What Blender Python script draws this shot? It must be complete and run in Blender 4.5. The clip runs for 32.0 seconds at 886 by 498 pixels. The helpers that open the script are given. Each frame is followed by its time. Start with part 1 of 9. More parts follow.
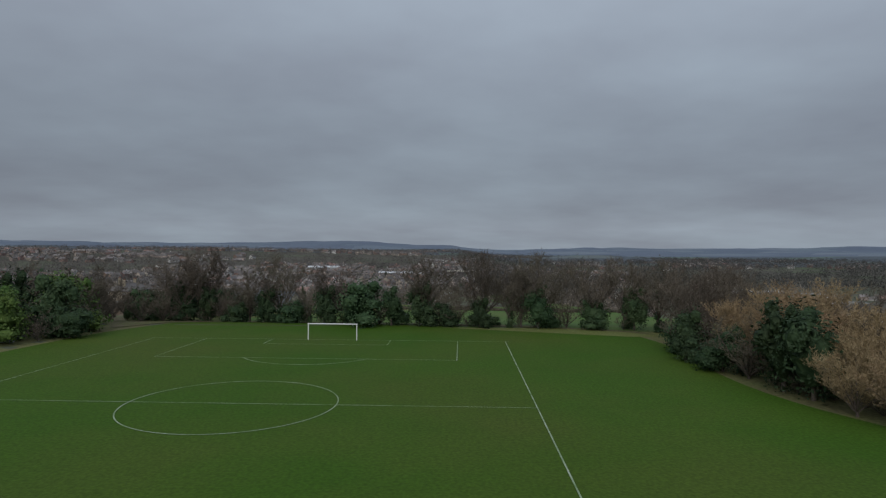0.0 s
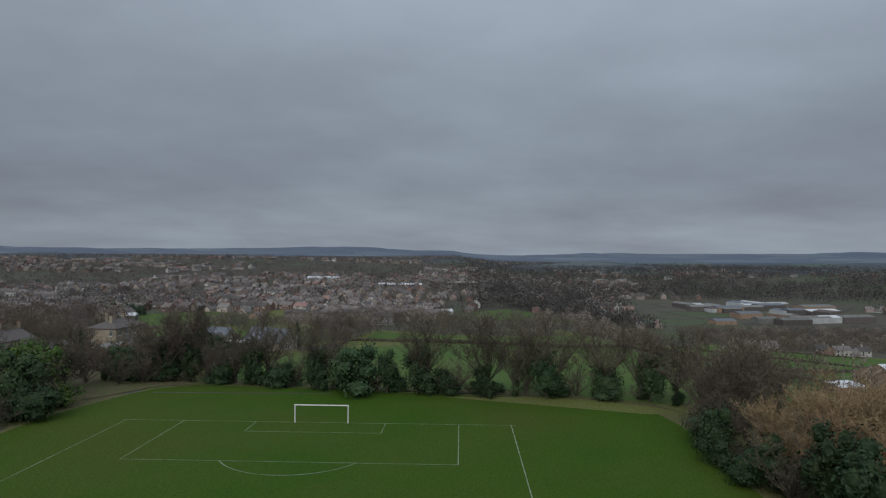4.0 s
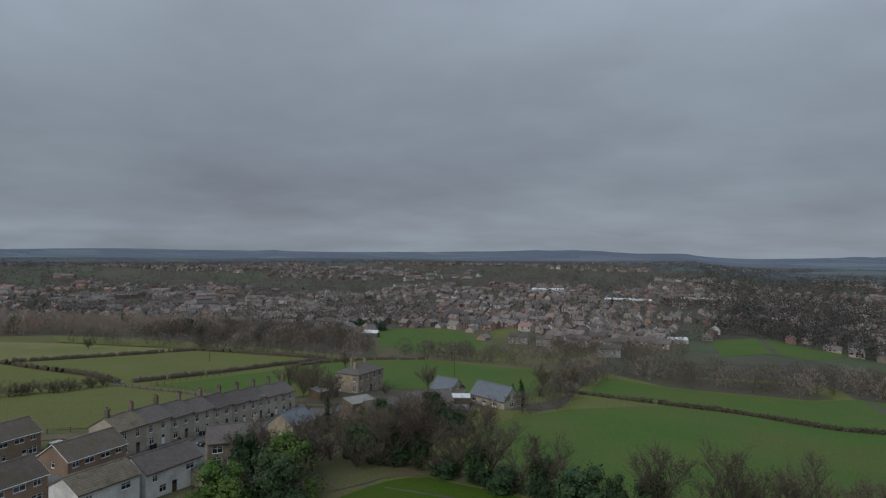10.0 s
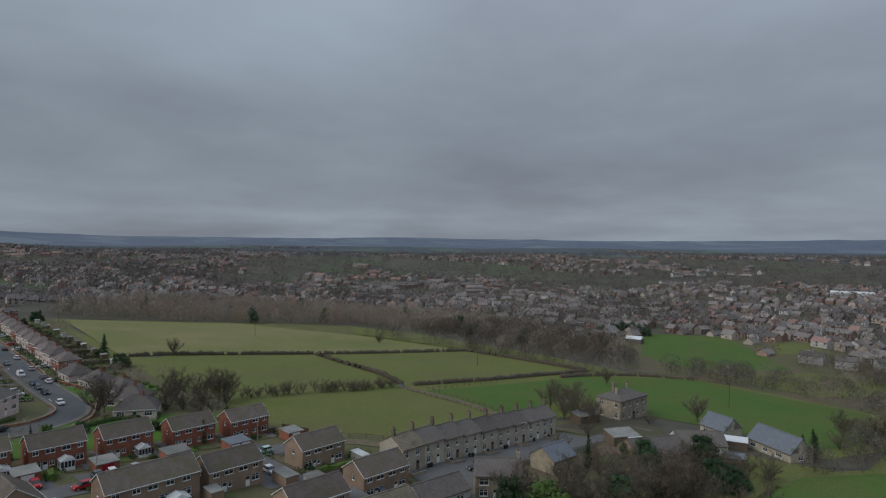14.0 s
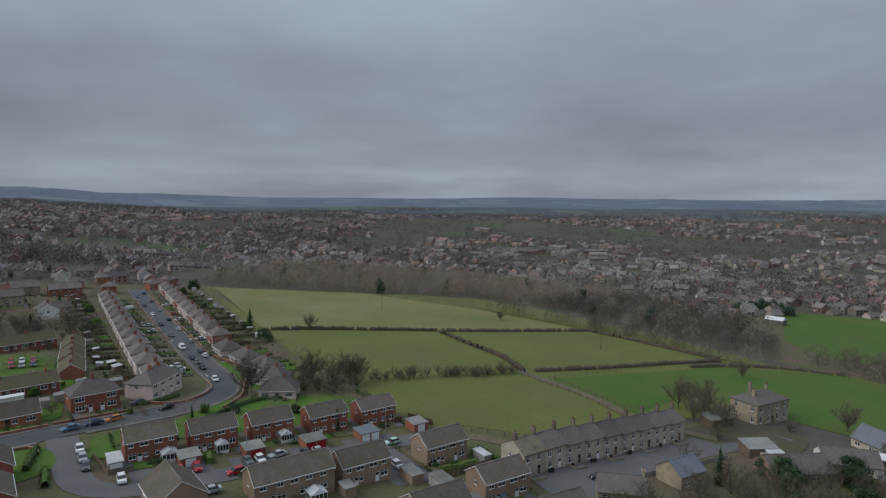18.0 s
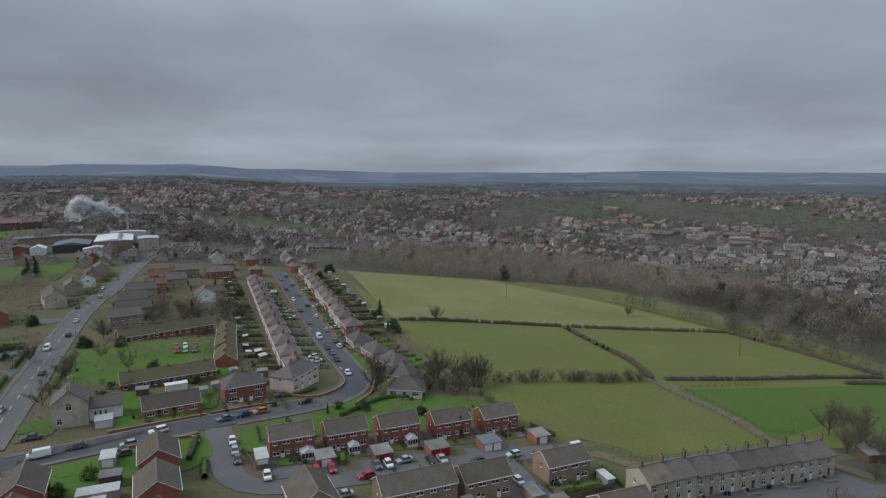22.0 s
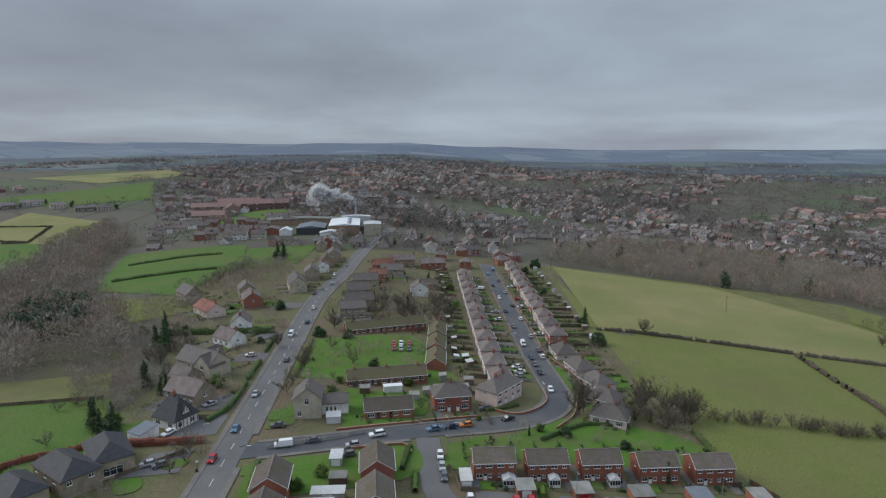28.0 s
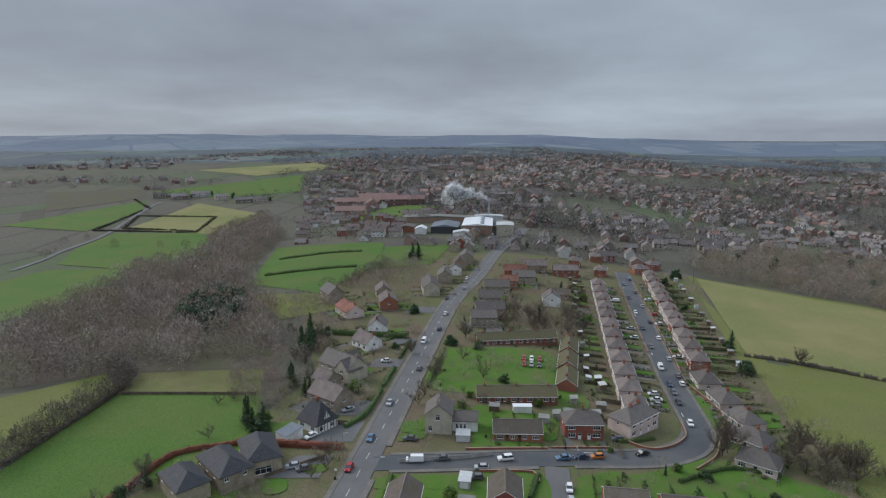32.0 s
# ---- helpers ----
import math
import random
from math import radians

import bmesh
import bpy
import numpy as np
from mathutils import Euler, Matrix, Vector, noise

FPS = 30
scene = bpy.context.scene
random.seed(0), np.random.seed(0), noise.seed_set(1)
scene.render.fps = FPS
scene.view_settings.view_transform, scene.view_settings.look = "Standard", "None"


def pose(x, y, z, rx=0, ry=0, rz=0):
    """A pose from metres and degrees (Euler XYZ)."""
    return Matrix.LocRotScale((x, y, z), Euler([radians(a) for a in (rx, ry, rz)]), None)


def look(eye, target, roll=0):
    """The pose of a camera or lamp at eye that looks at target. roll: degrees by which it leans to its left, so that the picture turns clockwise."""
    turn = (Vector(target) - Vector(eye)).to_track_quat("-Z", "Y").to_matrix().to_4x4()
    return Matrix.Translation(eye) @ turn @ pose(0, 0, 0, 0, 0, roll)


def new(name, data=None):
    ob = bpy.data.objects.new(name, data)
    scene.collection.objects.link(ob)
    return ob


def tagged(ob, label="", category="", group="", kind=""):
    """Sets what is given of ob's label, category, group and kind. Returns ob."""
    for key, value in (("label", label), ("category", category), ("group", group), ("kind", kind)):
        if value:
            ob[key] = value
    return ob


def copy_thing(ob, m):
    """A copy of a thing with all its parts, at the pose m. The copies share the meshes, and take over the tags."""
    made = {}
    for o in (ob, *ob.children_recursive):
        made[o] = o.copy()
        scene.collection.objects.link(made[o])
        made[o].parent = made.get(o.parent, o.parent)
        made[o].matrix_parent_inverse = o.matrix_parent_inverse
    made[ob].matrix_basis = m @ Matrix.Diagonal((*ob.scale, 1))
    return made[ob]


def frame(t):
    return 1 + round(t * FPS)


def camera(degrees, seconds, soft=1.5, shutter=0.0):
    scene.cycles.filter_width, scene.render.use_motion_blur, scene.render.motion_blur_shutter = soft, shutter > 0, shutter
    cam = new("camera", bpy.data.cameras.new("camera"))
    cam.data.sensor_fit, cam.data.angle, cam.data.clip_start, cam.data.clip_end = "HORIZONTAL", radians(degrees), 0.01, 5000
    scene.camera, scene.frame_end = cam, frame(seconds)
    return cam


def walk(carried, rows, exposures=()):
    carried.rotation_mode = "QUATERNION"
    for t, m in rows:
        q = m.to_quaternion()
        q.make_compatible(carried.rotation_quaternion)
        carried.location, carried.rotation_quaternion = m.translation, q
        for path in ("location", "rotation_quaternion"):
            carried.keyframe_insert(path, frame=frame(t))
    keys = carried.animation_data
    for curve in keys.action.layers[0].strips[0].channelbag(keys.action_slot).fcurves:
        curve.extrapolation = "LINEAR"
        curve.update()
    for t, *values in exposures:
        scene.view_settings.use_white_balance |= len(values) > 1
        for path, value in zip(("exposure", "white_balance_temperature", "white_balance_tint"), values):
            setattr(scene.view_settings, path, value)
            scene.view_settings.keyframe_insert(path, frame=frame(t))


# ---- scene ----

cam = camera(71.65, 32.0, soft=1.25)
PATH = [
    (0, (0.00, -0.00, 13.57), (0.000, 10.000, 13.598), 0.43),
    (0.5, (0.21, 1.32, 14.78), (0.220, 11.324, 14.798), 0.43),
    (1, (0.32, 2.58, 15.92), (0.317, 12.580, 15.950), 0.40),
    (1.5, (0.33, 3.72, 16.99), (0.327, 13.717, 17.030), 0.38),
    (2, (0.28, 4.72, 18.09), (0.279, 14.717, 18.145), 0.38),
    (2.5, (0.20, 5.58, 19.25), (0.198, 15.582, 19.319), 0.38),
    (3, (0.11, 6.35, 20.48), (0.115, 16.352, 20.552), 0.39),
    (3.5, (0.07, 7.17, 21.79), (0.065, 17.170, 21.873), 0.40),
    (5.5, (0.14, 10.50, 27.55), (0.100, 20.499, 27.663), 0.39),
    (6, (0.21, 11.35, 29.11), (0.093, 21.353, 29.219), 0.36),
    (6.5, (0.17, 12.10, 30.54), (-0.005, 22.101, 30.660), 0.36),
    (7, (0.21, 12.61, 31.83), (0.011, 22.609, 31.961), 0.38),
    (7.5, (0.27, 12.84, 33.09), (-0.208, 22.830, 33.214), 0.38),
    (8, (0.19, 12.89, 34.48), (-0.870, 22.835, 34.601), 0.41),
    (8.5, (-0.06, 12.90, 35.95), (-1.713, 22.763, 36.060), 0.41),
    (9, (-0.39, 13.04, 37.51), (-2.678, 22.774, 37.614), 0.39),
    (9.5, (-0.68, 13.18, 39.05), (-3.559, 22.757, 39.142), 0.43),
    (10, (-0.85, 13.32, 40.68), (-4.399, 22.669, 40.760), 0.45),
    (10.5, (-0.93, 13.40, 42.28), (-5.040, 22.518, 42.350), 0.48),
    (11, (-1.03, 13.49, 43.89), (-5.757, 22.297, 43.945), 0.49),
    (11.5, (-1.11, 13.50, 45.50), (-6.318, 22.041, 45.540), 0.54),
    (12, (-1.10, 13.42, 47.07), (-6.754, 21.667, 47.092), 0.54),
    (12.5, (-0.98, 13.30, 48.49), (-7.011, 21.277, 48.489), 0.58),
    (13, (-0.85, 13.18, 49.80), (-7.309, 20.820, 49.741), 0.61),
    (13.5, (-0.79, 13.14, 51.10), (-7.550, 20.507, 50.983), 0.59),
    (14, (-0.83, 13.15, 52.41), (-7.880, 20.243, 52.248), 0.57),
    (14.5, (-0.92, 13.17, 53.68), (-8.158, 20.073, 53.407), 0.57),
    (16.5, (-1.51, 13.32, 58.80), (-9.346, 19.492, 58.155), 0.38),
    (17, (-1.67, 13.39, 60.23), (-9.662, 19.356, 59.519), 0.34),
    (17.5, (-1.83, 13.48, 61.71), (-9.957, 19.253, 60.933), 0.34),
    (18, (-2.00, 13.53, 63.14), (-10.267, 19.090, 62.292), 0.30),
    (18.5, (-2.16, 13.61, 64.50), (-10.546, 18.970, 63.580), 0.26),
    (19, (-2.27, 13.73, 65.81), (-10.790, 18.864, 64.832), 0.19),
    (19.5, (-2.33, 13.85, 67.05), (-10.964, 18.785, 66.012), 0.17),
    (20, (-2.40, 13.89, 68.23), (-11.166, 18.581, 67.142), 0.13),
    (20.5, (-2.53, 13.89, 69.43), (-11.405, 18.360, 68.286), 0.09),
    (21, (-2.71, 13.89, 70.70), (-11.700, 18.096, 69.500), 0.06),
    (21.5, (-2.92, 13.90, 72.04), (-12.010, 17.886, 70.789), 0.02),
    (22, (-3.10, 13.92, 73.39), (-12.280, 17.677, 72.106), -0.01),
    (22.5, (-3.23, 13.86, 74.70), (-12.492, 17.405, 73.370), -0.05),
    (23, (-3.37, 13.73, 75.95), (-12.734, 16.982, 74.596), -0.04),
    (23.5, (-3.57, 13.59, 77.16), (-13.007, 16.578, 75.774), -0.06),
    (24, (-3.82, 13.46, 78.35), (-13.348, 16.154, 76.929), -0.06),
    (24.5, (-4.07, 13.35, 79.51), (-13.660, 15.791, 78.052), -0.05),
    (25, (-4.31, 13.24, 80.64), (-13.959, 15.405, 79.147), -0.06),
    (25.5, (-4.57, 13.17, 81.74), (-14.272, 15.054, 80.212), -0.04),
    (26, (-4.89, 13.11, 82.81), (-14.638, 14.680, 81.262), -0.03),
    (26.5, (-5.19, 13.06, 83.87), (-14.978, 14.375, 82.293), -0.04),
    (28.5, (-6.49, 13.00, 88.26), (-16.341, 13.284, 86.575), -0.17),
    (29, (-6.77, 12.99, 89.39), (-16.624, 13.020, 87.685), -0.22),
    (29.5, (-7.07, 12.93, 90.54), (-16.917, 12.699, 88.814), -0.21),
    (30, (-7.41, 12.78, 91.74), (-17.248, 12.287, 89.990), -0.19),
    (30.5, (-7.79, 12.52, 92.94), (-17.599, 11.748, 91.168), -0.16),
    (31, (-8.15, 12.18, 94.08), (-17.927, 11.117, 92.291), -0.17),
    (31.5, (-8.45, 11.79, 95.11), (-18.196, 10.451, 93.308), -0.17),
    (32, (-8.66, 11.40, 96.04), (-18.370, 9.839, 94.234), -0.19),
]

walk(cam, [(t, look(eye, target, roll)) for t, eye, target, roll in PATH],
     exposures=[(0, -0.14), (8, -0.22), (14, -0.14), (19, 0.1), (26, 0.4), (32, 0.5)])

# ---- world and sun ----
world = bpy.data.worlds.new("overcast_sky")
scene.world = world
world.use_nodes = True
wt = world.node_tree
wt.nodes.clear()


def wnode(kind, **values):
    n = wt.nodes.new(kind)
    for k, v in values.items():
        n.inputs[k].default_value = v
    return n


def wmath(op, a, b=None, clamp=False):
    n = wt.nodes.new("ShaderNodeMath")
    n.operation, n.use_clamp = op, clamp
    for i, v in enumerate((a, b)):
        if v is None:
            continue
        if isinstance(v, (int, float)):
            n.inputs[i].default_value = v
        else:
            wt.links.new(v, n.inputs[i])
    return n.outputs[0]


SUN_ELEVATION, SUN_ROTATION = radians(38), radians(200)
sky = wt.nodes.new("ShaderNodeTexSky")
sky.sky_type = "NISHITA"
sky.sun_disc = False
sky.sun_elevation, sky.sun_rotation = SUN_ELEVATION, SUN_ROTATION
tex = wt.nodes.new("ShaderNodeTexCoord")
sep = wt.nodes.new("ShaderNodeSeparateXYZ")
wt.links.new(tex.outputs["Generated"], sep.inputs[0])
up = wmath("MAXIMUM", sep.outputs[2], 0.0)
den = wmath("ADD", up, 0.16)
com = wt.nodes.new("ShaderNodeCombineXYZ")
wt.links.new(wmath("DIVIDE", sep.outputs[0], den), com.inputs[0])
wt.links.new(wmath("DIVIDE", sep.outputs[1], den), com.inputs[1])
cloud = wnode("ShaderNodeTexNoise", Scale=0.45, Detail=4.0, Roughness=0.48, Distortion=0.35)
cloud2 = wnode("ShaderNodeTexNoise", Scale=1.5, Detail=4.0, Roughness=0.55)
wt.links.new(com.outputs[0], cloud.inputs["Vector"])
wt.links.new(com.outputs[0], cloud2.inputs["Vector"])
mixn = wmath("ADD", wmath("MULTIPLY", cloud.outputs["Fac"], 0.72), wmath("MULTIPLY", cloud2.outputs["Fac"], 0.28))
ramp = wt.nodes.new("ShaderNodeValToRGB")
ramp.color_ramp.elements[0].position, ramp.color_ramp.elements[0].color = 0.34, (0.208, 0.232, 0.282, 1)
ramp.color_ramp.elements[1].position, ramp.color_ramp.elements[1].color = 0.66, (0.312, 0.37, 0.435, 1)
wt.links.new(mixn, ramp.inputs[0])
layer = wt.nodes.new("ShaderNodeValToRGB")
els = layer.color_ramp.elements
els[0].position, els[0].color = 0.0, (0.95, 0.95, 0.95, 1)
els[1].position, els[1].color = 1.0, (2.3, 2.3, 2.3, 1)
for p, v in ((0.018, 0.93), (0.036, 1.03), (0.062, 0.93), (0.12, 0.87), (0.2, 0.93), (0.34, 1.24), (0.6, 1.75)):
    e = els.new(p)
    e.color = (v, v, v, 1)
wt.links.new(up, layer.inputs[0])
mul = wt.nodes.new("ShaderNodeMix")
mul.data_type, mul.blend_type = "RGBA", "MULTIPLY"
mul.inputs[0].default_value = 1.0
wt.links.new(ramp.outputs[0], mul.inputs[6])
wt.links.new(layer.outputs[0], mul.inputs[7])
bgc, bgs, mixs, outw = (wt.nodes.new("ShaderNodeBackground"), wt.nodes.new("ShaderNodeBackground"),
                        wt.nodes.new("ShaderNodeMixShader"), wt.nodes.new("ShaderNodeOutputWorld"))
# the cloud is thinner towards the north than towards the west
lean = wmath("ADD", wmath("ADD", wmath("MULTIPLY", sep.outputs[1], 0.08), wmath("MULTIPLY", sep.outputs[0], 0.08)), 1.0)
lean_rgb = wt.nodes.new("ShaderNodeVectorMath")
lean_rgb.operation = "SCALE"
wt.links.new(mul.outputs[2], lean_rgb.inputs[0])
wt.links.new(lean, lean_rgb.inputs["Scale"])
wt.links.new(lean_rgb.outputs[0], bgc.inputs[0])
bgc.inputs[1].default_value = 1.03
wt.links.new(sky.outputs[0], bgs.inputs[0])
bgs.inputs[1].default_value = 0.08
mixs.inputs[0].default_value = 0.05
wt.links.new(bgc.outputs[0], mixs.inputs[1])
wt.links.new(bgs.outputs[0], mixs.inputs[2])
wt.links.new(mixs.outputs[0], outw.inputs[0])

sun = new("sun", bpy.data.lights.new("sun", "SUN"))
sun.data.energy, sun.data.angle, sun.data.color = 1.5, radians(40), (1.0, 0.96, 0.9)
sun.matrix_world = Matrix.Rotation(-SUN_ROTATION, 4, "Z") @ Matrix.Rotation(-(math.pi / 2 - SUN_ELEVATION), 4, "X")


# ---- materials ----
def material(name, c1, c2, scale=1.0, rough=0.85, bump=0.0, fine=0.0, metal=0.0, rand=0.0, island=0.0, c3=None, big=0.0, spec=0.1, stretch=None, courses=0.0):
    """Two colours mixed by noise at real size, a fine grain, patches of a third colour at a larger size, and small changes from thing to thing."""
    m = bpy.data.materials.new(name)
    m.use_nodes = True
    t = m.node_tree
    b = t.nodes["Principled BSDF"]
    b.inputs["Roughness"].default_value, b.inputs["Metallic"].default_value = rough, metal
    b.inputs["Specular IOR Level"].default_value = spec
    geo = t.nodes.new("ShaderNodeNewGeometry")
    vec = geo.outputs["Position"]
    if stretch:
        mp = t.nodes.new("ShaderNodeMapping")
        mp.inputs["Scale"].default_value = stretch
        t.links.new(vec, mp.inputs[0])
        vec = mp.outputs[0]

    def noise_tex(s, d, r=0.55):
        n = t.nodes.new("ShaderNodeTexNoise")
        n.inputs["Scale"].default_value, n.inputs["Detail"].default_value, n.inputs["Roughness"].default_value = s, d, r
        t.links.new(vec, n.inputs["Vector"])
        return n.outputs["Fac"]

    def rng(v, a, z, lo=0.0, hi=1.0):
        n = t.nodes.new("ShaderNodeMapRange")
        for i, q in enumerate((a, z, lo, hi)):
            n.inputs[i + 1].default_value = q
        t.links.new(v, n.inputs[0])
        return n.outputs[0]

    def mix(fac, a, z, blend="MIX"):
        n = t.nodes.new("ShaderNodeMix")
        n.data_type, n.blend_type = "RGBA", blend
        for s, v in ((0, fac), (6, a), (7, z)):
            if isinstance(v, (int, float)):
                n.inputs[s].default_value = v
            elif isinstance(v, tuple):
                n.inputs[s].default_value = (*v, 1)
            else:
                t.links.new(v, n.inputs[s])
        return n.outputs[2]

    base = noise_tex(scale, 5.0)
    col = mix(rng(base, 0.3, 0.7), c1, c2)
    if c3 is not None:
        col = mix(rng(noise_tex(big, 4.0), 0.42, 0.68, 0.0, 0.9), col, c3)
    if fine:
        g = rng(noise_tex(fine, 2.0), 0.25, 0.75, 0.72, 1.28)
        n = t.nodes.new("ShaderNodeCombineColor")
        for i in range(3):
            t.links.new(g, n.inputs[i])
        col = mix(1.0, col, n.outputs[0], "MULTIPLY")
    if courses:
        sp = t.nodes.new("ShaderNodeSeparateXYZ")
        t.links.new(geo.outputs["Position"], sp.inputs[0])
        wv = t.nodes.new("ShaderNodeMath")
        wv.operation, wv.inputs[1].default_value = "MULTIPLY", 2 * math.pi / courses
        t.links.new(sp.outputs[2], wv.inputs[0])
        sn = t.nodes.new("ShaderNodeMath")
        sn.operation = "SINE"
        t.links.new(wv.outputs[0], sn.inputs[0])
        g = rng(sn.outputs[0], -1, 1, 0.86, 1.12)
        n = t.nodes.new("ShaderNodeCombineColor")
        for i in range(3):
            t.links.new(g, n.inputs[i])
        col = mix(1.0, col, n.outputs[0], "MULTIPLY")
    if rand or island:
        src = t.nodes.new("ShaderNodeObjectInfo").outputs["Random"] if rand else geo.outputs["Random Per Island"]
        h = t.nodes.new("ShaderNodeHueSaturation")
        amount = rand or island
        t.links.new(rng(src, 0, 1, 1 - amount, 1 + amount), h.inputs["Value"])
        w = t.nodes.new("ShaderNodeMath")
        w.operation = "FRACT"
        w2 = t.nodes.new("ShaderNodeMath")
        w2.operation, w2.inputs[1].default_value = "MULTIPLY", 7.31
        t.links.new(src, w2.inputs[0])
        t.links.new(w2.outputs[0], w.inputs[0])
        t.links.new(rng(w.outputs[0], 0, 1, 0.5 - amount * 0.06, 0.5 + amount * 0.06), h.inputs["Hue"])
        t.links.new(col, h.inputs["Color"])
        col = h.outputs[0]
    t.links.new(col, b.inputs["Base Color"])
    if bump:
        bp = t.nodes.new("ShaderNodeBump")
        bp.inputs["Strength"].default_value, bp.inputs["Distance"].default_value = 0.6, bump
        t.links.new(noise_tex(fine or scale * 6, 3.0), bp.inputs["Height"])
        t.links.new(bp.outputs[0], b.inputs["Normal"])
    return m


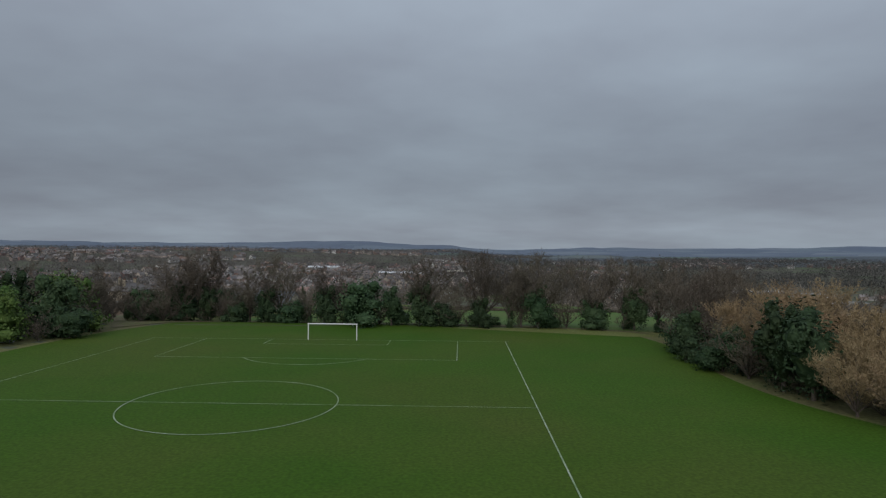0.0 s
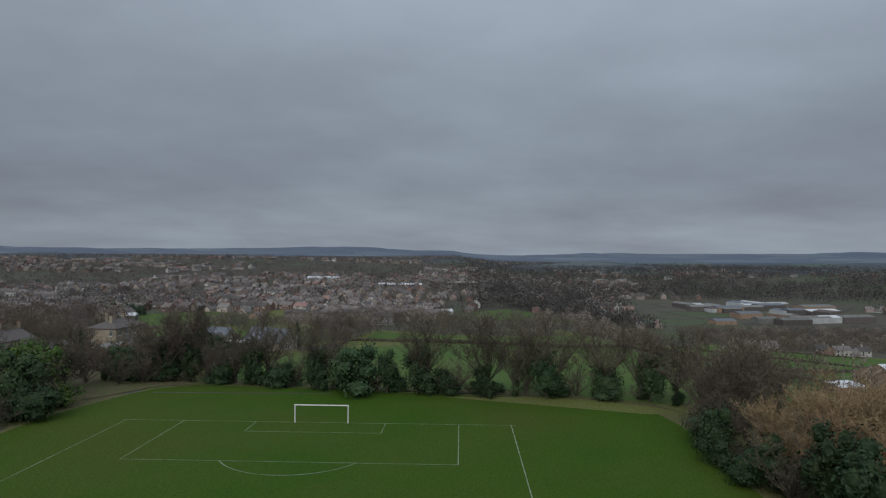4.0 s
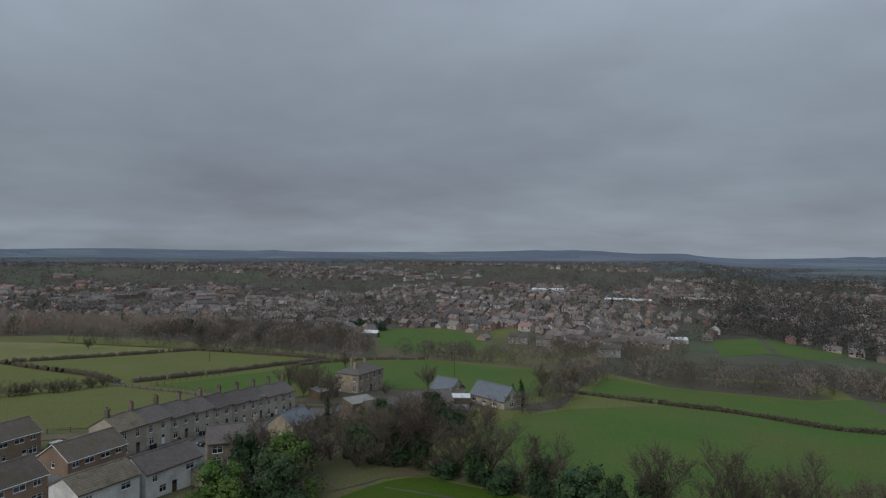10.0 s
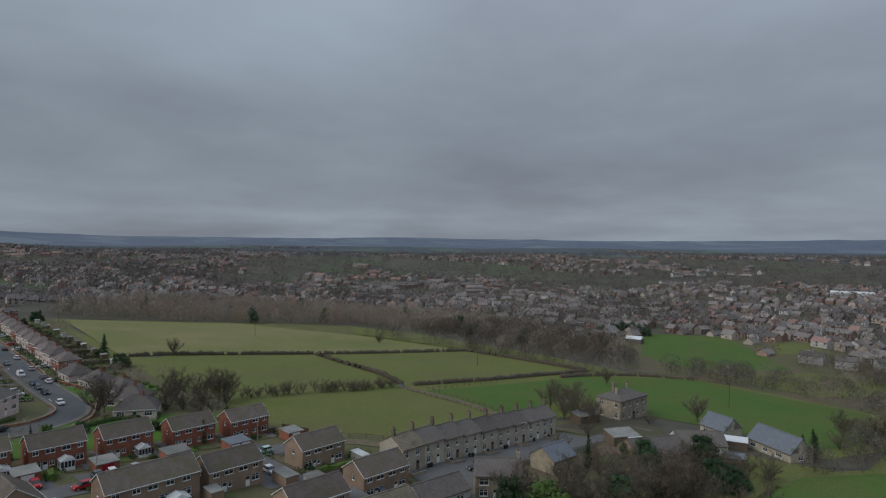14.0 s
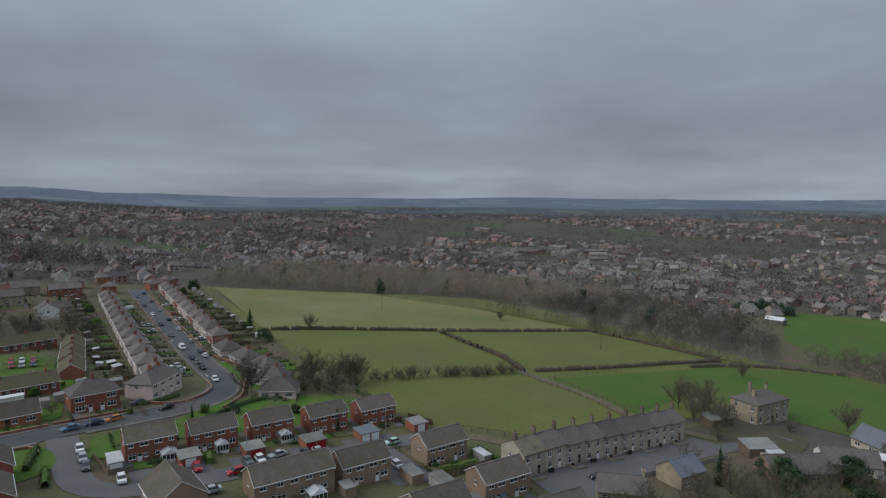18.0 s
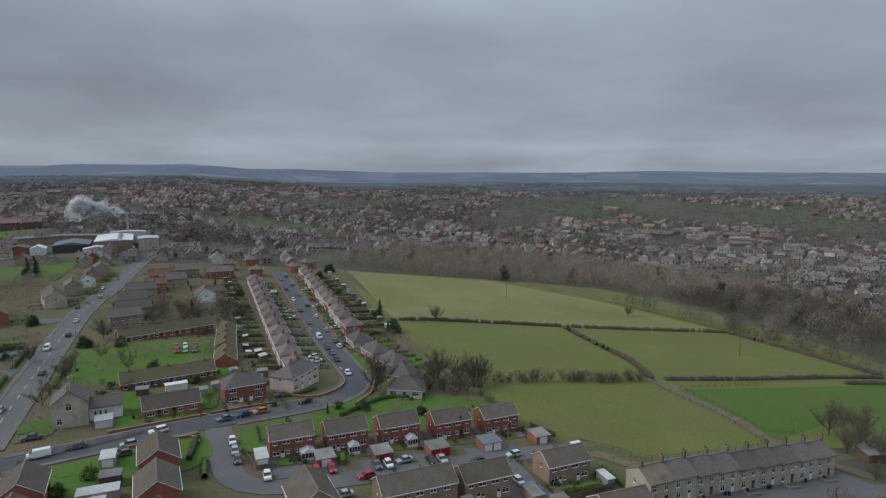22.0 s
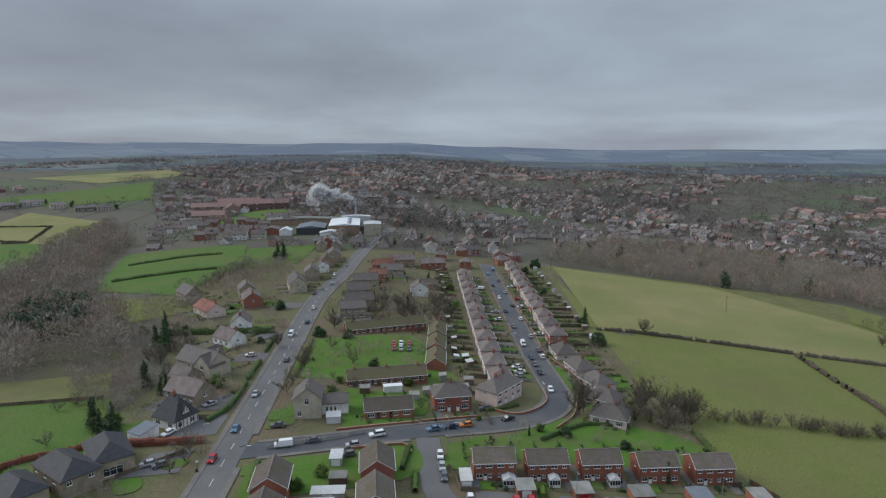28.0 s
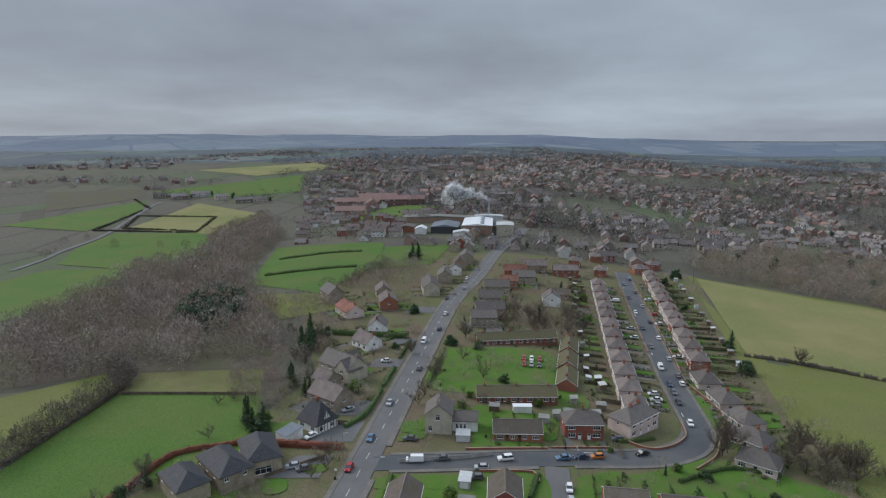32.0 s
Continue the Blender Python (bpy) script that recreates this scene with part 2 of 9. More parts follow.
M = dict(
    land=material("land", (0.085, 0.088, 0.062), (0.11, 0.1, 0.082), 0.04, fine=0.35, c3=(0.075, 0.074, 0.062), big=0.012),
    # both hill materials carry distance haze in their blue-grey base colours
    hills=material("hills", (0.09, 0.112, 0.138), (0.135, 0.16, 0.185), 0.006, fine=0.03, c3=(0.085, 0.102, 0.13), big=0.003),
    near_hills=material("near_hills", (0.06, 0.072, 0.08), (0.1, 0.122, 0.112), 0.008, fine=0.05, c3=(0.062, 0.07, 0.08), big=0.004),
    garden=material("garden", (0.09, 0.112, 0.045), (0.125, 0.11, 0.066), 0.12, fine=2.5, c3=(0.135, 0.1, 0.075), big=0.05, bump=0.05),
    turf=material("turf", (0.034, 0.084, 0.006), (0.046, 0.092, 0.009), 0.09, fine=4.0, c3=(0.062, 0.084, 0.014), big=0.03, bump=0.04),
    pasture=material("pasture", (0.175, 0.17, 0.072), (0.21, 0.195, 0.092), 0.05, fine=2.4, c3=(0.135, 0.155, 0.055), big=0.015, bump=0.05),
    meadow=material("meadow", (0.112, 0.138, 0.038), (0.142, 0.15, 0.055), 0.045, fine=2.4, c3=(0.125, 0.128, 0.05), big=0.03, bump=0.05),
    lush=material("lush", (0.062, 0.122, 0.026), (0.08, 0.132, 0.034), 0.045, fine=2.4, c3=(0.095, 0.122, 0.036), big=0.03, bump=0.05),
    lawn=material("lawn", (0.06, 0.14, 0.022), (0.085, 0.148, 0.03), 0.3, fine=5.0, c3=(0.1, 0.125, 0.045), big=0.12, bump=0.03),
    rough_grass=material("rough_grass", (0.15, 0.14, 0.066), (0.1, 0.125, 0.042), 0.2, fine=2.2, c3=(0.11, 0.1, 0.05), big=0.08, bump=0.12),
    litter=material("litter", (0.1, 0.085, 0.07), (0.085, 0.075, 0.058), 0.3, fine=3.0, c3=(0.085, 0.09, 0.045), big=0.06, bump=0.12),
    bare_earth=material("bare_earth", (0.125, 0.095, 0.07), (0.1, 0.105, 0.045), 0.35, fine=2.5, c3=(0.085, 0.11, 0.03), big=0.2, bump=0.1),
    track=material("track", (0.17, 0.14, 0.1), (0.11, 0.1, 0.06), 0.4, fine=3.0, bump=0.08),
    asphalt=material("asphalt", (0.07, 0.075, 0.084), (0.088, 0.093, 0.1), 0.15, rough=0.6, fine=9.0, c3=(0.11, 0.11, 0.112), big=0.07),
    old_asphalt=material("old_asphalt", (0.118, 0.118, 0.12), (0.148, 0.147, 0.146), 0.12, rough=0.7, fine=8.0, c3=(0.11, 0.112, 0.115), big=0.08),
    paving=material("paving", (0.145, 0.135, 0.128), (0.18, 0.165, 0.15), 0.5, fine=4.0, c3=(0.12, 0.12, 0.11), big=0.2),
    line=material("line", (0.6, 0.6, 0.58), (0.42, 0.43, 0.4), 0.8, fine=6.0),
    chalk=material("chalk", (0.36, 0.42, 0.32), (0.12, 0.2, 0.08), 0.35, fine=3.0),
    red_brick=material("red_brick", (0.25, 0.095, 0.065), (0.31, 0.13, 0.085), 1.2, fine=14.0, rand=0.12, c3=(0.2, 0.09, 0.07), big=0.3, bump=0.01),
    buff_brick=material("buff_brick", (0.27, 0.19, 0.14), (0.34, 0.245, 0.18), 1.2, fine=14.0, rand=0.1, c3=(0.22, 0.165, 0.125), big=0.3, bump=0.01),
    stone=material("stone", (0.28, 0.235, 0.175), (0.36, 0.31, 0.235), 1.5, fine=7.0, rand=0.14, c3=(0.2, 0.175, 0.14), big=0.45, bump=0.03),
    pale_stone=material("pale_stone", (0.4, 0.36, 0.285), (0.47, 0.43, 0.35), 1.2, fine=8.0, rand=0.1, c3=(0.31, 0.28, 0.225), big=0.4, bump=0.02),
    pink_render=material("pink_render", (0.52, 0.42, 0.38), (0.58, 0.49, 0.45), 0.8, fine=12.0, rand=0.1, c3=(0.43, 0.36, 0.33), big=0.4),
    white_render=material("white_render", (0.74, 0.74, 0.72), (0.66, 0.66, 0.64), 0.9, fine=10.0, rand=0.06, c3=(0.5, 0.5, 0.47), big=0.4),
    slate=material("slate", (0.1, 0.091, 0.088), (0.138, 0.124, 0.118), 1.2, rough=0.7, fine=6.0, rand=0.16, c3=(0.135, 0.122, 0.11), big=0.35, bump=0.03, courses=0.15),
    stone_slate=material("stone_slate", (0.2, 0.17, 0.13), (0.15, 0.13, 0.1), 1.5, fine=4.0, rand=0.15, c3=(0.11, 0.1, 0.08), big=0.5, bump=0.05, courses=0.22),
    brown_tile=material("brown_tile", (0.1, 0.086, 0.078), (0.138, 0.116, 0.102), 1.0, fine=7.0, rand=0.16, c3=(0.1, 0.09, 0.062), big=0.3, bump=0.03, courses=0.17),
    copse=material("copse", (0.036, 0.06, 0.04), (0.06, 0.088, 0.054), 0.3, rough=0.7, fine=1.5),
    sooty_stone=material("sooty_stone", (0.17, 0.145, 0.115), (0.24, 0.205, 0.16), 1.6, fine=7.0, rand=0.2, c3=(0.1, 0.09, 0.075), big=0.8, bump=0.03),
    mossy_tile=material("mossy_tile", (0.125, 0.105, 0.07), (0.1, 0.09, 0.06), 0.9, fine=6.0, rand=0.12, c3=(0.105, 0.11, 0.05), big=0.5, bump=0.04, courses=0.17),
    wood_slope=material("wood_slope", (0.06, 0.06, 0.058), (0.088, 0.084, 0.078), 0.02, fine=0.3),
    rose_tile=material("rose_tile", (0.15, 0.125, 0.118), (0.19, 0.158, 0.148), 1.0, fine=7.0, rand=0.15, c3=(0.115, 0.102, 0.097), big=0.3, bump=0.03, courses=0.18),
    red_tile=material("red_tile", (0.2, 0.1, 0.075), (0.24, 0.125, 0.095), 1.0, fine=7.0, rand=0.15, c3=(0.13, 0.07, 0.055), big=0.3, bump=0.03, courses=0.18),
    dark_slate=material("dark_slate", (0.05, 0.052, 0.058), (0.07, 0.072, 0.078), 1.0, rough=0.6, fine=6.0, bump=0.03),
    # white render greyed by painted distance haze for the valley houses; also one pale shed
    pale_render=material("pale_render", (0.42, 0.42, 0.41), (0.36, 0.36, 0.35), 0.6, fine=3.0),
    blue_slate=material("blue_slate", (0.13, 0.15, 0.18), (0.165, 0.185, 0.21), 0.8, rough=0.6, fine=6.0, bump=0.02),
    felt=material("felt", (0.19, 0.19, 0.185), (0.25, 0.25, 0.24), 0.8, fine=6.0, rand=0.2, c3=(0.14, 0.15, 0.13), big=0.4),
    upvc=material("upvc", (0.75, 0.76, 0.76), (0.68, 0.69, 0.69), 2.0, rough=0.4),
    glass=material("glass", (0.02, 0.025, 0.03), (0.035, 0.04, 0.045), 1.0, rough=0.08, spec=0.7, rand=0.4),
    dark_wood=material("dark_wood", (0.1, 0.07, 0.05), (0.14, 0.1, 0.075), 3.0, fine=12.0, rand=0.2),
    fence_wood=material("fence_wood", (0.14, 0.105, 0.075), (0.2, 0.155, 0.115), 1.5, fine=10.0, rand=0.2, c3=(0.1, 0.09, 0.075), big=0.5),
    red_paint=material("red_paint", (0.35, 0.02, 0.03), (0.3, 0.02, 0.025), 1.0, rough=0.4),
    blue_paint=material("blue_paint", (0.03, 0.12, 0.25), (0.04, 0.14, 0.28), 1.0, rough=0.4),
    sheet=material("sheet", (0.42, 0.44, 0.45), (0.5, 0.52, 0.53), 0.5, rough=0.5, fine=4.0, rand=0.12, c3=(0.36, 0.36, 0.35), big=0.15),
    white_sheet=material("white_sheet", (0.6, 0.63, 0.66), (0.66, 0.68, 0.7), 0.08, rough=0.5, c3=(0.58, 0.6, 0.62), big=0.08),
    concrete=material("concrete", (0.3, 0.3, 0.28), (0.38, 0.37, 0.35), 0.8, fine=6.0, rand=0.1, c3=(0.22, 0.22, 0.2), big=0.4, bump=0.01),
    steel=material("steel", (0.35, 0.36, 0.37), (0.42, 0.43, 0.44), 2.0, rough=0.45, metal=0.7),
    goal_white=material("goal_white", (0.78, 0.78, 0.78), (0.7, 0.7, 0.7), 2.0, rough=0.5),
    bark=material("bark", (0.085, 0.07, 0.058), (0.125, 0.105, 0.088), 2.0, fine=9.0, rand=0.25, bump=0.02),
    twig=material("twig", (0.1, 0.085, 0.066), (0.145, 0.122, 0.095), 1.0, rand=0.22, fine=3.0),
    wood_twig=material("wood_twig", (0.215, 0.182, 0.156), (0.275, 0.235, 0.2), 0.05, fine=0.6),
    wood_far=material("wood_far", (0.1, 0.094, 0.09), (0.145, 0.13, 0.12), 0.02, fine=0.3),
    wood_pale=material("wood_pale", (0.275, 0.238, 0.202), (0.33, 0.288, 0.245), 0.05, fine=0.6),
    wood_brown=material("wood_brown", (0.24, 0.176, 0.145), (0.3, 0.22, 0.178), 0.05, fine=0.6),
    wood_moss=material("wood_moss", (0.2, 0.182, 0.125), (0.25, 0.225, 0.155), 0.05, fine=0.6),
    willow_twig=material("willow_twig", (0.24, 0.172, 0.1), (0.31, 0.225, 0.135), 1.0, rand=0.15, fine=3.0),
    evergreen=material("evergreen", (0.026, 0.048, 0.024), (0.05, 0.08, 0.036), 0.7, rough=0.6, rand=0.3, fine=5.0),
    laurel=material("laurel", (0.055, 0.1, 0.024), (0.09, 0.135, 0.035), 0.7, rough=0.6, rand=0.25, fine=5.0),
    hedge_leaf=material("hedge_leaf", (0.05, 0.08, 0.03), (0.08, 0.11, 0.042), 0.6, rand=0.3, fine=5.0),
    beech_leaf=material("beech_leaf", (0.15, 0.06, 0.04), (0.19, 0.085, 0.055), 0.6, rand=0.15, fine=5.0),
    tyre=material("tyre", (0.03, 0.03, 0.03), (0.045, 0.045, 0.045), 4.0),
    far_wall=material("far_wall", (0.27, 0.228, 0.195), (0.36, 0.31, 0.27), 0.02, island=0.4, fine=1.0),
    far_red=material("far_red", (0.23, 0.15, 0.13), (0.28, 0.185, 0.158), 0.02, island=0.35, fine=1.0),
    far_white=material("far_white", (0.54, 0.53, 0.51), (0.44, 0.43, 0.41), 0.02, island=0.2, fine=1.0),
    far_roof=material("far_roof", (0.13, 0.122, 0.122), (0.2, 0.178, 0.168), 0.03, island=0.4, fine=1.2),
    far_roof_red=material("far_roof_red", (0.21, 0.14, 0.122), (0.24, 0.165, 0.145), 0.03, island=0.3, fine=1.2),
    wool=material("far_bush", (0.07, 0.068, 0.048), (0.1, 0.088, 0.062), 0.3, island=0.3, fine=1.5),
)


def patchwork(m, cell, cols, seam, share):
    """Lays a far patchwork of fields, woods and rough ground, with dark hedges between them, over a land material."""
    t = m.node_tree
    b = t.nodes["Principled BSDF"]
    geo = t.nodes.new("ShaderNodeNewGeometry")
    mp = t.nodes.new("ShaderNodeMapping")
    mp.inputs["Scale"].default_value = (1 / cell, 1.5 / cell, 0)
    mp.inputs["Rotation"].default_value = (0, 0, 0.5)
    t.links.new(geo.outputs["Position"], mp.inputs[0])
    vor, edge = t.nodes.new("ShaderNodeTexVoronoi"), t.nodes.new("ShaderNodeTexVoronoi")
    edge.feature = "DISTANCE_TO_EDGE"
    for n in (vor, edge):
        n.inputs["Scale"].default_value = 1.0
        t.links.new(mp.outputs[0], n.inputs["Vector"])
    sp = t.nodes.new("ShaderNodeSeparateColor")
    t.links.new(vor.outputs["Color"], sp.inputs[0])
    rp = t.nodes.new("ShaderNodeValToRGB")
    rp.color_ramp.interpolation = "CONSTANT"
    for i, (p, c) in enumerate(cols):
        e = rp.color_ramp.elements[i] if i < 2 else rp.color_ramp.elements.new(p)
        e.position, e.color = p, (*c, 1)
    t.links.new(sp.outputs[0], rp.inputs[0])
    lt = t.nodes.new("ShaderNodeMath")
    lt.operation, lt.inputs[1].default_value = "GREATER_THAN", 0.03
    t.links.new(edge.outputs["Distance"], lt.inputs[0])
    old = b.inputs["Base Color"].links[0].from_socket
    hm = t.nodes.new("ShaderNodeMix")
    hm.data_type = "RGBA"
    hm.inputs[6].default_value = (*seam, 1)
    t.links.new(lt.outputs[0], hm.inputs[0])
    t.links.new(rp.outputs[0], hm.inputs[7])
    fin = t.nodes.new("ShaderNodeMix")
    fin.data_type = "RGBA"
    fin.inputs[0].default_value = share
    t.links.new(old, fin.inputs[6])
    t.links.new(hm.outputs[2], fin.inputs[7])
    t.links.new(fin.outputs[2], b.inputs["Base Color"])


patchwork(M["land"], 120, [(0.0, (0.1, 0.095, 0.075)), (0.2, (0.085, 0.1, 0.06)), (0.42, (0.11, 0.1, 0.082)), (0.58, (0.1, 0.105, 0.072)), (0.74, (0.09, 0.084, 0.07)), (0.9, (0.075, 0.115, 0.048))], (0.06, 0.056, 0.046), 0.5)
# on the hills the field and hedge colours are blued with painted haze too
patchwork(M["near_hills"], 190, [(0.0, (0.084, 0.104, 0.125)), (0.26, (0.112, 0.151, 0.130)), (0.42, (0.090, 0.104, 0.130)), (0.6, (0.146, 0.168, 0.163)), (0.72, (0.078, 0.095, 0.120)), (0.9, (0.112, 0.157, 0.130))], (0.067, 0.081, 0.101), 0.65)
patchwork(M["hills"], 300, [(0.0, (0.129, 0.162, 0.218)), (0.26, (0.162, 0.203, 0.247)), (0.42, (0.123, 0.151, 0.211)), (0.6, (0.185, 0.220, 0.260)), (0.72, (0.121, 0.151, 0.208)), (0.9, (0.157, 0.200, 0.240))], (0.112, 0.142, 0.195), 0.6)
M["steam"] = bpy.data.materials.new("steam")
M["steam"].use_nodes = True
st = M["steam"].node_tree
st.nodes.clear()
st_diff, st_trans, st_clear = st.nodes.new("ShaderNodeBsdfDiffuse"), st.nodes.new("ShaderNodeBsdfTranslucent"), st.nodes.new("ShaderNodeBsdfTransparent")
st_body, st_mix, st_out = st.nodes.new("ShaderNodeMixShader"), st.nodes.new("ShaderNodeMixShader"), st.nodes.new("ShaderNodeOutputMaterial")
for n in (st_diff, st_trans):
    n.inputs["Color"].default_value = (0.94, 0.95, 0.96, 1)
st_geo, st_noise, st_map = st.nodes.new("ShaderNodeNewGeometry"), st.nodes.new("ShaderNodeTexNoise"), st.nodes.new("ShaderNodeMapRange")
st_noise.inputs["Scale"].default_value, st_noise.inputs["Detail"].default_value = 0.22, 5.0
for k, v in enumerate((0.3, 0.7, 0.05, 0.3)):
    st_map.inputs[k + 1].default_value = v
st.links.new(st_geo.outputs["Position"], st_noise.inputs["Vector"])
st.links.new(st_noise.outputs["Fac"], st_map.inputs[0])
st.links.new(st_map.outputs[0], st_mix.inputs[0])
st.links.new(st_diff.outputs[0], st_body.inputs[1])
st.links.new(st_trans.outputs[0], st_body.inputs[2])
st.links.new(st_clear.outputs[0], st_mix.inputs[1])
st.links.new(st_body.outputs[0], st_mix.inputs[2])
st.links.new(st_mix.outputs[0], st_out.inputs[0])
PAINT = {}
for n, c in dict(white=(0.7, 0.71, 0.72), silver=(0.36, 0.38, 0.4), black=(0.02, 0.021, 0.024), red=(0.38, 0.02, 0.025),
                 navy=(0.025, 0.04, 0.085), grey=(0.11, 0.115, 0.125), blue=(0.09, 0.17, 0.27), mint=(0.42, 0.62, 0.58), orange=(0.5, 0.17, 0.04)).items():
    PAINT[n] = material("paint_" + n, c, tuple(v * 0.9 for v in c), 0.6, rough=0.28, spec=0.5)

def ease(a, b, v):
    t = min(1.0, max(0.0, (v - a) / (b - a)))
    return t * t * (3 - 2 * t)


def height(x, y):
    """The lie of the land: a level playing field, a street rising to the south-west, a valley to the north and hills all round."""
    west = 8.5 * (1 - ease(-20, 110, y))
    flat = ease(-78, -50, x) * ease(400, 150, abs(y))
    z = west * (1 - flat)
    z -= 28 * (1 - math.exp(-max(0.0, y - 112) / 320))
    z -= 26 * (1 - math.exp(-max(0.0, x - 62) / 105)) * ease(-60, 60, y)
    z -= 16 * ease(-110, -330, y) * ease(-120, -260, x) * ease(1300, 800, math.hypot(x, y))
    z -= 7 * ease(270, 450, y)
    r = math.hypot(x, y)
    a = math.atan2(-x, y)
    north = 0.5 + 0.5 * math.cos(a - 0.25)
    z += ease(560, 1700, r) * (18 + 22 * north)
    hill = 38 + 26 * ease(0.5, 1.6, a) + 7 * math.sin(3.1 * a + 0.6) + 4 * math.sin(9.3 * a) + 2.5 * math.sin(23 * a + 1)
    z += ease(2300, 4750, r) * hill
    z += ease(1300, 4000, r) * 25 * ease(0.05, -0.45, a) * ease(-1.9, -1.3, a)
    z += 5 * math.sin(x / 260 + 1.0) * math.sin(y / 310) * ease(450, 900, r)
    return z



# ---- building helpers ----
def mesh_of(name, verts, faces, mats, index=None, smooth=False):
    me = bpy.data.meshes.new(name)
    me.from_pydata([tuple(v) for v in verts], [], [tuple(f) for f in faces])
    for m in mats if isinstance(mats, (list, tuple)) else [mats]:
        me.materials.append(m)
    if index is not None:
        me.polygons.foreach_set("material_index", index)
    if smooth:
        me.polygons.foreach_set("use_smooth", [True] * len(me.polygons))
    me.update()
    return me


def part(name, bm, mat, parent=None, label="", m=None):
    """Links a bmesh, or a mesh, as one object under a thing or a part."""
    if isinstance(bm, bpy.types.Mesh):
        me = bm
    else:
        me = bpy.data.meshes.new(name)
        bm.to_mesh(me)
        bm.free()
        for q in mat if isinstance(mat, (list, tuple)) else [mat]:
            me.materials.append(q)
    ob = new(name, me)
    if parent is not None:
        ob.parent = parent
    if m is not None:
        ob.matrix_basis = m
    if label:
        tagged(ob, label)
    return ob


def thing(name, label, category, group="", m=None, kind=""):
    ob = new(name)
    ob.empty_display_size = 0.5
    if m is not None:
        ob.matrix_basis = m
    return tagged(ob, label, category, group, kind)


def box(bm, x0, x1, y0, y1, z0, z1, mi=0, bevel=0.0):
    r = bmesh.ops.create_cube(bm, size=1.0, matrix=Matrix.LocRotScale(((x0 + x1) / 2, (y0 + y1) / 2, (z0 + z1) / 2), None, (x1 - x0, y1 - y0, z1 - z0)))
    fs = {f for v in r["verts"] for f in v.link_faces}
    for f in fs:
        f.material_index = mi
    if bevel:
        es = list({e for v in r["verts"] for e in v.link_edges})
        for f in bmesh.ops.bevel(bm, geom=es, offset=bevel, segments=1, affect="EDGES")["faces"]:
            f.material_index = mi
    return r["verts"]


def boxes(*args, bevel=0.0):
    bm = bmesh.new()
    for a in args:
        box(bm, *a, bevel=bevel)
    return bm


def smooth_line(pts, step):
    """A rounded line through the points, with a point about every step metres."""
    p = [Vector((*q, 0)) for q in pts]
    p = [2 * p[0] - p[1]] + p + [2 * p[-1] - p[-2]]
    out = []
    for i in range(1, len(p) - 2):
        n = max(1, int((p[i + 1] - p[i]).length / step))
        for k in range(n):
            t = k / n
            a, b, c, d = p[i - 1], p[i], p[i + 1], p[i + 2]
            out.append(0.5 * ((2 * b) + (c - a) * t + (2 * a - 5 * b + 4 * c - d) * t * t + (3 * b - a - 3 * c + d) * t ** 3))
    out.append(p[-2])
    return [(v.x, v.y) for v in out]


def normals(line):
    out = []
    for i in range(len(line)):
        a, b = line[max(0, i - 1)], line[min(len(line) - 1, i + 1)]
        d = Vector((b[0] - a[0], b[1] - a[1])).normalized()
        out.append((-d.y, d.x))
    return out


def ribbon(line, lo, hi, rise, thick=0.0):
    """A strip that follows the ground, from lo to hi metres to the left of the line; with sides if thick."""
    ns = normals(line)
    verts, faces = [], []
    for (x, y), (nx, ny) in zip(line, ns):
        za = [height(x + nx * o, y + ny * o) + rise for o in (lo, (lo + hi) / 2, hi)]
        for o, z in zip((lo, (lo + hi) / 2, hi), za):
            verts.append((x + nx * o, y + ny * o, z))
        for o, z in ((lo, za[0]), (hi, za[2])):
            verts.append((x + nx * o, y + ny * o, z - max(thick, 0.05)))
    for i in range(len(line) - 1):
        a, b = 5 * i, 5 * i + 5
        faces += [(a + 1, a, b, b + 1), (a + 2, a + 1, b + 1, b + 2), (a, a + 3, b + 3, b), (a + 4, a + 2, b + 2, b + 4)]
    return verts, faces


def patch(name, pts, mat, rise=0.06, cell=8.0, label="", category="field", round_=0.0):
    """A piece of ground with its own surface, cut to its outline and laid over the land."""
    bm = bmesh.new()
    if round_:
        pts = smooth_line(list(pts) + [pts[0]], round_)[:-1]
    bm.faces.new([bm.verts.new((x, y, 0)) for x, y in pts])
    for axis in (0, 1):
        lo, hi = min(p[axis] for p in pts), max(p[axis] for p in pts)
        c = math.ceil(lo / cell) * cell
        while c < hi:
            co, no = Vector((0, 0, 0)), Vector((0, 0, 0))
            co[axis], no[axis] = c + 0.013, 1
            bmesh.ops.bisect_plane(bm, geom=bm.verts[:] + bm.edges[:] + bm.faces[:], plane_co=co, plane_no=no)
            c += cell
    bmesh.ops.triangulate(bm, faces=bm.faces[:])
    for v in bm.verts:
        v.co.z = height(v.co.x, v.co.y) + rise
    bmesh.ops.recalc_face_normals(bm, faces=bm.faces[:])
    if sum(f.normal.z for f in bm.faces) < 0:
        bmesh.ops.reverse_faces(bm, faces=bm.faces[:])
    return tagged(part(name, bm, mat), label, category, kind="structure")


def inside(x, y, pts):
    hit = False
    for i in range(len(pts)):
        (xa, ya), (xb, yb) = pts[i - 1], pts[i]
        if (ya > y) != (yb > y) and x < (xb - xa) * (y - ya) / (yb - ya) + xa:
            hit = not hit
    return hit


# ---- land ----
def steps(lo, hi, fine, edge):
    out = [lo + i * fine for i in range(int((hi - lo) / fine) + 1)]
    s = fine
    while out[-1] < edge:
        s *= 1.14
        out.append(out[-1] + s)
    s = fine
    while out[0] > -edge:
        s *= 1.14
        out.insert(0, out[0] - s)
    return out


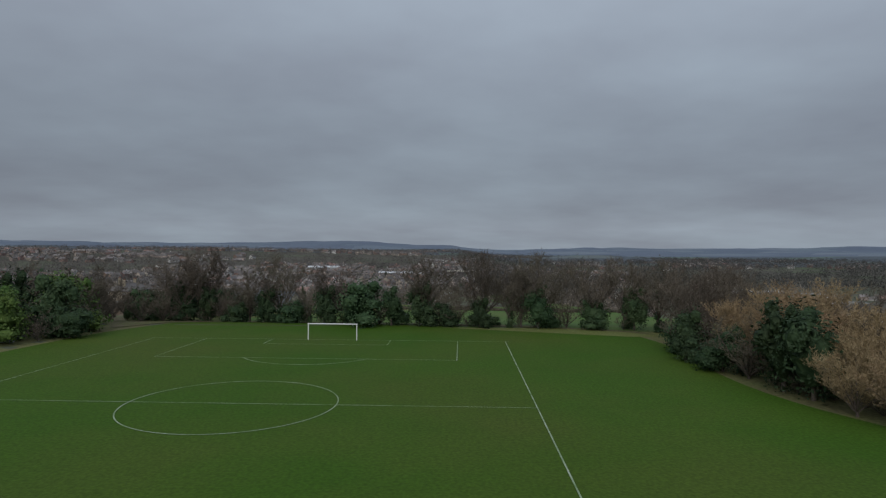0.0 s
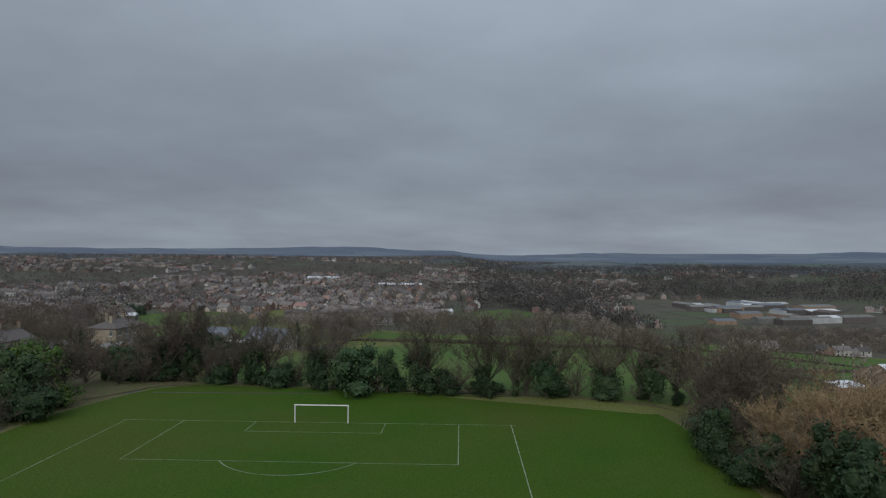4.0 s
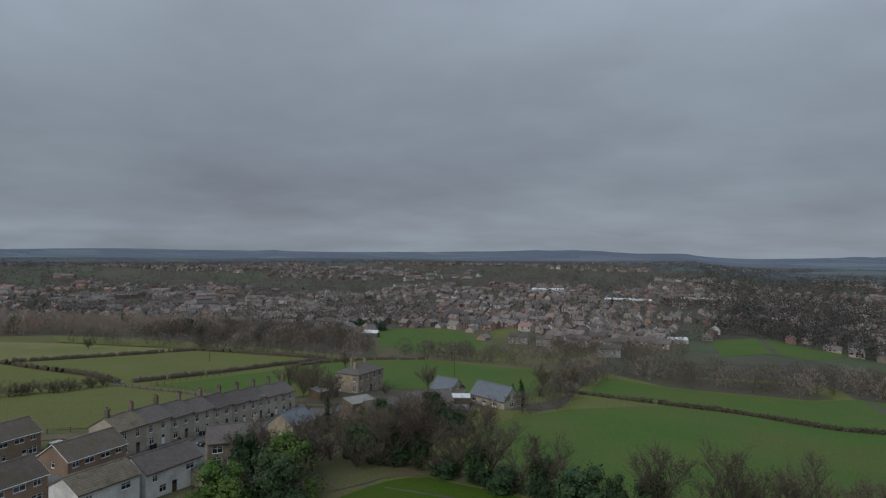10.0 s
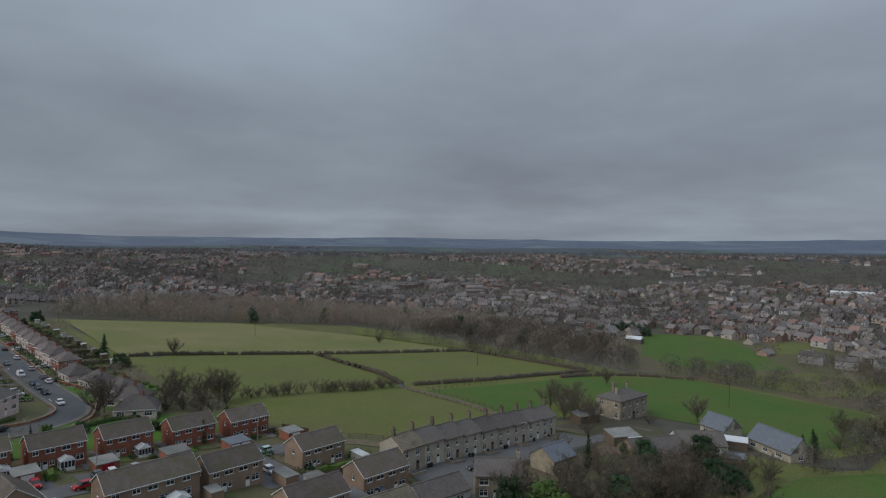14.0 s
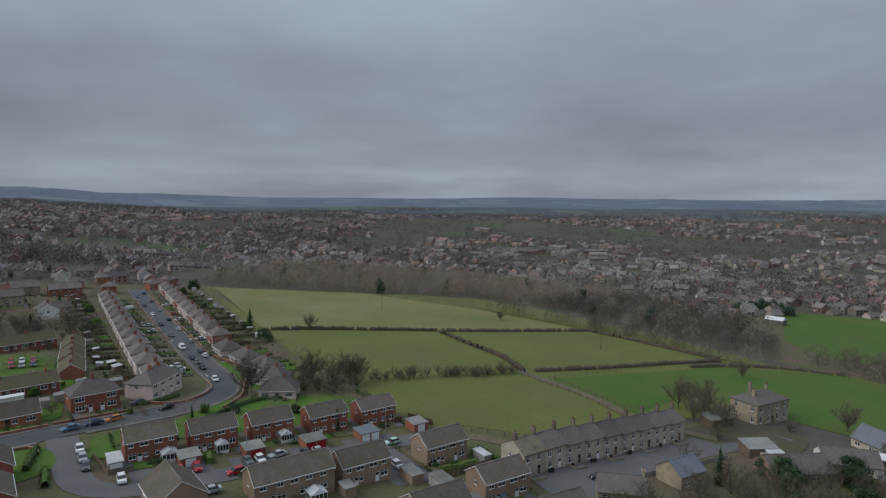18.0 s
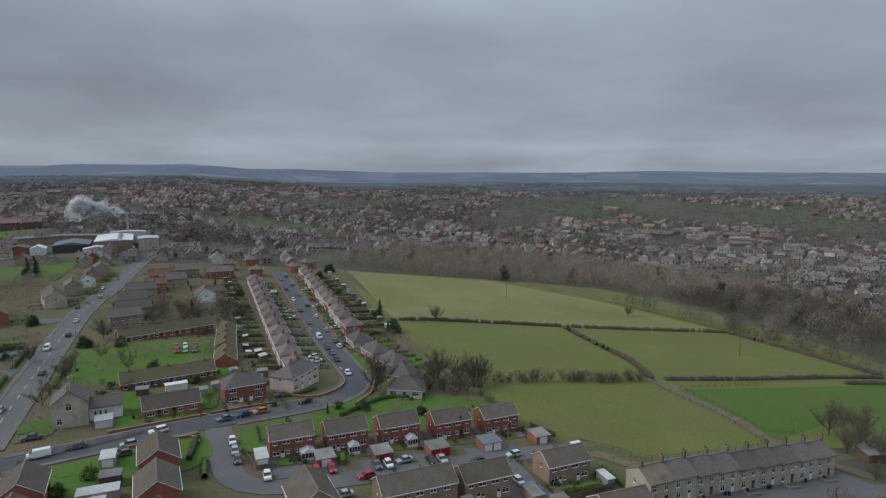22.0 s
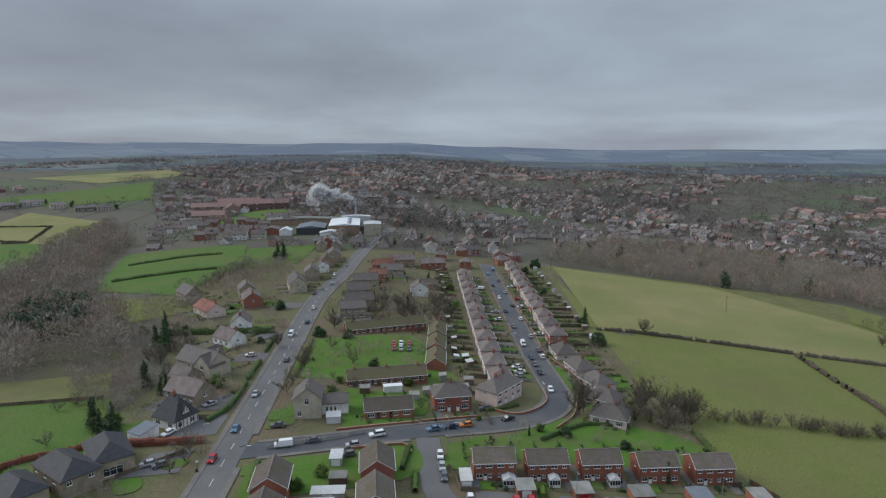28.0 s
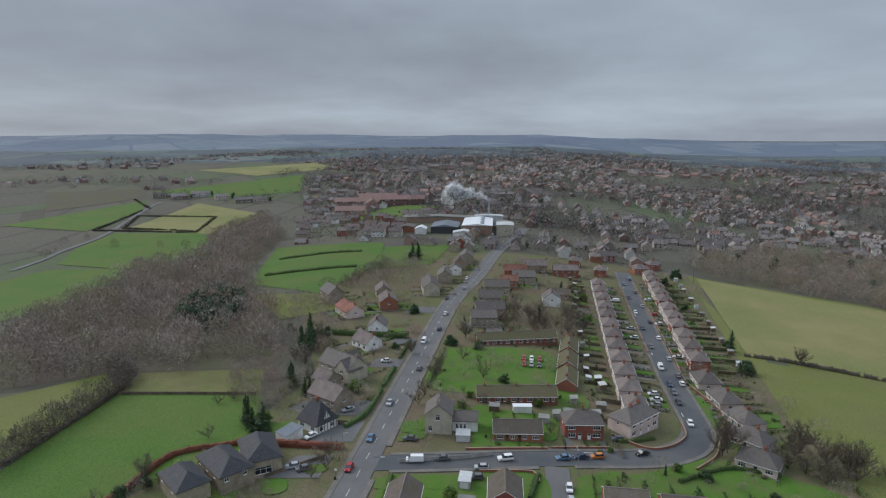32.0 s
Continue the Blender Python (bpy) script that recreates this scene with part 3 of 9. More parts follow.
gx, gy = steps(-480, 130, 5.0, 5200), steps(-200, 330, 5.0, 5200)
land_v = [(x, y, height(x, y)) for y in gy for x in gx]
land_f = [(j * len(gx) + i, j * len(gx) + i + 1, (j + 1) * len(gx) + i + 1, (j + 1) * len(gx) + i) for j in range(len(gy) - 1) for i in range(len(gx) - 1)]
tagged(new("ground", mesh_of("ground", land_v, land_f, M["land"], smooth=True)), "rolling winter farmland and rough ground round a town", "ground", kind="structure")

# hills far off, on the skyline; distance haze is painted into their blue-grey colours
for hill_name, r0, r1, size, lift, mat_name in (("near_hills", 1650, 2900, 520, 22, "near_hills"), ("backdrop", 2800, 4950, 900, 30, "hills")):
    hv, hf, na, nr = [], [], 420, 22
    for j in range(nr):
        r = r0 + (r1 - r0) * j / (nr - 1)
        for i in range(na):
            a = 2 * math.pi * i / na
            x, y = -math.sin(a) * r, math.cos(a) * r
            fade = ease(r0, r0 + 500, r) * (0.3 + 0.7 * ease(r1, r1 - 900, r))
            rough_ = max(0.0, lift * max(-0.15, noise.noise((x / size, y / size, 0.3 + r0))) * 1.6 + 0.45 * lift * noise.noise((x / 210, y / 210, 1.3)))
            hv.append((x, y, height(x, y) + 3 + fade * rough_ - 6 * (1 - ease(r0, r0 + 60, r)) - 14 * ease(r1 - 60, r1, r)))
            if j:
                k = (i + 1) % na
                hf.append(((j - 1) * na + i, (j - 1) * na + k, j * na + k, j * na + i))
    tagged(new(hill_name, mesh_of(hill_name, hv, [f[::-1] for f in hf], M[mat_name], smooth=True)), "far skyline hills with haze painted in as blue-grey" if mat_name == "hills" else "dark wooded hills with fields beyond the town, tinted by painted haze", "hills", kind="structure")

patch("rough_verge", [(-80, 78), (-84, 128), (-60, 132), (-30, 124), (10, 116), (40, 112), (66, 104), (66, -40), (-60, -40), (-66, 40)], M["rough_grass"], 0.02, 6.0, "rough tawny grass round the playing field", "grass")
PITCH_AREA = [(-54, -40), (-56, 60), (-56, 84), (-54, 100), (-46, 117), (-36, 117), (-20, 114), (0, 110), (18, 107.5), (30, 102), (33, 84), (31, 70), (32, 56), (38, 40), (47, 10), (55, -40)]
patch("playing_field", PITCH_AREA, M["turf"], 0.05, 6.0, "mown green playing field with worn patches", "grass", 3.0)
WOOD_L = [(-338, -268), (-395, -288), (-438, -294), (-462, -266), (-540, -296), (-600, -308), (-700, -312), (-560, -232), (-400, -190), (-331, -154), (-270, -110), (-226, -92), (-217, -100), (-208, -140), (-190, -180), (-265, -256)]
WOOD_R = [(-500, 122), (-600, 215), (-560, 330), (-485, 424), (-360, 455), (-268, 430), (-215, 405), (-190, 375), (-150, 310), (-150, 300), (-207, 306), (-300, 312), (-363, 292), (-400, 224), (-450, 130)]
WOOD_E = [(-27, 299), (-4.5, 270), (15, 267), (45, 265), (78, 295), (92, 335), (165, 458), (148, 480), (100, 420), (68, 345), (40, 305), (10, 306), (-12, 326)]
WOOD_E2 = [(205, 490), (240, 472), (316, 472), (420, 490), (430, 580), (300, 590), (215, 560)]
for w in (WOOD_L, WOOD_R, WOOD_E, WOOD_E2):
    patch("wood_floor", w, M["litter"], 0.1, 16.0, "brown leaf litter under bare winter trees", "ground")
ESTATE = [(-60, 66), (-64, 130), (-70, 175), (-110, 190), (-112, 166), (-123, 165), (-122, 122), (-142, 104), (-178, 100), (-190, 106), (-284, 100), (-440, 116), (-470, 60), (-470, -100), (-300, -110), (-215, -70), (-160, -78), (-120, -92), (-100, -60), (-100, 0), (-96, 60)]
patch("estate_ground", ESTATE, M["garden"], 0.05, 8.0, "patchy gardens and verges between the houses", "ground")
FIELDS = [
    ("pasture", [(-439, 117), (-400, 213), (-315, 251), (-237, 267), (-262, 185), (-284, 103)]),
    ("meadow", [(-279, 102), (-259, 183), (-201, 176), (-177.5, 169), (-183, 132), (-189, 108), (-217, 97)]),
    ("meadow", [(-256, 187), (-234, 264), (-161, 271.5), (-166, 220), (-178, 175), (-200, 180)]),
    ("meadow", [(-178, 101), (-174, 165), (-125, 160.6), (-122, 140), (-123, 122), (-141, 106)]),
    ("lush", [(-167, 171), (-152, 262), (-120, 301), (-48, 288), (-37, 240), (-50, 212), (-70, 216), (-96, 211.7), (-132, 211), (-123, 168)]),
    ("meadow", [(-359, 280), (-310, 297), (-202, 296), (-148, 284), (-150, 276), (-240, 271), (-320, 256)]),
    ("lush", [(-31, 205), (-4, 227.6), (18.6, 222), (44.6, 210), (77, 224), (102, 258), (106, 262), (114, 250), (125, 237), (141, 216), (170, 190), (160, 120), (62, 106), (34, 104), (8, 115), (-22, 122), (-46, 128), (-46, 178)]),
    ("lush", [(-30, 235), (-30, 285), (-4.5, 268), (15, 264), (45, 262), (78, 292), (94, 327), (106, 305), (104, 264), (77, 227), (45, 213), (19, 225), (-4, 230.5)]),
    ("lush", [(98, 329), (164, 445), (187, 426), (217, 400), (235, 351), (205, 311), (162, 280), (127, 254), (116, 253), (108, 268), (109, 308)]),
    ("lush", [(129, 249), (163, 275), (206, 306), (260, 290), (240, 215), (143, 218), (127, 238)]),
    ("lush", [(166, 448), (211, 478), (240, 462), (266, 449), (293, 438), (330, 420), (238, 353), (219, 402), (189, 428)]),
    ("lush", [(-250, 506), (-195, 544), (-144, 472), (-110, 418), (-130, 350), (-150, 350), (-183, 376)]),
    ("meadow", [(-158, 545), (-131, 574), (-118, 514), (-135, 482)]),
    ("meadow", [(-97, 418), (-57, 443), (-46, 376), (-70, 315), (-125, 325), (-120, 371)]),
    ("lush", [(26, 550), (80, 600), (132, 600), (90, 514), (27, 455)]),
    ("lush", [(-583, -430), (-600, -340), (-540, -292), (-460, -262), (-436, -290), (-446, -380), (-506, -412)]),
    ("meadow", [(-66, 128), (-46, 124), (-44, 180), (-40, 196), (-62, 190), (-72, 174)]),
    ("meadow", [(-182, -172), (-207, -150), (-193, -136), (-141, -132), (-110, -160)]),
    ("lush", [(-188, -132), (-196, -82), (-168, -73), (-150, -76), (-132, -91), (-108, -112), (-112, -130), (-138, -129.5)]),
    ("rough_grass", [(-208, -137), (-218, -92), (-197, -83), (-189, -132)]),
    ("lush", [(-498, -212), (-500, -117), (-411, -98), (-330, -112), (-354, -166)]),
    ("meadow", [(-326, -150), (-330, -112), (-300, -90), (-280, -112)]),
    ("lush", [(-264, -300), (-338, -270), (-432, -300), (-440, -326), (-425, -372), (-340, -380)]),
    ("litter", [(-813, -713), (-888, -606), (-822, -555), (-746, -577), (-686, -602)]),
    ("pasture", [(-609, -434), (-796, -460), (-734, -332), (-598, -332)]),
    ("lush", [(-594, -578), (-798, -540), (-716, -491), (-585, -466)]),
    ("lush", [(-868, -578), (-1140, -439), (-933, -367), (-848, -464)]),
    ("pasture", [(-1200, -700), (-1500, -560), (-1330, -430), (-1100, -520)]),
    ("lush", [(-650, -205), (-760, -170), (-740, -110), (-640, -140)]),
    ("lush", [(-480, -112), (-500, -60), (-420, -62), (-400, -96)]),
]
patch("valley_margin", [(-46, 122), (-48, 180), (-34, 206), (-34, 300), (92, 340), (165, 455), (212, 488), (340, 430), (270, 215), (175, 186), (165, 112), (62, 100), (30, 98), (0, 108)], M["meadow"], 0.06, 12.0, "grassy margins between the valley fields", "field")
patch("scrub_ground", [(-150, 299), (-190, 375), (-215, 405), (-250, 440), (-262, 500), (-195, 546), (-130, 574), (-50, 480), (-38, 376), (-40, 292), (-120, 302)], M["garden"], 0.05, 14.0, "rough grass and scrub between valley fields", "field")
patch("field_margin", [(-445, 113), (-405, 222), (-318, 260), (-300, 300), (-205, 300), (-145, 290), (-118, 306), (-45, 292), (-32, 240), (-44, 206), (-70, 218), (-96, 213), (-112, 190), (-118, 166), (-120, 122), (-141, 102), (-178, 98), (-190, 104), (-284, 98)], M["meadow"], 0.07, 12.0, "grassy margins and paths between the fields", "field")
patch("field_margin", [(-190.5, 104), (-174, 99.5), (-174.2, 128), (-184, 130)], M["meadow"], 0.1, 6.0, "rough grass along a hedge", "field")
patch("field_margin", [(-402, 214), (-390, 246), (-362, 281), (-318, 297), (-318, 256), (-350, 240)], M["rough_grass"], 0.1, 10.0, "rough grass between pasture and wood", "field")
for mat_name, pts in FIELDS:
    patch("field", pts, M[mat_name], 0.12 if max(abs(p[0]) for p in pts) < 320 else 0.35, 10.0 if max(abs(p[0]) for p in pts) < 450 else 25.0,
          {"pasture": "pale olive grazed winter pasture", "meadow": "green grazed meadow", "lush": "bright green grass field", "rough_grass": "rough straw-coloured grass plot", "litter": "bare brown ploughed field"}[mat_name], "field")

# ---- roads ----
MAIN = smooth_line([(-60, -35), (-142, -34.4), (-200, -34.7), (-303, -35.4), (-345, -32.8), (-383, -28), (-477, -21), (-560, -9), (-600, -4)], 6)
SIDE = smooth_line([(-157.4, -32), (-161, -14), (-165.5, 2), (-171.6, 21), (-178, 41), (-184, 52), (-193, 60), (-204, 63.4), (-214, 63.4), (-242, 63), (-288, 63.8), (-342, 65.2), (-402, 66.7), (-440, 68)], 4)
CUL = smooth_line([(-166, 17.5), (-150, 18), (-137, 19.5), (-131.4, 26), (-131.2, 40), (-132.8, 60), (-134.6, 80), (-134, 100)], 3)
LANE = smooth_line([(-62, 84), (-72, 104), (-90, 112), (-95, 125), (-94, 150), (-92, 175), (-90, 195)], 4)
ROADS = [("road", MAIN, 3.7, "old_asphalt", "worn grey asphalt main road with white centre dashes"), ("road", SIDE, 3.9, "asphalt", "dark asphalt estate road with parked cars"),
         ("road", CUL, 3.3, "old_asphalt", "patched grey asphalt cul-de-sac"), ("road", LANE, 2.6, "old_asphalt", "worn lane in front of a stone terrace")]
road_obs = []
for i, (n, line, half, mname, label) in enumerate(ROADS):
    v, f = ribbon(line, -half, half, 0.16 + 0.02 * (3 - i))
    road_obs.append(tagged(new(n, mesh_of(n, v, f, M[mname])), label, "road", kind="structure"))
for line, half in ((MAIN, 3.7), (SIDE, 3.9)):
    for s in (-1, 1):
        a, b = sorted((s * half, s * (half + (1.5 if line is MAIN else 1.3))))
        pieces = [[]]
        for p, (nx, ny) in zip(line, normals(line)):
            q = (p[0] + nx * s * (half + 1), p[1] + ny * s * (half + 1))
            clear = all(min(math.hypot(q[0] - c[0], q[1] - c[1]) for c in other) > h + 1.6 for other, h in ((MAIN, 4.5), (SIDE, 3.9), (CUL, 3.3)) if other is not line)
            if clear:
                pieces[-1].append(p)
            elif pieces[-1]:
                pieces.append([])
        for pc in pieces:
            if len(pc) > 2:
                v, f = ribbon(pc, a, b, 0.32, 0.3)
                tagged(new("pavement", mesh_of("pavement", v, f, M["paving"])), "grey paved footway with a raised kerb", "pavement", kind="structure")


def dashes(line, gap, length, offset, parent, name="road_marking", width=0.14, rise=0.24, start=0, stop=10 ** 6):
    walked = 0.0
    ns = normals(line)
    for i in range(len(line) - 1):
        a, b = Vector(line[i]), Vector(line[i + 1])
        seg = (b - a).length
        while walked < seg:
            c = a.lerp(b, walked / seg) + Vector(ns[i]) * offset
            d = (b - a) / seg
            e = c + d * length
            nn = Vector((-d.y, d.x)) * width
            if start <= i < stop:
                pts = [c - nn, e - nn, e + nn, c + nn]
                part(name, mesh_of(name, [(p.x, p.y, height(p.x, p.y) + rise) for p in pts], [(0, 1, 2, 3)], M["line"]), None, parent)
            walked += gap
        walked -= seg


dashes(MAIN, 9.0, 3.4, 0.0, road_obs[0], width=0.08, start=8, stop=75)
dashes(SIDE, 60.0, 3.0, 3.0, road_obs[1], rise=0.22)
TRACK = smooth_line([(-133, 103), (-129, 107), (-126, 109.5), (-121, 112), (-118.2, 116), (-117.4, 124), (-117.4, 140), (-118, 156), (-121, 163.5), (-130, 166.5), (-139, 169), (-158, 169.6), (-177, 169)], 3)
v, f = ribbon(TRACK, -2.0, 2.0, 0.2)
tagged(new("farm_track", mesh_of("farm_track", v, f, M["track"])), "muddy stone farm track between terrace and fields", "track", kind="structure")
v, f = ribbon(smooth_line([(-119, 164), (-108, 167), (-98, 172)], 3), -2.2, 2.2, 0.21)
tagged(new("farm_track", mesh_of("farm_track", v, f, M["track"])), "muddy stone farm track leading to a yard", "track", kind="structure")
FAR_LANE = smooth_line([(-790, -512), (-754, -503), (-666, -471), (-602, -444), (-552, -427), (-492, -416), (-463, -406), (-420, -398)], 8)
v, f = ribbon(FAR_LANE, -2.4, 2.4, 0.5)
tagged(new("lane", mesh_of("lane", v, f, M["old_asphalt"])), "narrow grey country lane between hedged fields", "lane", kind="structure")
patch("forecourt", [(-101.9, 104), (-101.9, 166), (-91, 168), (-91, 118), (-87, 110), (-94, 103)], M["old_asphalt"], 0.17, 6.0, "worn asphalt forecourt before a stone terrace", "forecourt")
YARD = [(-108, 170), (-94, 172), (-82, 178), (-84, 194), (-92, 200), (-106, 190)]
patch("farm_yard", YARD, M["litter"], 0.16, 6.0, "gravelly yard beside the stone house", "yard", 3.0)
patch("bare_ground", [(-56, 104), (-64, 118), (-48, 126), (-20, 118.5), (6, 114), (28, 109), (36, 98), (31, 103.5), (16, 109), (-4, 112), (-22, 115.6), (-38, 118.4), (-48, 117), (-52, 110)], M["bare_earth"], 0.1, 6.0, "reddish bare earth and leaves below the tree line", "ground", 3.0)
for pts, mt in (([(-196, -24), (-196, 16), (-180, 14), (-178, -2), (-184, -22)], "lawn"), ([(-252, -26), (-256, 16), (-216, 14), (-210, -26)], "lawn"),
                ([(-146, 21), (-160, 24), (-172, 44), (-184, 60), (-182, 78), (-172, 96), (-157, 97), (-156, 50), (-156, 26)], "lawn"),
                ([(-206, 67.6), (-226, 67.6), (-232, 70), (-216, 73), (-206, 71.5)], "lawn"), ([(-152, -27), (-155, -10), (-162, 12), (-146, 14), (-138, -8), (-136, -26)], "lawn"),
                ([(-108, -70), (-140, -78), (-172, -74), (-172, -62), (-140, -62), (-118, -54)], "lawn")):
    patch("lawn", pts, M[mt], 0.2, 6.0, "short green lawn", "grass", 2.5)
for pts in ([(-146, -58), (-158, -54), (-160, -44), (-148, -44)], [(-166, -54), (-180, -50), (-181, -41), (-168, -41)], [(-184, -52), (-196, -48), (-197, -41), (-185, -41)], [(-226, -54), (-236, -52), (-236, -41), (-227, -41)], [(-252, -54), (-262, -50), (-262, -41), (-254, -41)],
            [(-134.5, 28), (-140, 28), (-140, 44), (-134.5, 44)], [(-134.5, 48), (-140, 48), (-140, 58), (-134.5, 58)], [(-135, 62), (-141, 62), (-141, 72), (-135, 72)], [(-136, 76), (-141, 76), (-141, 90), (-136, 90)], [(-131, 76), (-112, 76), (-111, 86), (-131, 86)], [(-300, -56), (-312, -52), (-312, -41), (-302, -41)]):
    patch("driveway", pts, M["old_asphalt"], 0.17, 6.0, "dark asphalt driveway in front of a house", "driveway")
GARDEN_LAWNS = [
    [(-162.0, 22.6), (-168.5, 33.5), (-163.0, 35.0), (-157.6, 28.2), (-151.0, 27.4), (-150.0, 22.8)],
    [(-150.2, -29.0), (-151.3, -25.0), (-146.6, -24.2), (-145.5, -28.4)],
    [(-153.0, -17.4), (-154.3, -10.4), (-148.5, -10.2), (-147.6, -15.6)],
    [(-182.5, -29.4), (-185.4, -22.3), (-178.8, -21.5), (-176.0, -28.3)],
    [(-174.7, -28.4), (-177.7, -21.5), (-173.3, -20.8), (-170.2, -28.0)],
    [(-186.4, -5.0), (-191.6, 1.7), (-185.8, 1.7), (-183.0, -5.0)],
    [(-177.6, -7.0), (-180.1, -2.6), (-171.3, -1.8), (-170.5, -6.4)],
    [(-175.2, -1.3), (-178.0, 12.0), (-174.7, 13.0), (-171.8, -0.6)],
    [(-214.3, 18.2), (-219.7, 19.0), (-217, 28), (-206.7, 28.6), (-202.2, 17.5)],
    [(-187.0, 14.5), (-188.8, 17.9), (-181.9, 17.7), (-180.1, 14.8)],
    [(-198.6, -8.2), (-199.0, -4.2), (-193.4, -3.7), (-192.0, -8.0)],
    [(-159.9, 6.5), (-161.6, 11.4), (-155.4, 11.8), (-154.8, 7.5)],
    [(-156.0, -89.5), (-157.5, -79.5), (-154.1, -77.0), (-148.1, -78.3), (-148.4, -85.1)],
    [(-144.7, -58.3), (-146.2, -52.5), (-140.9, -50.2), (-138.8, -54.8)],
    [(-153.2, -51.0), (-154.8, -44.3), (-151.4, -43.5), (-149.6, -48.0)],
    [(-173.9, -69.8), (-178.2, -63.6), (-170.7, -62.9), (-167.7, -66.0)],
    [(-171.9, 46.1), (-175.0, 55.8), (-164.9, 54.2), (-162.7, 45.2)],
    [(-174.0, 62.4), (-175.6, 73.3), (-169.3, 77.0), (-161.9, 68.9), (-164.5, 59.1)],
    [(-177.2, 81.3), (-175.8, 89.6), (-165.5, 85.4), (-165.3, 77.7)],
    [(-225.0, 87.9), (-223.9, 93.7), (-214.3, 91.7), (-212.4, 86.4)],
]
for pts in GARDEN_LAWNS:
    patch("lawn", pts, M["lawn"], 0.26, 6.0, "bright green garden lawn", "grass", 1.5)
patch("car_park", [(-236, 2), (-236, 16), (-250, 17), (-250, 3)], M["asphalt"], 0.16, 6.0, "small asphalt car park on the green", "car park")
v, f = ribbon(smooth_line([(-232, -27), (-236, -6), (-238, 4)], 4), -1.2, 1.2, 0.18)
tagged(new("footpath", mesh_of("footpath", v, f, M["paving"])), "grey path across the green", "path", kind="structure")

# ---- football pitch ----
markings = thing("pitch_markings", "white chalk lines of a football pitch on green turf", "pitch markings", kind="structure")


def chalk(name, x0, y0, x1, y1, w=0.045):
    """A straight line on the pitch; x and y are metres from the middle of the goal line, across and back from it."""
    a, b = Vector((x0, y0)), Vector((x1, y1))
    d = (b - a).normalized()
    n = Vector((-d.y, d.x)) * w
    k = max(1, int((b - a).length / 6))
    vs, fs = [], []
    for i in range(k + 1):
        c = a.lerp(b, i / k)
        for s in (-1, 1):
            q = PITCH @ Vector((c.x + n.x * s, -c.y - n.y * s, 0))
            vs.append((q.x, q.y, height(q.x, q.y) + 0.09))
        if i:
            fs.append((2 * i - 2, 2 * i - 1, 2 * i + 1, 2 * i))
    part(name, mesh_of(name, vs, fs, M["chalk"]), None, markings)


PITCH = Matrix.Translation((-16.6, 92.2, 0)) @ Matrix.Rotation(radians(-1.7), 4, "Z")
chalk("goal_line", -27.5, 0, 26.5, 0)
chalk("touch_line", 26.0, 0, 26.0, 100, 0.055)
chalk("touch_line", -27.0, 0, -27.0, 100, 0.05)
chalk("halfway_line", -27.0, 38.5, 26.0, 38.5, 0.04)
for s in (-1, 1):
    chalk("penalty_line", s * 18.9, 0, s * 18.9, 16)
    chalk("goal_area_line", s * 8.9, 0, s * 8.9, 4.6)
chalk("penalty_line", -18.9, 16, 18.9, 16)
chalk("goal_area_line", -8.9, 4.6, 8.9, 4.6)
for name, cx, cy, r, a0, a1 in (("centre_circle", -0.6, 38.5, 9.15, 0, 360), ("penalty_arc", 0, 11, 9.15, 33, 147)):
    vs, fs = [], []
    n = int((a1 - a0) / 5)
    for i in range(n + 1):
        a = radians(a0 + (a1 - a0) * i / n)
        for rr in (r - 0.055, r + 0.055):
            q = PITCH @ Vector((cx + rr * math.cos(a), -(cy + rr * math.sin(a)), 0))
            vs.append((q.x, q.y, height(q.x, q.y) + 0.09))
        if i:
            fs.append((2 * i - 2, 2 * i - 1, 2 * i + 1, 2 * i))
    part(name, mesh_of(name, vs, fs, M["chalk"]), None, markings)

goal = thing("football_goal", "white steel football goal without a net on green turf", "goal", m=PITCH @ Matrix.Translation((0.1, 0, 0)))


def tube(name, a, b, r, mat, parent, label="", sides=8, r2=None):
    a, b = Vector(a), Vector(b)
    bm = bmesh.new()
    m = Matrix.Translation((a + b) / 2) @ (b - a).to_track_quat("Z", "Y").to_matrix().to_4x4()
    bmesh.ops.create_cone(bm, cap_ends=True, segments=sides, radius1=r, radius2=r if r2 is None else r2, depth=(b - a).length, matrix=m)
    return part(name, bm, mat, parent, label)


for s in (-3.66, 3.66):
    tube("post", (s, 0, -0.1), (s, 0, 2.44), 0.08, M["goal_white"], goal)
tube("crossbar", (-3.74, 0, 2.44), (3.74, 0, 2.44), 0.08, M["goal_white"], goal)



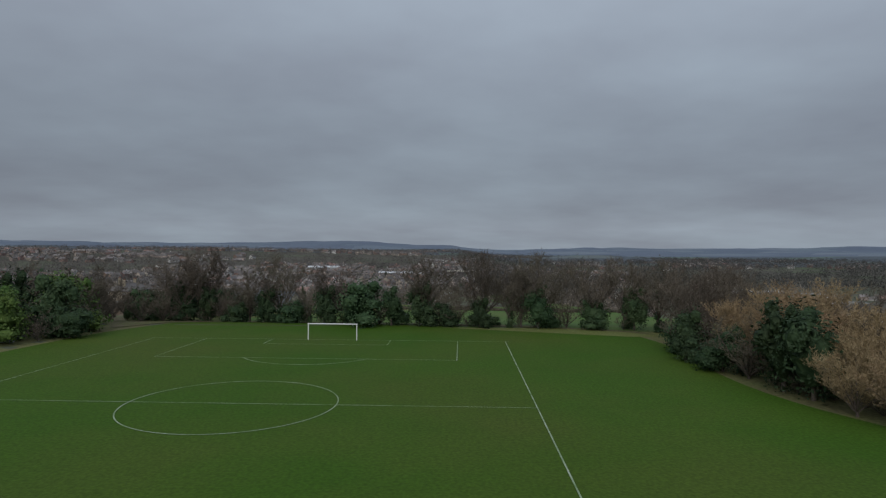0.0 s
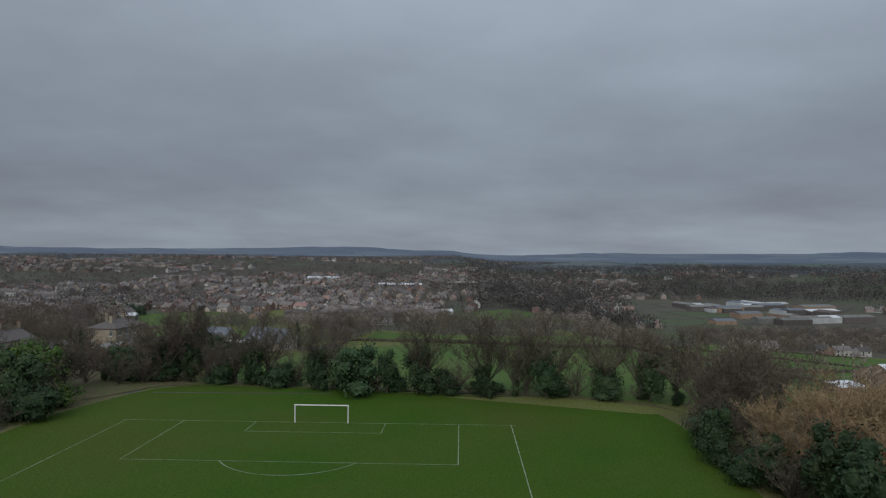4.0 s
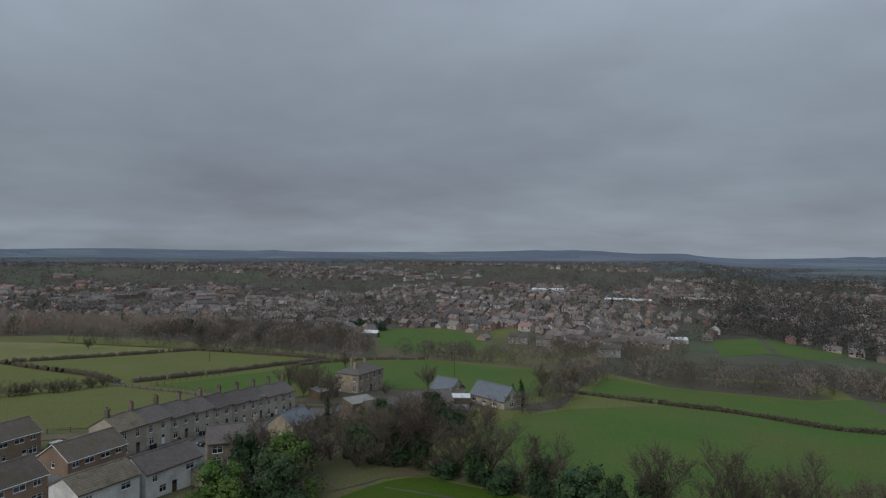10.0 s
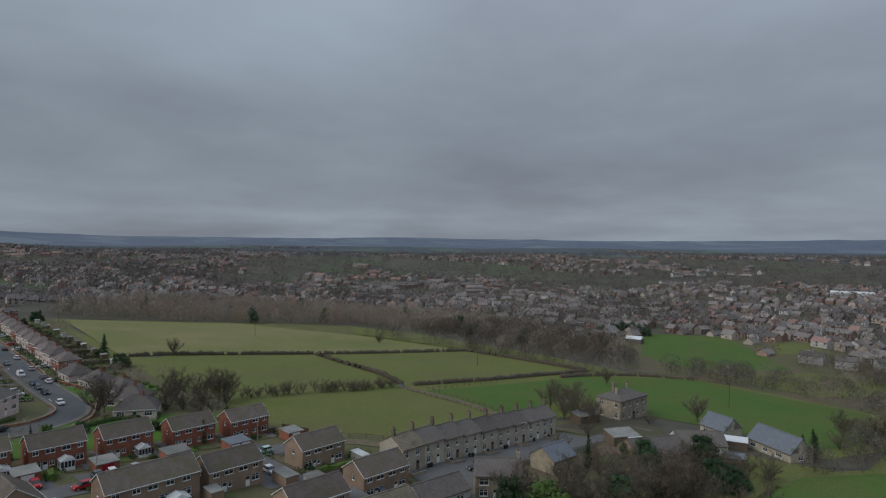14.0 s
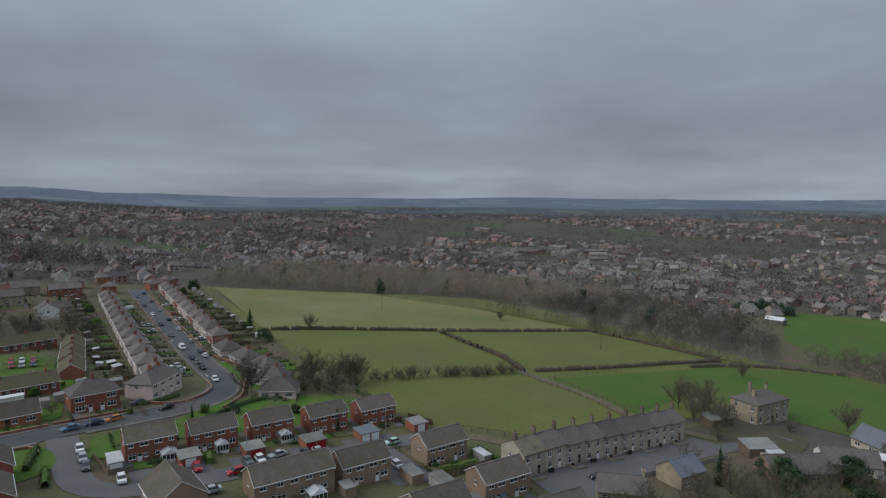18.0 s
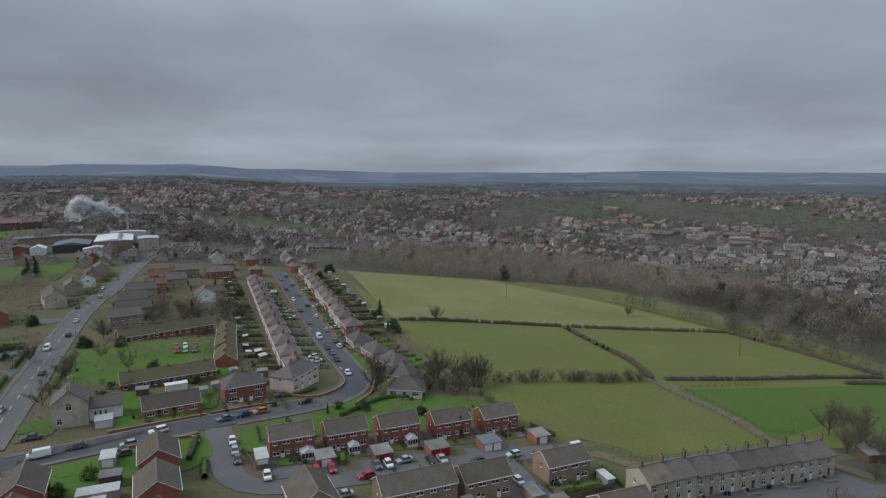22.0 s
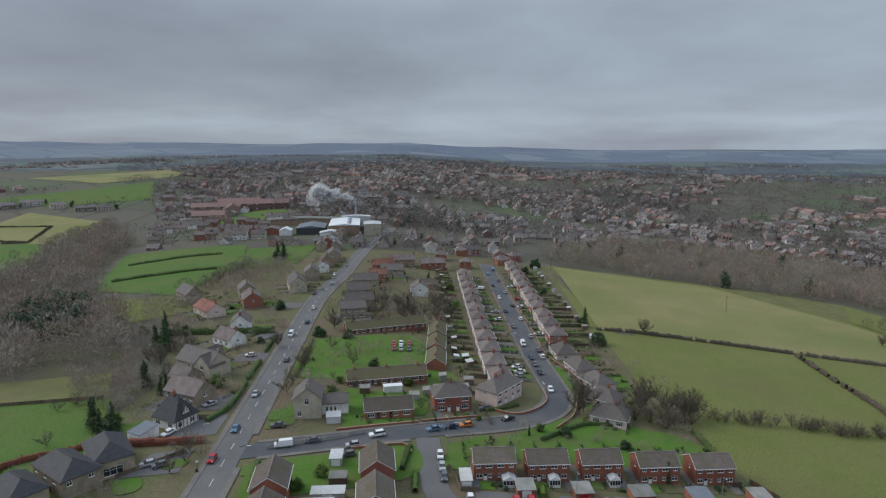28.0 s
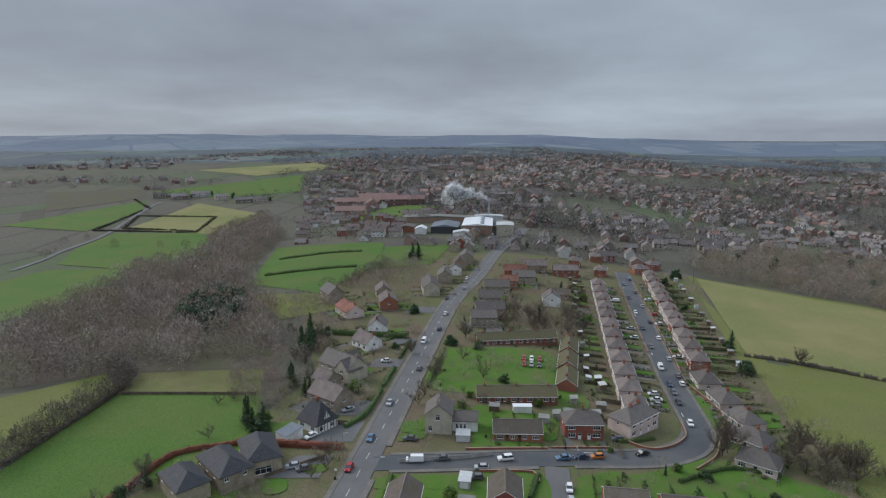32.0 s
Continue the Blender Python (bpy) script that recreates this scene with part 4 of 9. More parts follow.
# ---- houses ----
def facade(bm, w, h, holes, m, depth=0.1, lean=0.0, peak=0.0):
    """A wall w wide and h high with openings (x, z, width, height); peak: the height of its gable above h. It faces -y."""
    xs = sorted({0.0, w, *[v for a in holes for v in (a[0], a[0] + a[2])]})
    zs = sorted({0.0, h, *[v for a in holes for v in (a[1], a[1] + a[3])]})

    def v(x, y, z):
        return bm.verts.new(m @ Vector((x, y, z)))
    for i in range(len(xs) - 1):
        for j in range(len(zs) - 1):
            cx, cz = (xs[i] + xs[i + 1]) / 2, (zs[j] + zs[j + 1]) / 2
            if any(a[0] < cx < a[0] + a[2] and a[1] < cz < a[1] + a[3] for a in holes):
                continue
            bm.faces.new([v(xs[i], 0, zs[j]), v(xs[i + 1], 0, zs[j]), v(xs[i + 1], 0, zs[j + 1]), v(xs[i], 0, zs[j + 1])])
    for x, z, ww, hh in holes:
        c = [(x, z), (x + ww, z), (x + ww, z + hh), (x, z + hh)]
        for k in range(4):
            (xa, za), (xb, zb) = c[k], c[(k + 1) % 4]
            bm.faces.new([v(xa, 0, za), v(xb, 0, zb), v(xb, depth, zb), v(xa, depth, za)])
        bm.faces.new([v(x, depth, z), v(x + ww, depth, z), v(x + ww, depth, z + hh), v(x, depth, z + hh)])
    if peak:
        bm.faces.new([v(0, 0, h), v(w, 0, h), v(w / 2, 0, h + peak)])


WINDOW_MESH = {}


def lattice(xs, zs, solid, front, back):
    """One connected frame: the cells of a grid that solid(i, j) names, from front(z) to back."""
    vs, fs, at = [], [], {}

    def v(i, j, k):
        if (i, j, k) not in at:
            at[i, j, k] = len(vs)
            vs.append((xs[i], back if k else front(zs[j]), zs[j]))
        return at[i, j, k]
    full = lambda i, j: 0 <= i < len(xs) - 1 and 0 <= j < len(zs) - 1 and solid(i, j)
    for i in range(len(xs) - 1):
        for j in range(len(zs) - 1):
            if not full(i, j):
                continue
            fs.append((v(i, j, 0), v(i + 1, j, 0), v(i + 1, j + 1, 0), v(i, j + 1, 0)))
            for di, dj, (a, b) in ((-1, 0, ((i, j + 1), (i, j))), (1, 0, ((i + 1, j), (i + 1, j + 1))), (0, -1, ((i, j), (i + 1, j))), (0, 1, ((i + 1, j + 1), (i, j + 1)))):
                if not full(i + di, j + dj):
                    fs.append((v(*b, 0), v(*a, 0), v(*a, 1), v(*b, 1)))
    return vs, fs


def window_parts(parent, x, z, w, h, m, mat="upvc", deep=0.1, kind="window", detail=True):
    """A window of frame, mullions and sill in the opening at (x, z), with its pane set behind."""
    key = (round(w, 2), round(h, 2), mat, kind, detail)
    if key not in WINDOW_MESH:
        t, d = 0.07, deep
        xs, zs = [0.0, t], [0.0, t]
        if kind == "window":
            n = 3 if w > 1.9 else 2 if w > 0.85 else 1
            for i in range(1, n):
                xs += [w * i / n - 0.035, w * i / n + 0.035]
            if h > 0.9:
                zs += [h * 0.68 - 0.03, h * 0.68 + 0.03]
            zs = [-0.07] + zs
            shift = 1
        else:
            zs += [h * 0.6, h * 0.66]
            shift = 0
        xs, zs = xs + [w - t, w], zs + [h - t, h]
        open_rows = [k for k in range(len(zs) - 1) if zs[k + 1] - zs[k] > 0.12]
        open_cols = [k for k in range(len(xs) - 1) if xs[k + 1] - xs[k] > 0.12]
        if kind != "window":
            open_rows = open_rows[-1:]
        v, f = lattice(xs, zs, lambda i, j: not (i in open_cols and j in open_rows), lambda q: d - 0.06 if q > 0 or not shift else -0.05, d)
        pane_me = mesh_of("pane", [(t, d - 0.015, t), (w - t, d - 0.015, t), (w - t, d - 0.015, h - t), (t, d - 0.015, h - t)], [(0, 1, 2, 3)], M["glass"])
        if not detail:
            n = len(v)
            v = list(v) + [tuple(q.co) for q in pane_me.vertices]
            WINDOW_MESH[key] = mesh_of(kind, v, f + [(n, n + 1, n + 2, n + 3)], [M[mat], M["glass"]], [0] * len(f) + [1]), None
        else:
            WINDOW_MESH[key] = mesh_of(kind, v, f, M[mat]), pane_me
    frame_me, pane_me = WINDOW_MESH[key]
    ob = part(kind, frame_me, None, parent, m=m @ Matrix.Translation((x, 0, z)))
    if detail:
        part("pane", pane_me, None, ob)
    return ob


def roof_mesh(L, W, eave, ridge, hip, over=0.35, thick=0.16, mat=None, ridge_mat=None):
    """A pitched roof with its ridge along x, hipped if hip is its run-in from each end."""
    a, b = L / 2 + (over if hip else 0.18), W / 2 + over
    drop = over * (ridge - eave) / (W / 2)
    e = eave - drop
    r = L / 2 - hip if hip else a
    bot = [(-a, -b, e), (a, -b, e), (a, b, e), (-a, b, e)]
    verts = bot + [(x, y, z + thick) for x, y, z in bot] + [(-r, 0, ridge + thick), (r, 0, ridge + thick), (-r, 0, ridge - 0.04), (r, 0, ridge - 0.04)]
    faces = [(4, 5, 9, 8), (6, 7, 8, 9), (0, 1, 5, 4), (2, 3, 7, 6)]
    if hip:
        faces += [(5, 6, 9), (7, 4, 8), (1, 2, 6, 5), (3, 0, 4, 7), (0, 3, 2, 1)]
    else:
        faces += [(1, 11, 9, 5), (11, 2, 6, 9), (3, 10, 8, 7), (10, 0, 4, 8), (0, 10, 11, 1), (10, 3, 2, 11)]
    idx = [0] * len(faces)
    n = len(verts)
    # a row of ridge tiles
    s, k = 0.13, max(2, int(2 * r / 0.9))
    for i in range(k):
        x0, x1 = -r + 2 * r * i / k + 0.02, -r + 2 * r * (i + 1) / k
        z0, z1 = ridge + thick - 0.1, ridge + thick + 0.07
        verts += [(x0, -s * 1.7, z0), (x0, -s, z1), (x0, s, z1), (x0, s * 1.7, z0), (x1, -s * 1.7, z0), (x1, -s, z1), (x1, s, z1), (x1, s * 1.7, z0)]
        for f in ((0, 4, 5, 1), (1, 5, 6, 2), (2, 6, 7, 3), (0, 1, 2, 3), (7, 6, 5, 4)):
            faces.append(tuple(n + q for q in f))
            idx.append(1)
        n += 8
    return mesh_of("roof", verts, faces, [mat, ridge_mat or mat], idx)


def chimney(parent, x, y, z0, z1, mat, w=0.55, d=0.9, pots=2):
    bm = boxes((x - w / 2, x + w / 2, y - d / 2, y + d / 2, z0, z1), (x - w / 2 - 0.07, x + w / 2 + 0.07, y - d / 2 - 0.07, y + d / 2 + 0.07, z1 - 0.02, z1 + 0.16))
    c = part("chimney", bm, M[mat], parent)
    for i in range(pots):
        yy = y + (i - (pots - 1) / 2) * 0.36
        tube("chimney_pot", (x, yy, z1 + 0.14), (x, yy, z1 + 0.6), 0.13, M["red_tile"], c, "terracotta chimney pot", 8, 0.1)


def house(name, L, W, eave, ridge, wall, roof, label, front, back=(), left=(), right=(), hip=0.0, chimneys=(), category="house", group="", frame_mat="upvc", doors=(), plinth=None, verge=True, foot=1.6, chim_mat=None, detail=True):
    """A house in the middle of which its frame stands; its front faces -y and its ridge runs along x. Windows are (x, z, width, height) from each wall's left end.
    Doors are (x, width, height, material) on the front."""
    h = thing(name, label, category, group)
    bm = bmesh.new()
    walls = [(Matrix.Translation((-L / 2, -W / 2, 0)), L, list(front), 0), (Matrix.Translation((L / 2, W / 2, 0)) @ Matrix.Rotation(math.pi, 4, "Z"), L, list(back), 0),
             (Matrix.Translation((-L / 2, W / 2, 0)) @ Matrix.Rotation(-math.pi / 2, 4, "Z"), W, list(left), 1), (Matrix.Translation((L / 2, -W / 2, 0)) @ Matrix.Rotation(math.pi / 2, 4, "Z"), W, list(right), 1)]
    for i, (m, w, holes, gable) in enumerate(walls):
        openings = list(holes) + ([(d[0], 0.02, d[1], d[2]) for d in doors] if i == 0 else [])
        facade(bm, w, eave, openings, m, 0.1, peak=(ridge - eave) if gable and not hip else 0)
        bm.faces.new([bm.verts.new(m @ Vector(c)) for c in ((0, 0, 0), (0, 0, -foot), (w, 0, -foot), (w, 0, 0))])
    part("wall", bm, M[wall], h)
    for i, (m, w, holes, gable) in enumerate(walls):
        for x, z, ww, hh in holes:
            window_parts(h, x, z, ww, hh, m, frame_mat, detail=detail)
    for d in doors:
        window_parts(h, d[0], 0.02, d[1], d[2], walls[0][0], d[3], kind="door", detail=detail)
    part("roof", roof_mesh(L, W, eave, ridge, hip, mat=M[roof], ridge_mat=M["rose_tile"] if roof in ("brown_tile", "rose_tile", "mossy_tile") else M[roof]), None, h)
    # gutters along both eaves, and pale boards up the gables
    over = 0.35
    e = eave - over * (ridge - eave) / (W / 2)
    for s in (-1, 1):
        y = s * (W / 2 + over + 0.05)
        part("gutter", boxes((-L / 2 - 0.1, L / 2 + 0.1, y - 0.06, y + 0.06, e - 0.03, e + 0.09)), M["upvc" if verge else "dark_wood"], h)
    if verge and not hip:
        for s in (-1, 1):
            for t in (-1, 1):
                x = s * (L / 2 + 0.2)
                b = W / 2 + over
                vs = [(x - 0.03, t * b, e - 0.02), (x + 0.03, t * b, e - 0.02), (x + 0.03, 0, ridge - 0.02), (x - 0.03, 0, ridge - 0.02)]
                vs += [(p[0], p[1], p[2] + 0.14) for p in vs]
                part("bargeboard", mesh_of("bargeboard", vs, [(0, 1, 2, 3), (4, 7, 6, 5), (0, 4, 5, 1), (1, 5, 6, 2), (2, 6, 7, 3), (3, 7, 4, 0)], M["upvc"]), None, h)
    if plinth:
        part("plinth", boxes((-L / 2 - 0.03, L / 2 + 0.03, -W / 2 - 0.03, W / 2 + 0.03, -foot, 0.9)), M[plinth], h)
    for c in chimneys:
        x, y = c[0], c[1]
        zr = ridge - abs(y) * (ridge - eave) / (W / 2)
        chimney(h, x, y, zr - 0.6, ridge + c[2], chim_mat or wall, pots=c[3] if len(c) > 3 else 2)
    return h


def stand(ob, x, y, rz=0.0, sink=0.0, z=None):
    ob.matrix_basis = Matrix.Translation((x, y, height(x, y) - sink if z is None else z)) @ Matrix.Rotation(radians(rz), 4, "Z")
    return ob


def again(ob, x, y, rz=0.0, label="", mirror=False):
    c = copy_thing(ob, Matrix.Translation((x, y, height(x, y))) @ Matrix.Rotation(radians(rz), 4, "Z"))
    if label:
        tagged(c, label)
    return c


def outhouse(name, L, W, h, wall, roof, label, category, slope=0.25, door="", x=0, y=0, rz=0, over=0.15, door_w=2.2, doors=1, group=""):
    """A low building with a single pitch: garage, shed or lean-to; its door faces -y."""
    g = thing(name, label, category, group)
    bm = bmesh.new()
    holes = []
    for i in range(doors if door else 0):
        c = L * (i + 0.5) / doors
        holes.append((c - door_w / 2, 0.02, door_w, min(2.05, h - 0.2)))
    facade(bm, L, h, holes, Matrix.Translation((-L / 2, -W / 2, 0)), 0.08)
    facade(bm, L, h + slope, [], Matrix.Translation((L / 2, W / 2, 0)) @ Matrix.Rotation(math.pi, 4, "Z"))
    for s in (-1, 1):
        vs = [(s * L / 2, -W / 2, -0.8), (s * L / 2, W / 2, -0.8), (s * L / 2, W / 2, h + slope), (s * L / 2, -W / 2, h)]
        bm.faces.new([bm.verts.new(q) for q in (vs if s > 0 else vs[::-1])])
    part("wall", bm, M[wall], g)
    vs = [(-L / 2 - over, -W / 2 - over, h), (L / 2 + over, -W / 2 - over, h), (L / 2 + over, W / 2 + over, h + slope), (-L / 2 - over, W / 2 + over, h + slope)]
    vs += [(a, b, c + 0.12) for a, b, c in vs]
    part("roof", mesh_of("roof", vs, [(3, 2, 1, 0), (4, 5, 6, 7), (0, 1, 5, 4), (1, 2, 6, 5), (2, 3, 7, 6), (3, 0, 4, 7)], M[roof]), None, g)
    for hx, hz, hw, hh in holes:
        bm = bmesh.new()
        for k in range(4):
            box(bm, hx - L / 2, hx - L / 2 + hw, -W / 2 + 0.03, -W / 2 + 0.075, hz + hh * k / 4 + 0.01, hz + hh * (k + 1) / 4 - 0.01)
        part("garage_door" if door_w > 1.5 else "door", bm, M[door], g)
    return stand(g, x, y, rz)


def conservatory(x, y, rz, L=3.2, W=2.8, h=2.1):
    """A white glazed porch or garden room with a pitched glass roof."""
    g = thing("conservatory", "white framed glazed conservatory against a brick house", "conservatory")
    for i in range(5):
        px = -L / 2 + L * i / 4
        part("post", boxes((px - 0.04, px + 0.04, -W / 2 - 0.04, -W / 2 + 0.04, 0, h)), M["upvc"], g)
    for i in range(4):
        py = -W / 2 + W * (i + 1) / 4
        for s in (-1, 1):
            part("post", boxes((s * L / 2 - 0.04, s * L / 2 + 0.04, py - 0.04, py + 0.04, 0, h)), M["upvc"], g)
    for z in (0.0, 0.75, h - 0.08):
        part("rail", boxes((-L / 2, L / 2, -W / 2 - 0.05, -W / 2 + 0.05, z, z + 0.09), (-L / 2 - 0.05, -L / 2 + 0.05, -W / 2 + 0.05, W / 2, z, z + 0.09), (L / 2 - 0.05, L / 2 + 0.05, -W / 2 + 0.05, W / 2, z, z + 0.09)), M["upvc"], g)
    part("dwarf_wall", boxes((-L / 2 + 0.05, L / 2 - 0.05, -W / 2 + 0.01, -W / 2 + 0.05, 0.09, 0.74)), M["upvc"], g)
    part("pane", boxes((-L / 2 + 0.05, L / 2 - 0.05, -W / 2 + 0.02, -W / 2 + 0.03, 0.85, h - 0.1), (-L / 2 + 0.01, -L / 2 + 0.02, -W / 2 + 0.05, W / 2, 0.1, h - 0.1), (L / 2 - 0.02, L / 2 - 0.01, -W / 2 + 0.05, W / 2, 0.1, h - 0.1)), M["glass"], g)
    vs = [(-L / 2 - 0.1, -W / 2 - 0.1, h), (L / 2 + 0.1, -W / 2 - 0.1, h), (L / 2 + 0.1, W / 2, h + 0.1), (-L / 2 - 0.1, W / 2, h + 0.1), (0, -W / 2 + 0.3, h + 0.75), (0, W / 2, h + 0.75)]
    part("roof", mesh_of("roof", vs, [(0, 1, 4), (1, 2, 5, 4), (3, 0, 4, 5), (2, 3, 5)], M["sheet"]), None, g)
    for a, b in (((-L / 2, -W / 2, h), (0, -W / 2 + 0.3, h + 0.78)), ((L / 2, -W / 2, h), (0, -W / 2 + 0.3, h + 0.78)), ((0, -W / 2 + 0.3, h + 0.78), (0, W / 2, h + 0.78))):
        tube("roof_bar", a, b, 0.05, M["upvc"], g, sides=4)
    return stand(g, x, y, rz)


# ---- cars ----
CAR_MESH = {}


def car_shape(kind):
    """Length, width, and side outlines of body and cabin for a hatchback, saloon, estate or van."""
    return {
        "hatch": (3.9, 1.72, [(-1.95, 0.35), (-1.9, 0.85), (-1.1, 0.95), (1.7, 0.98), (1.93, 0.85), (1.95, 0.35)], [(-1.0, 0.94), (-0.3, 1.46), (1.25, 1.46), (1.75, 0.97)]),
        "saloon": (4.4, 1.78, [(-2.2, 0.35), (-2.15, 0.8), (-1.1, 0.92), (1.4, 0.95), (2.15, 0.9), (2.2, 0.35)], [(-1.0, 0.91), (-0.3, 1.42), (0.85, 1.42), (1.55, 0.94)]),
        "suv": (4.5, 1.85, [(-2.25, 0.4), (-2.2, 0.98), (-1.2, 1.08), (2.1, 1.12), (2.22, 0.95), (2.25, 0.4)], [(-1.1, 1.07), (-0.4, 1.66), (1.7, 1.66), (2.12, 1.11)]),
        "van": (4.9, 1.95, [(-2.45, 0.4), (-2.4, 1.0), (-1.7, 1.15), (2.4, 1.2), (2.44, 1.0), (2.45, 0.4)], [(-1.75, 1.14), (-1.1, 1.95), (2.3, 1.98), (2.42, 1.19)]),
    }[kind]


def loft(outline, w0, w1, z_mid):
    """A body drawn across from its side outline, narrower above z_mid."""
    n = len(outline)
    vs = []
    for s in (-1, 1):
        for x, z in outline:
            vs.append((x, s * (w0 if z <= z_mid else w1) / 2, z))
    fs = [tuple(range(n)), tuple(range(2 * n - 1, n - 1, -1))]
    fs += [(i + n, (i + 1) % n + n, (i + 1) % n, i) for i in range(n)]
    return vs, fs


def car(kind, paint, x, y, rz, sink=0.0):
    L, W, body, cab = car_shape(kind)
    if (kind, paint) not in CAR_MESH:
        vs, fs = loft(body, W, W * 0.94, 0.6)
        bm = bmesh.new()
        bv = [bm.verts.new(v) for v in vs]
        for f in fs:
            bm.faces.new([bv[i] for i in f])
        bmesh.ops.recalc_face_normals(bm, faces=bm.faces[:])
        bmesh.ops.bevel(bm, geom=bm.edges[:], offset=0.06, segments=2, affect="EDGES")
        me = bpy.data.meshes.new("body")
        bm.to_mesh(me)
        bm.free()
        me.materials.append(PAINT[paint])
        vs, fs = loft(cab, W * 0.9, W * 0.74, (cab[0][1] + cab[1][1]) / 2)
        glass = mesh_of("cabin_glass", vs, fs, M["glass"] if kind != "van" else PAINT[paint])
        (xa, za), (xb, zb), (xc, zc), (xd, zd) = cab
        roof = bpy.data.meshes.new("roof_panel")
        bm = boxes((xb - 0.05, xc + 0.05, -W * 0.375, W * 0.375, zb - 0.05, zb + 0.03), bevel=0.03)
        for xx, top in (((xb + xc) / 2 - 0.1, zb),):
            for s in (-1, 1):
                box(bm, xx - 0.05, xx + 0.05, s * W * 0.4 - 0.05, s * W * 0.4 + 0.05, za - 0.02, top - 0.02)
        bm.to_mesh(roof)
        bm.free()
        roof.materials.append(PAINT[paint])
        CAR_MESH[kind, paint] = me, glass, roof
    if "wheel" not in CAR_MESH:
        bm = bmesh.new()
        bmesh.ops.create_cone(bm, cap_ends=True, segments=12, radius1=0.32, radius2=0.32, depth=0.2, matrix=Matrix.Rotation(math.pi / 2, 4, "X"))
        w = bpy.data.meshes.new("wheel")
        bm.to_mesh(w)
        bm.free()
        w.materials.append(M["tyre"])
        bm = bmesh.new()
        bmesh.ops.create_cone(bm, cap_ends=True, segments=10, radius1=0.2, radius2=0.2, depth=0.22, matrix=Matrix.Rotation(math.pi / 2, 4, "X"))
        r = bpy.data.meshes.new("rim")
        bm.to_mesh(r)
        bm.free()
        r.materials.append(M["steel"])
        lamp = bpy.data.meshes.new("headlight")
        bm = boxes((-0.04, 0.08, -0.17, 0.17, -0.08, 0.08), bevel=0.02)
        bm.to_mesh(lamp)
        bm.free()
        lamp.materials.append(M["upvc"])
        tail = lamp.copy()
        tail.name = "tail_light"
        tail.materials.clear()
        tail.materials.append(M["red_paint"])
        CAR_MESH["wheel"] = w, r, lamp, tail
    me, glass, roof = CAR_MESH[kind, paint]
    word = {"hatch": "hatchback", "saloon": "saloon car", "suv": "estate car", "van": "panel van"}[kind]
    c = thing("van" if kind == "van" else "car", f"{paint if paint != 'mint' else 'pale mint'} {word} parked with its wheels straight", "van" if kind == "van" else "car", "parked cars")
    part("body", me, None, c)
    part("cabin_glass", glass, None, c)
    part("roof_panel", roof, None, c)
    if kind == "van":
        part("windscreen", mesh_of("windscreen", [(-1.72, -0.78, 1.2), (-1.72, 0.78, 1.2), (-1.14, 0.7, 1.88), (-1.14, -0.7, 1.88)], [(3, 2, 1, 0)], M["glass"]), None, c, m=Matrix.Translation((-0.03, 0, 0.02)))
    w, r, lamp, tail = CAR_MESH["wheel"]
    for sx in (-1, 1):
        for sy in (-1, 1):
            q = part("wheel", w, None, c, m=Matrix.Translation((sx * L * 0.31, sy * (W / 2 - 0.08), 0.32)))
            if x > -215:
                part("rim", r, None, q)
    for s in (-1, 1):
        part("headlight", lamp, None, c, m=Matrix.Translation((body[1][0] + 0.02, s * W * 0.34, body[1][1] - 0.12)))
        part("tail_light", tail, None, c, m=Matrix.Translation((body[-2][0] - 0.04, s * W * 0.36, body[-2][1] - 0.12)))
    stand(c, x, y, rz)
    c.location.z += 0.2 - sink
    return c



# ---- trees, bushes and hedges ----
def prisms(segs, sides=4):
    """One mesh's worth of tapered limbs from (start, end, radius, end radius)."""
    vs, fs = [], []
    for a, b, ra, rb in segs:
        d = (b - a)
        if d.length < 1e-6:
            continue
        d = d.normalized()
        u = d.orthogonal().normalized()
        w = d.cross(u)
        n = len(vs)
        k = sides if ra > 0.03 else 3
        for p, r in ((a, ra), (b, rb)):
            for i in range(k):
                t = 2 * math.pi * i / k
                vs.append(p + (u * math.cos(t) + w * math.sin(t)) * r)
        fs += [(n + i, n + (i + 1) % k, n + k + (i + 1) % k, n + k + i) for i in range(k)]
    return vs, fs


def blades(segs):
    """Fine twigs as thin flat blades."""
    vs, fs = [], []
    for k, (a, b, ra, rb) in enumerate(segs):
        d = b - a
        u = d.orthogonal().normalized()
        u = (u * math.cos(k * 2.4) + d.normalized().cross(u) * math.sin(k * 2.4)) * ra
        n = len(vs)
        vs += [a - u, a + u, b + u * 0.4, b - u * 0.4]
        fs.append((n, n + 1, n + 2, n + 3))
    return vs, fs


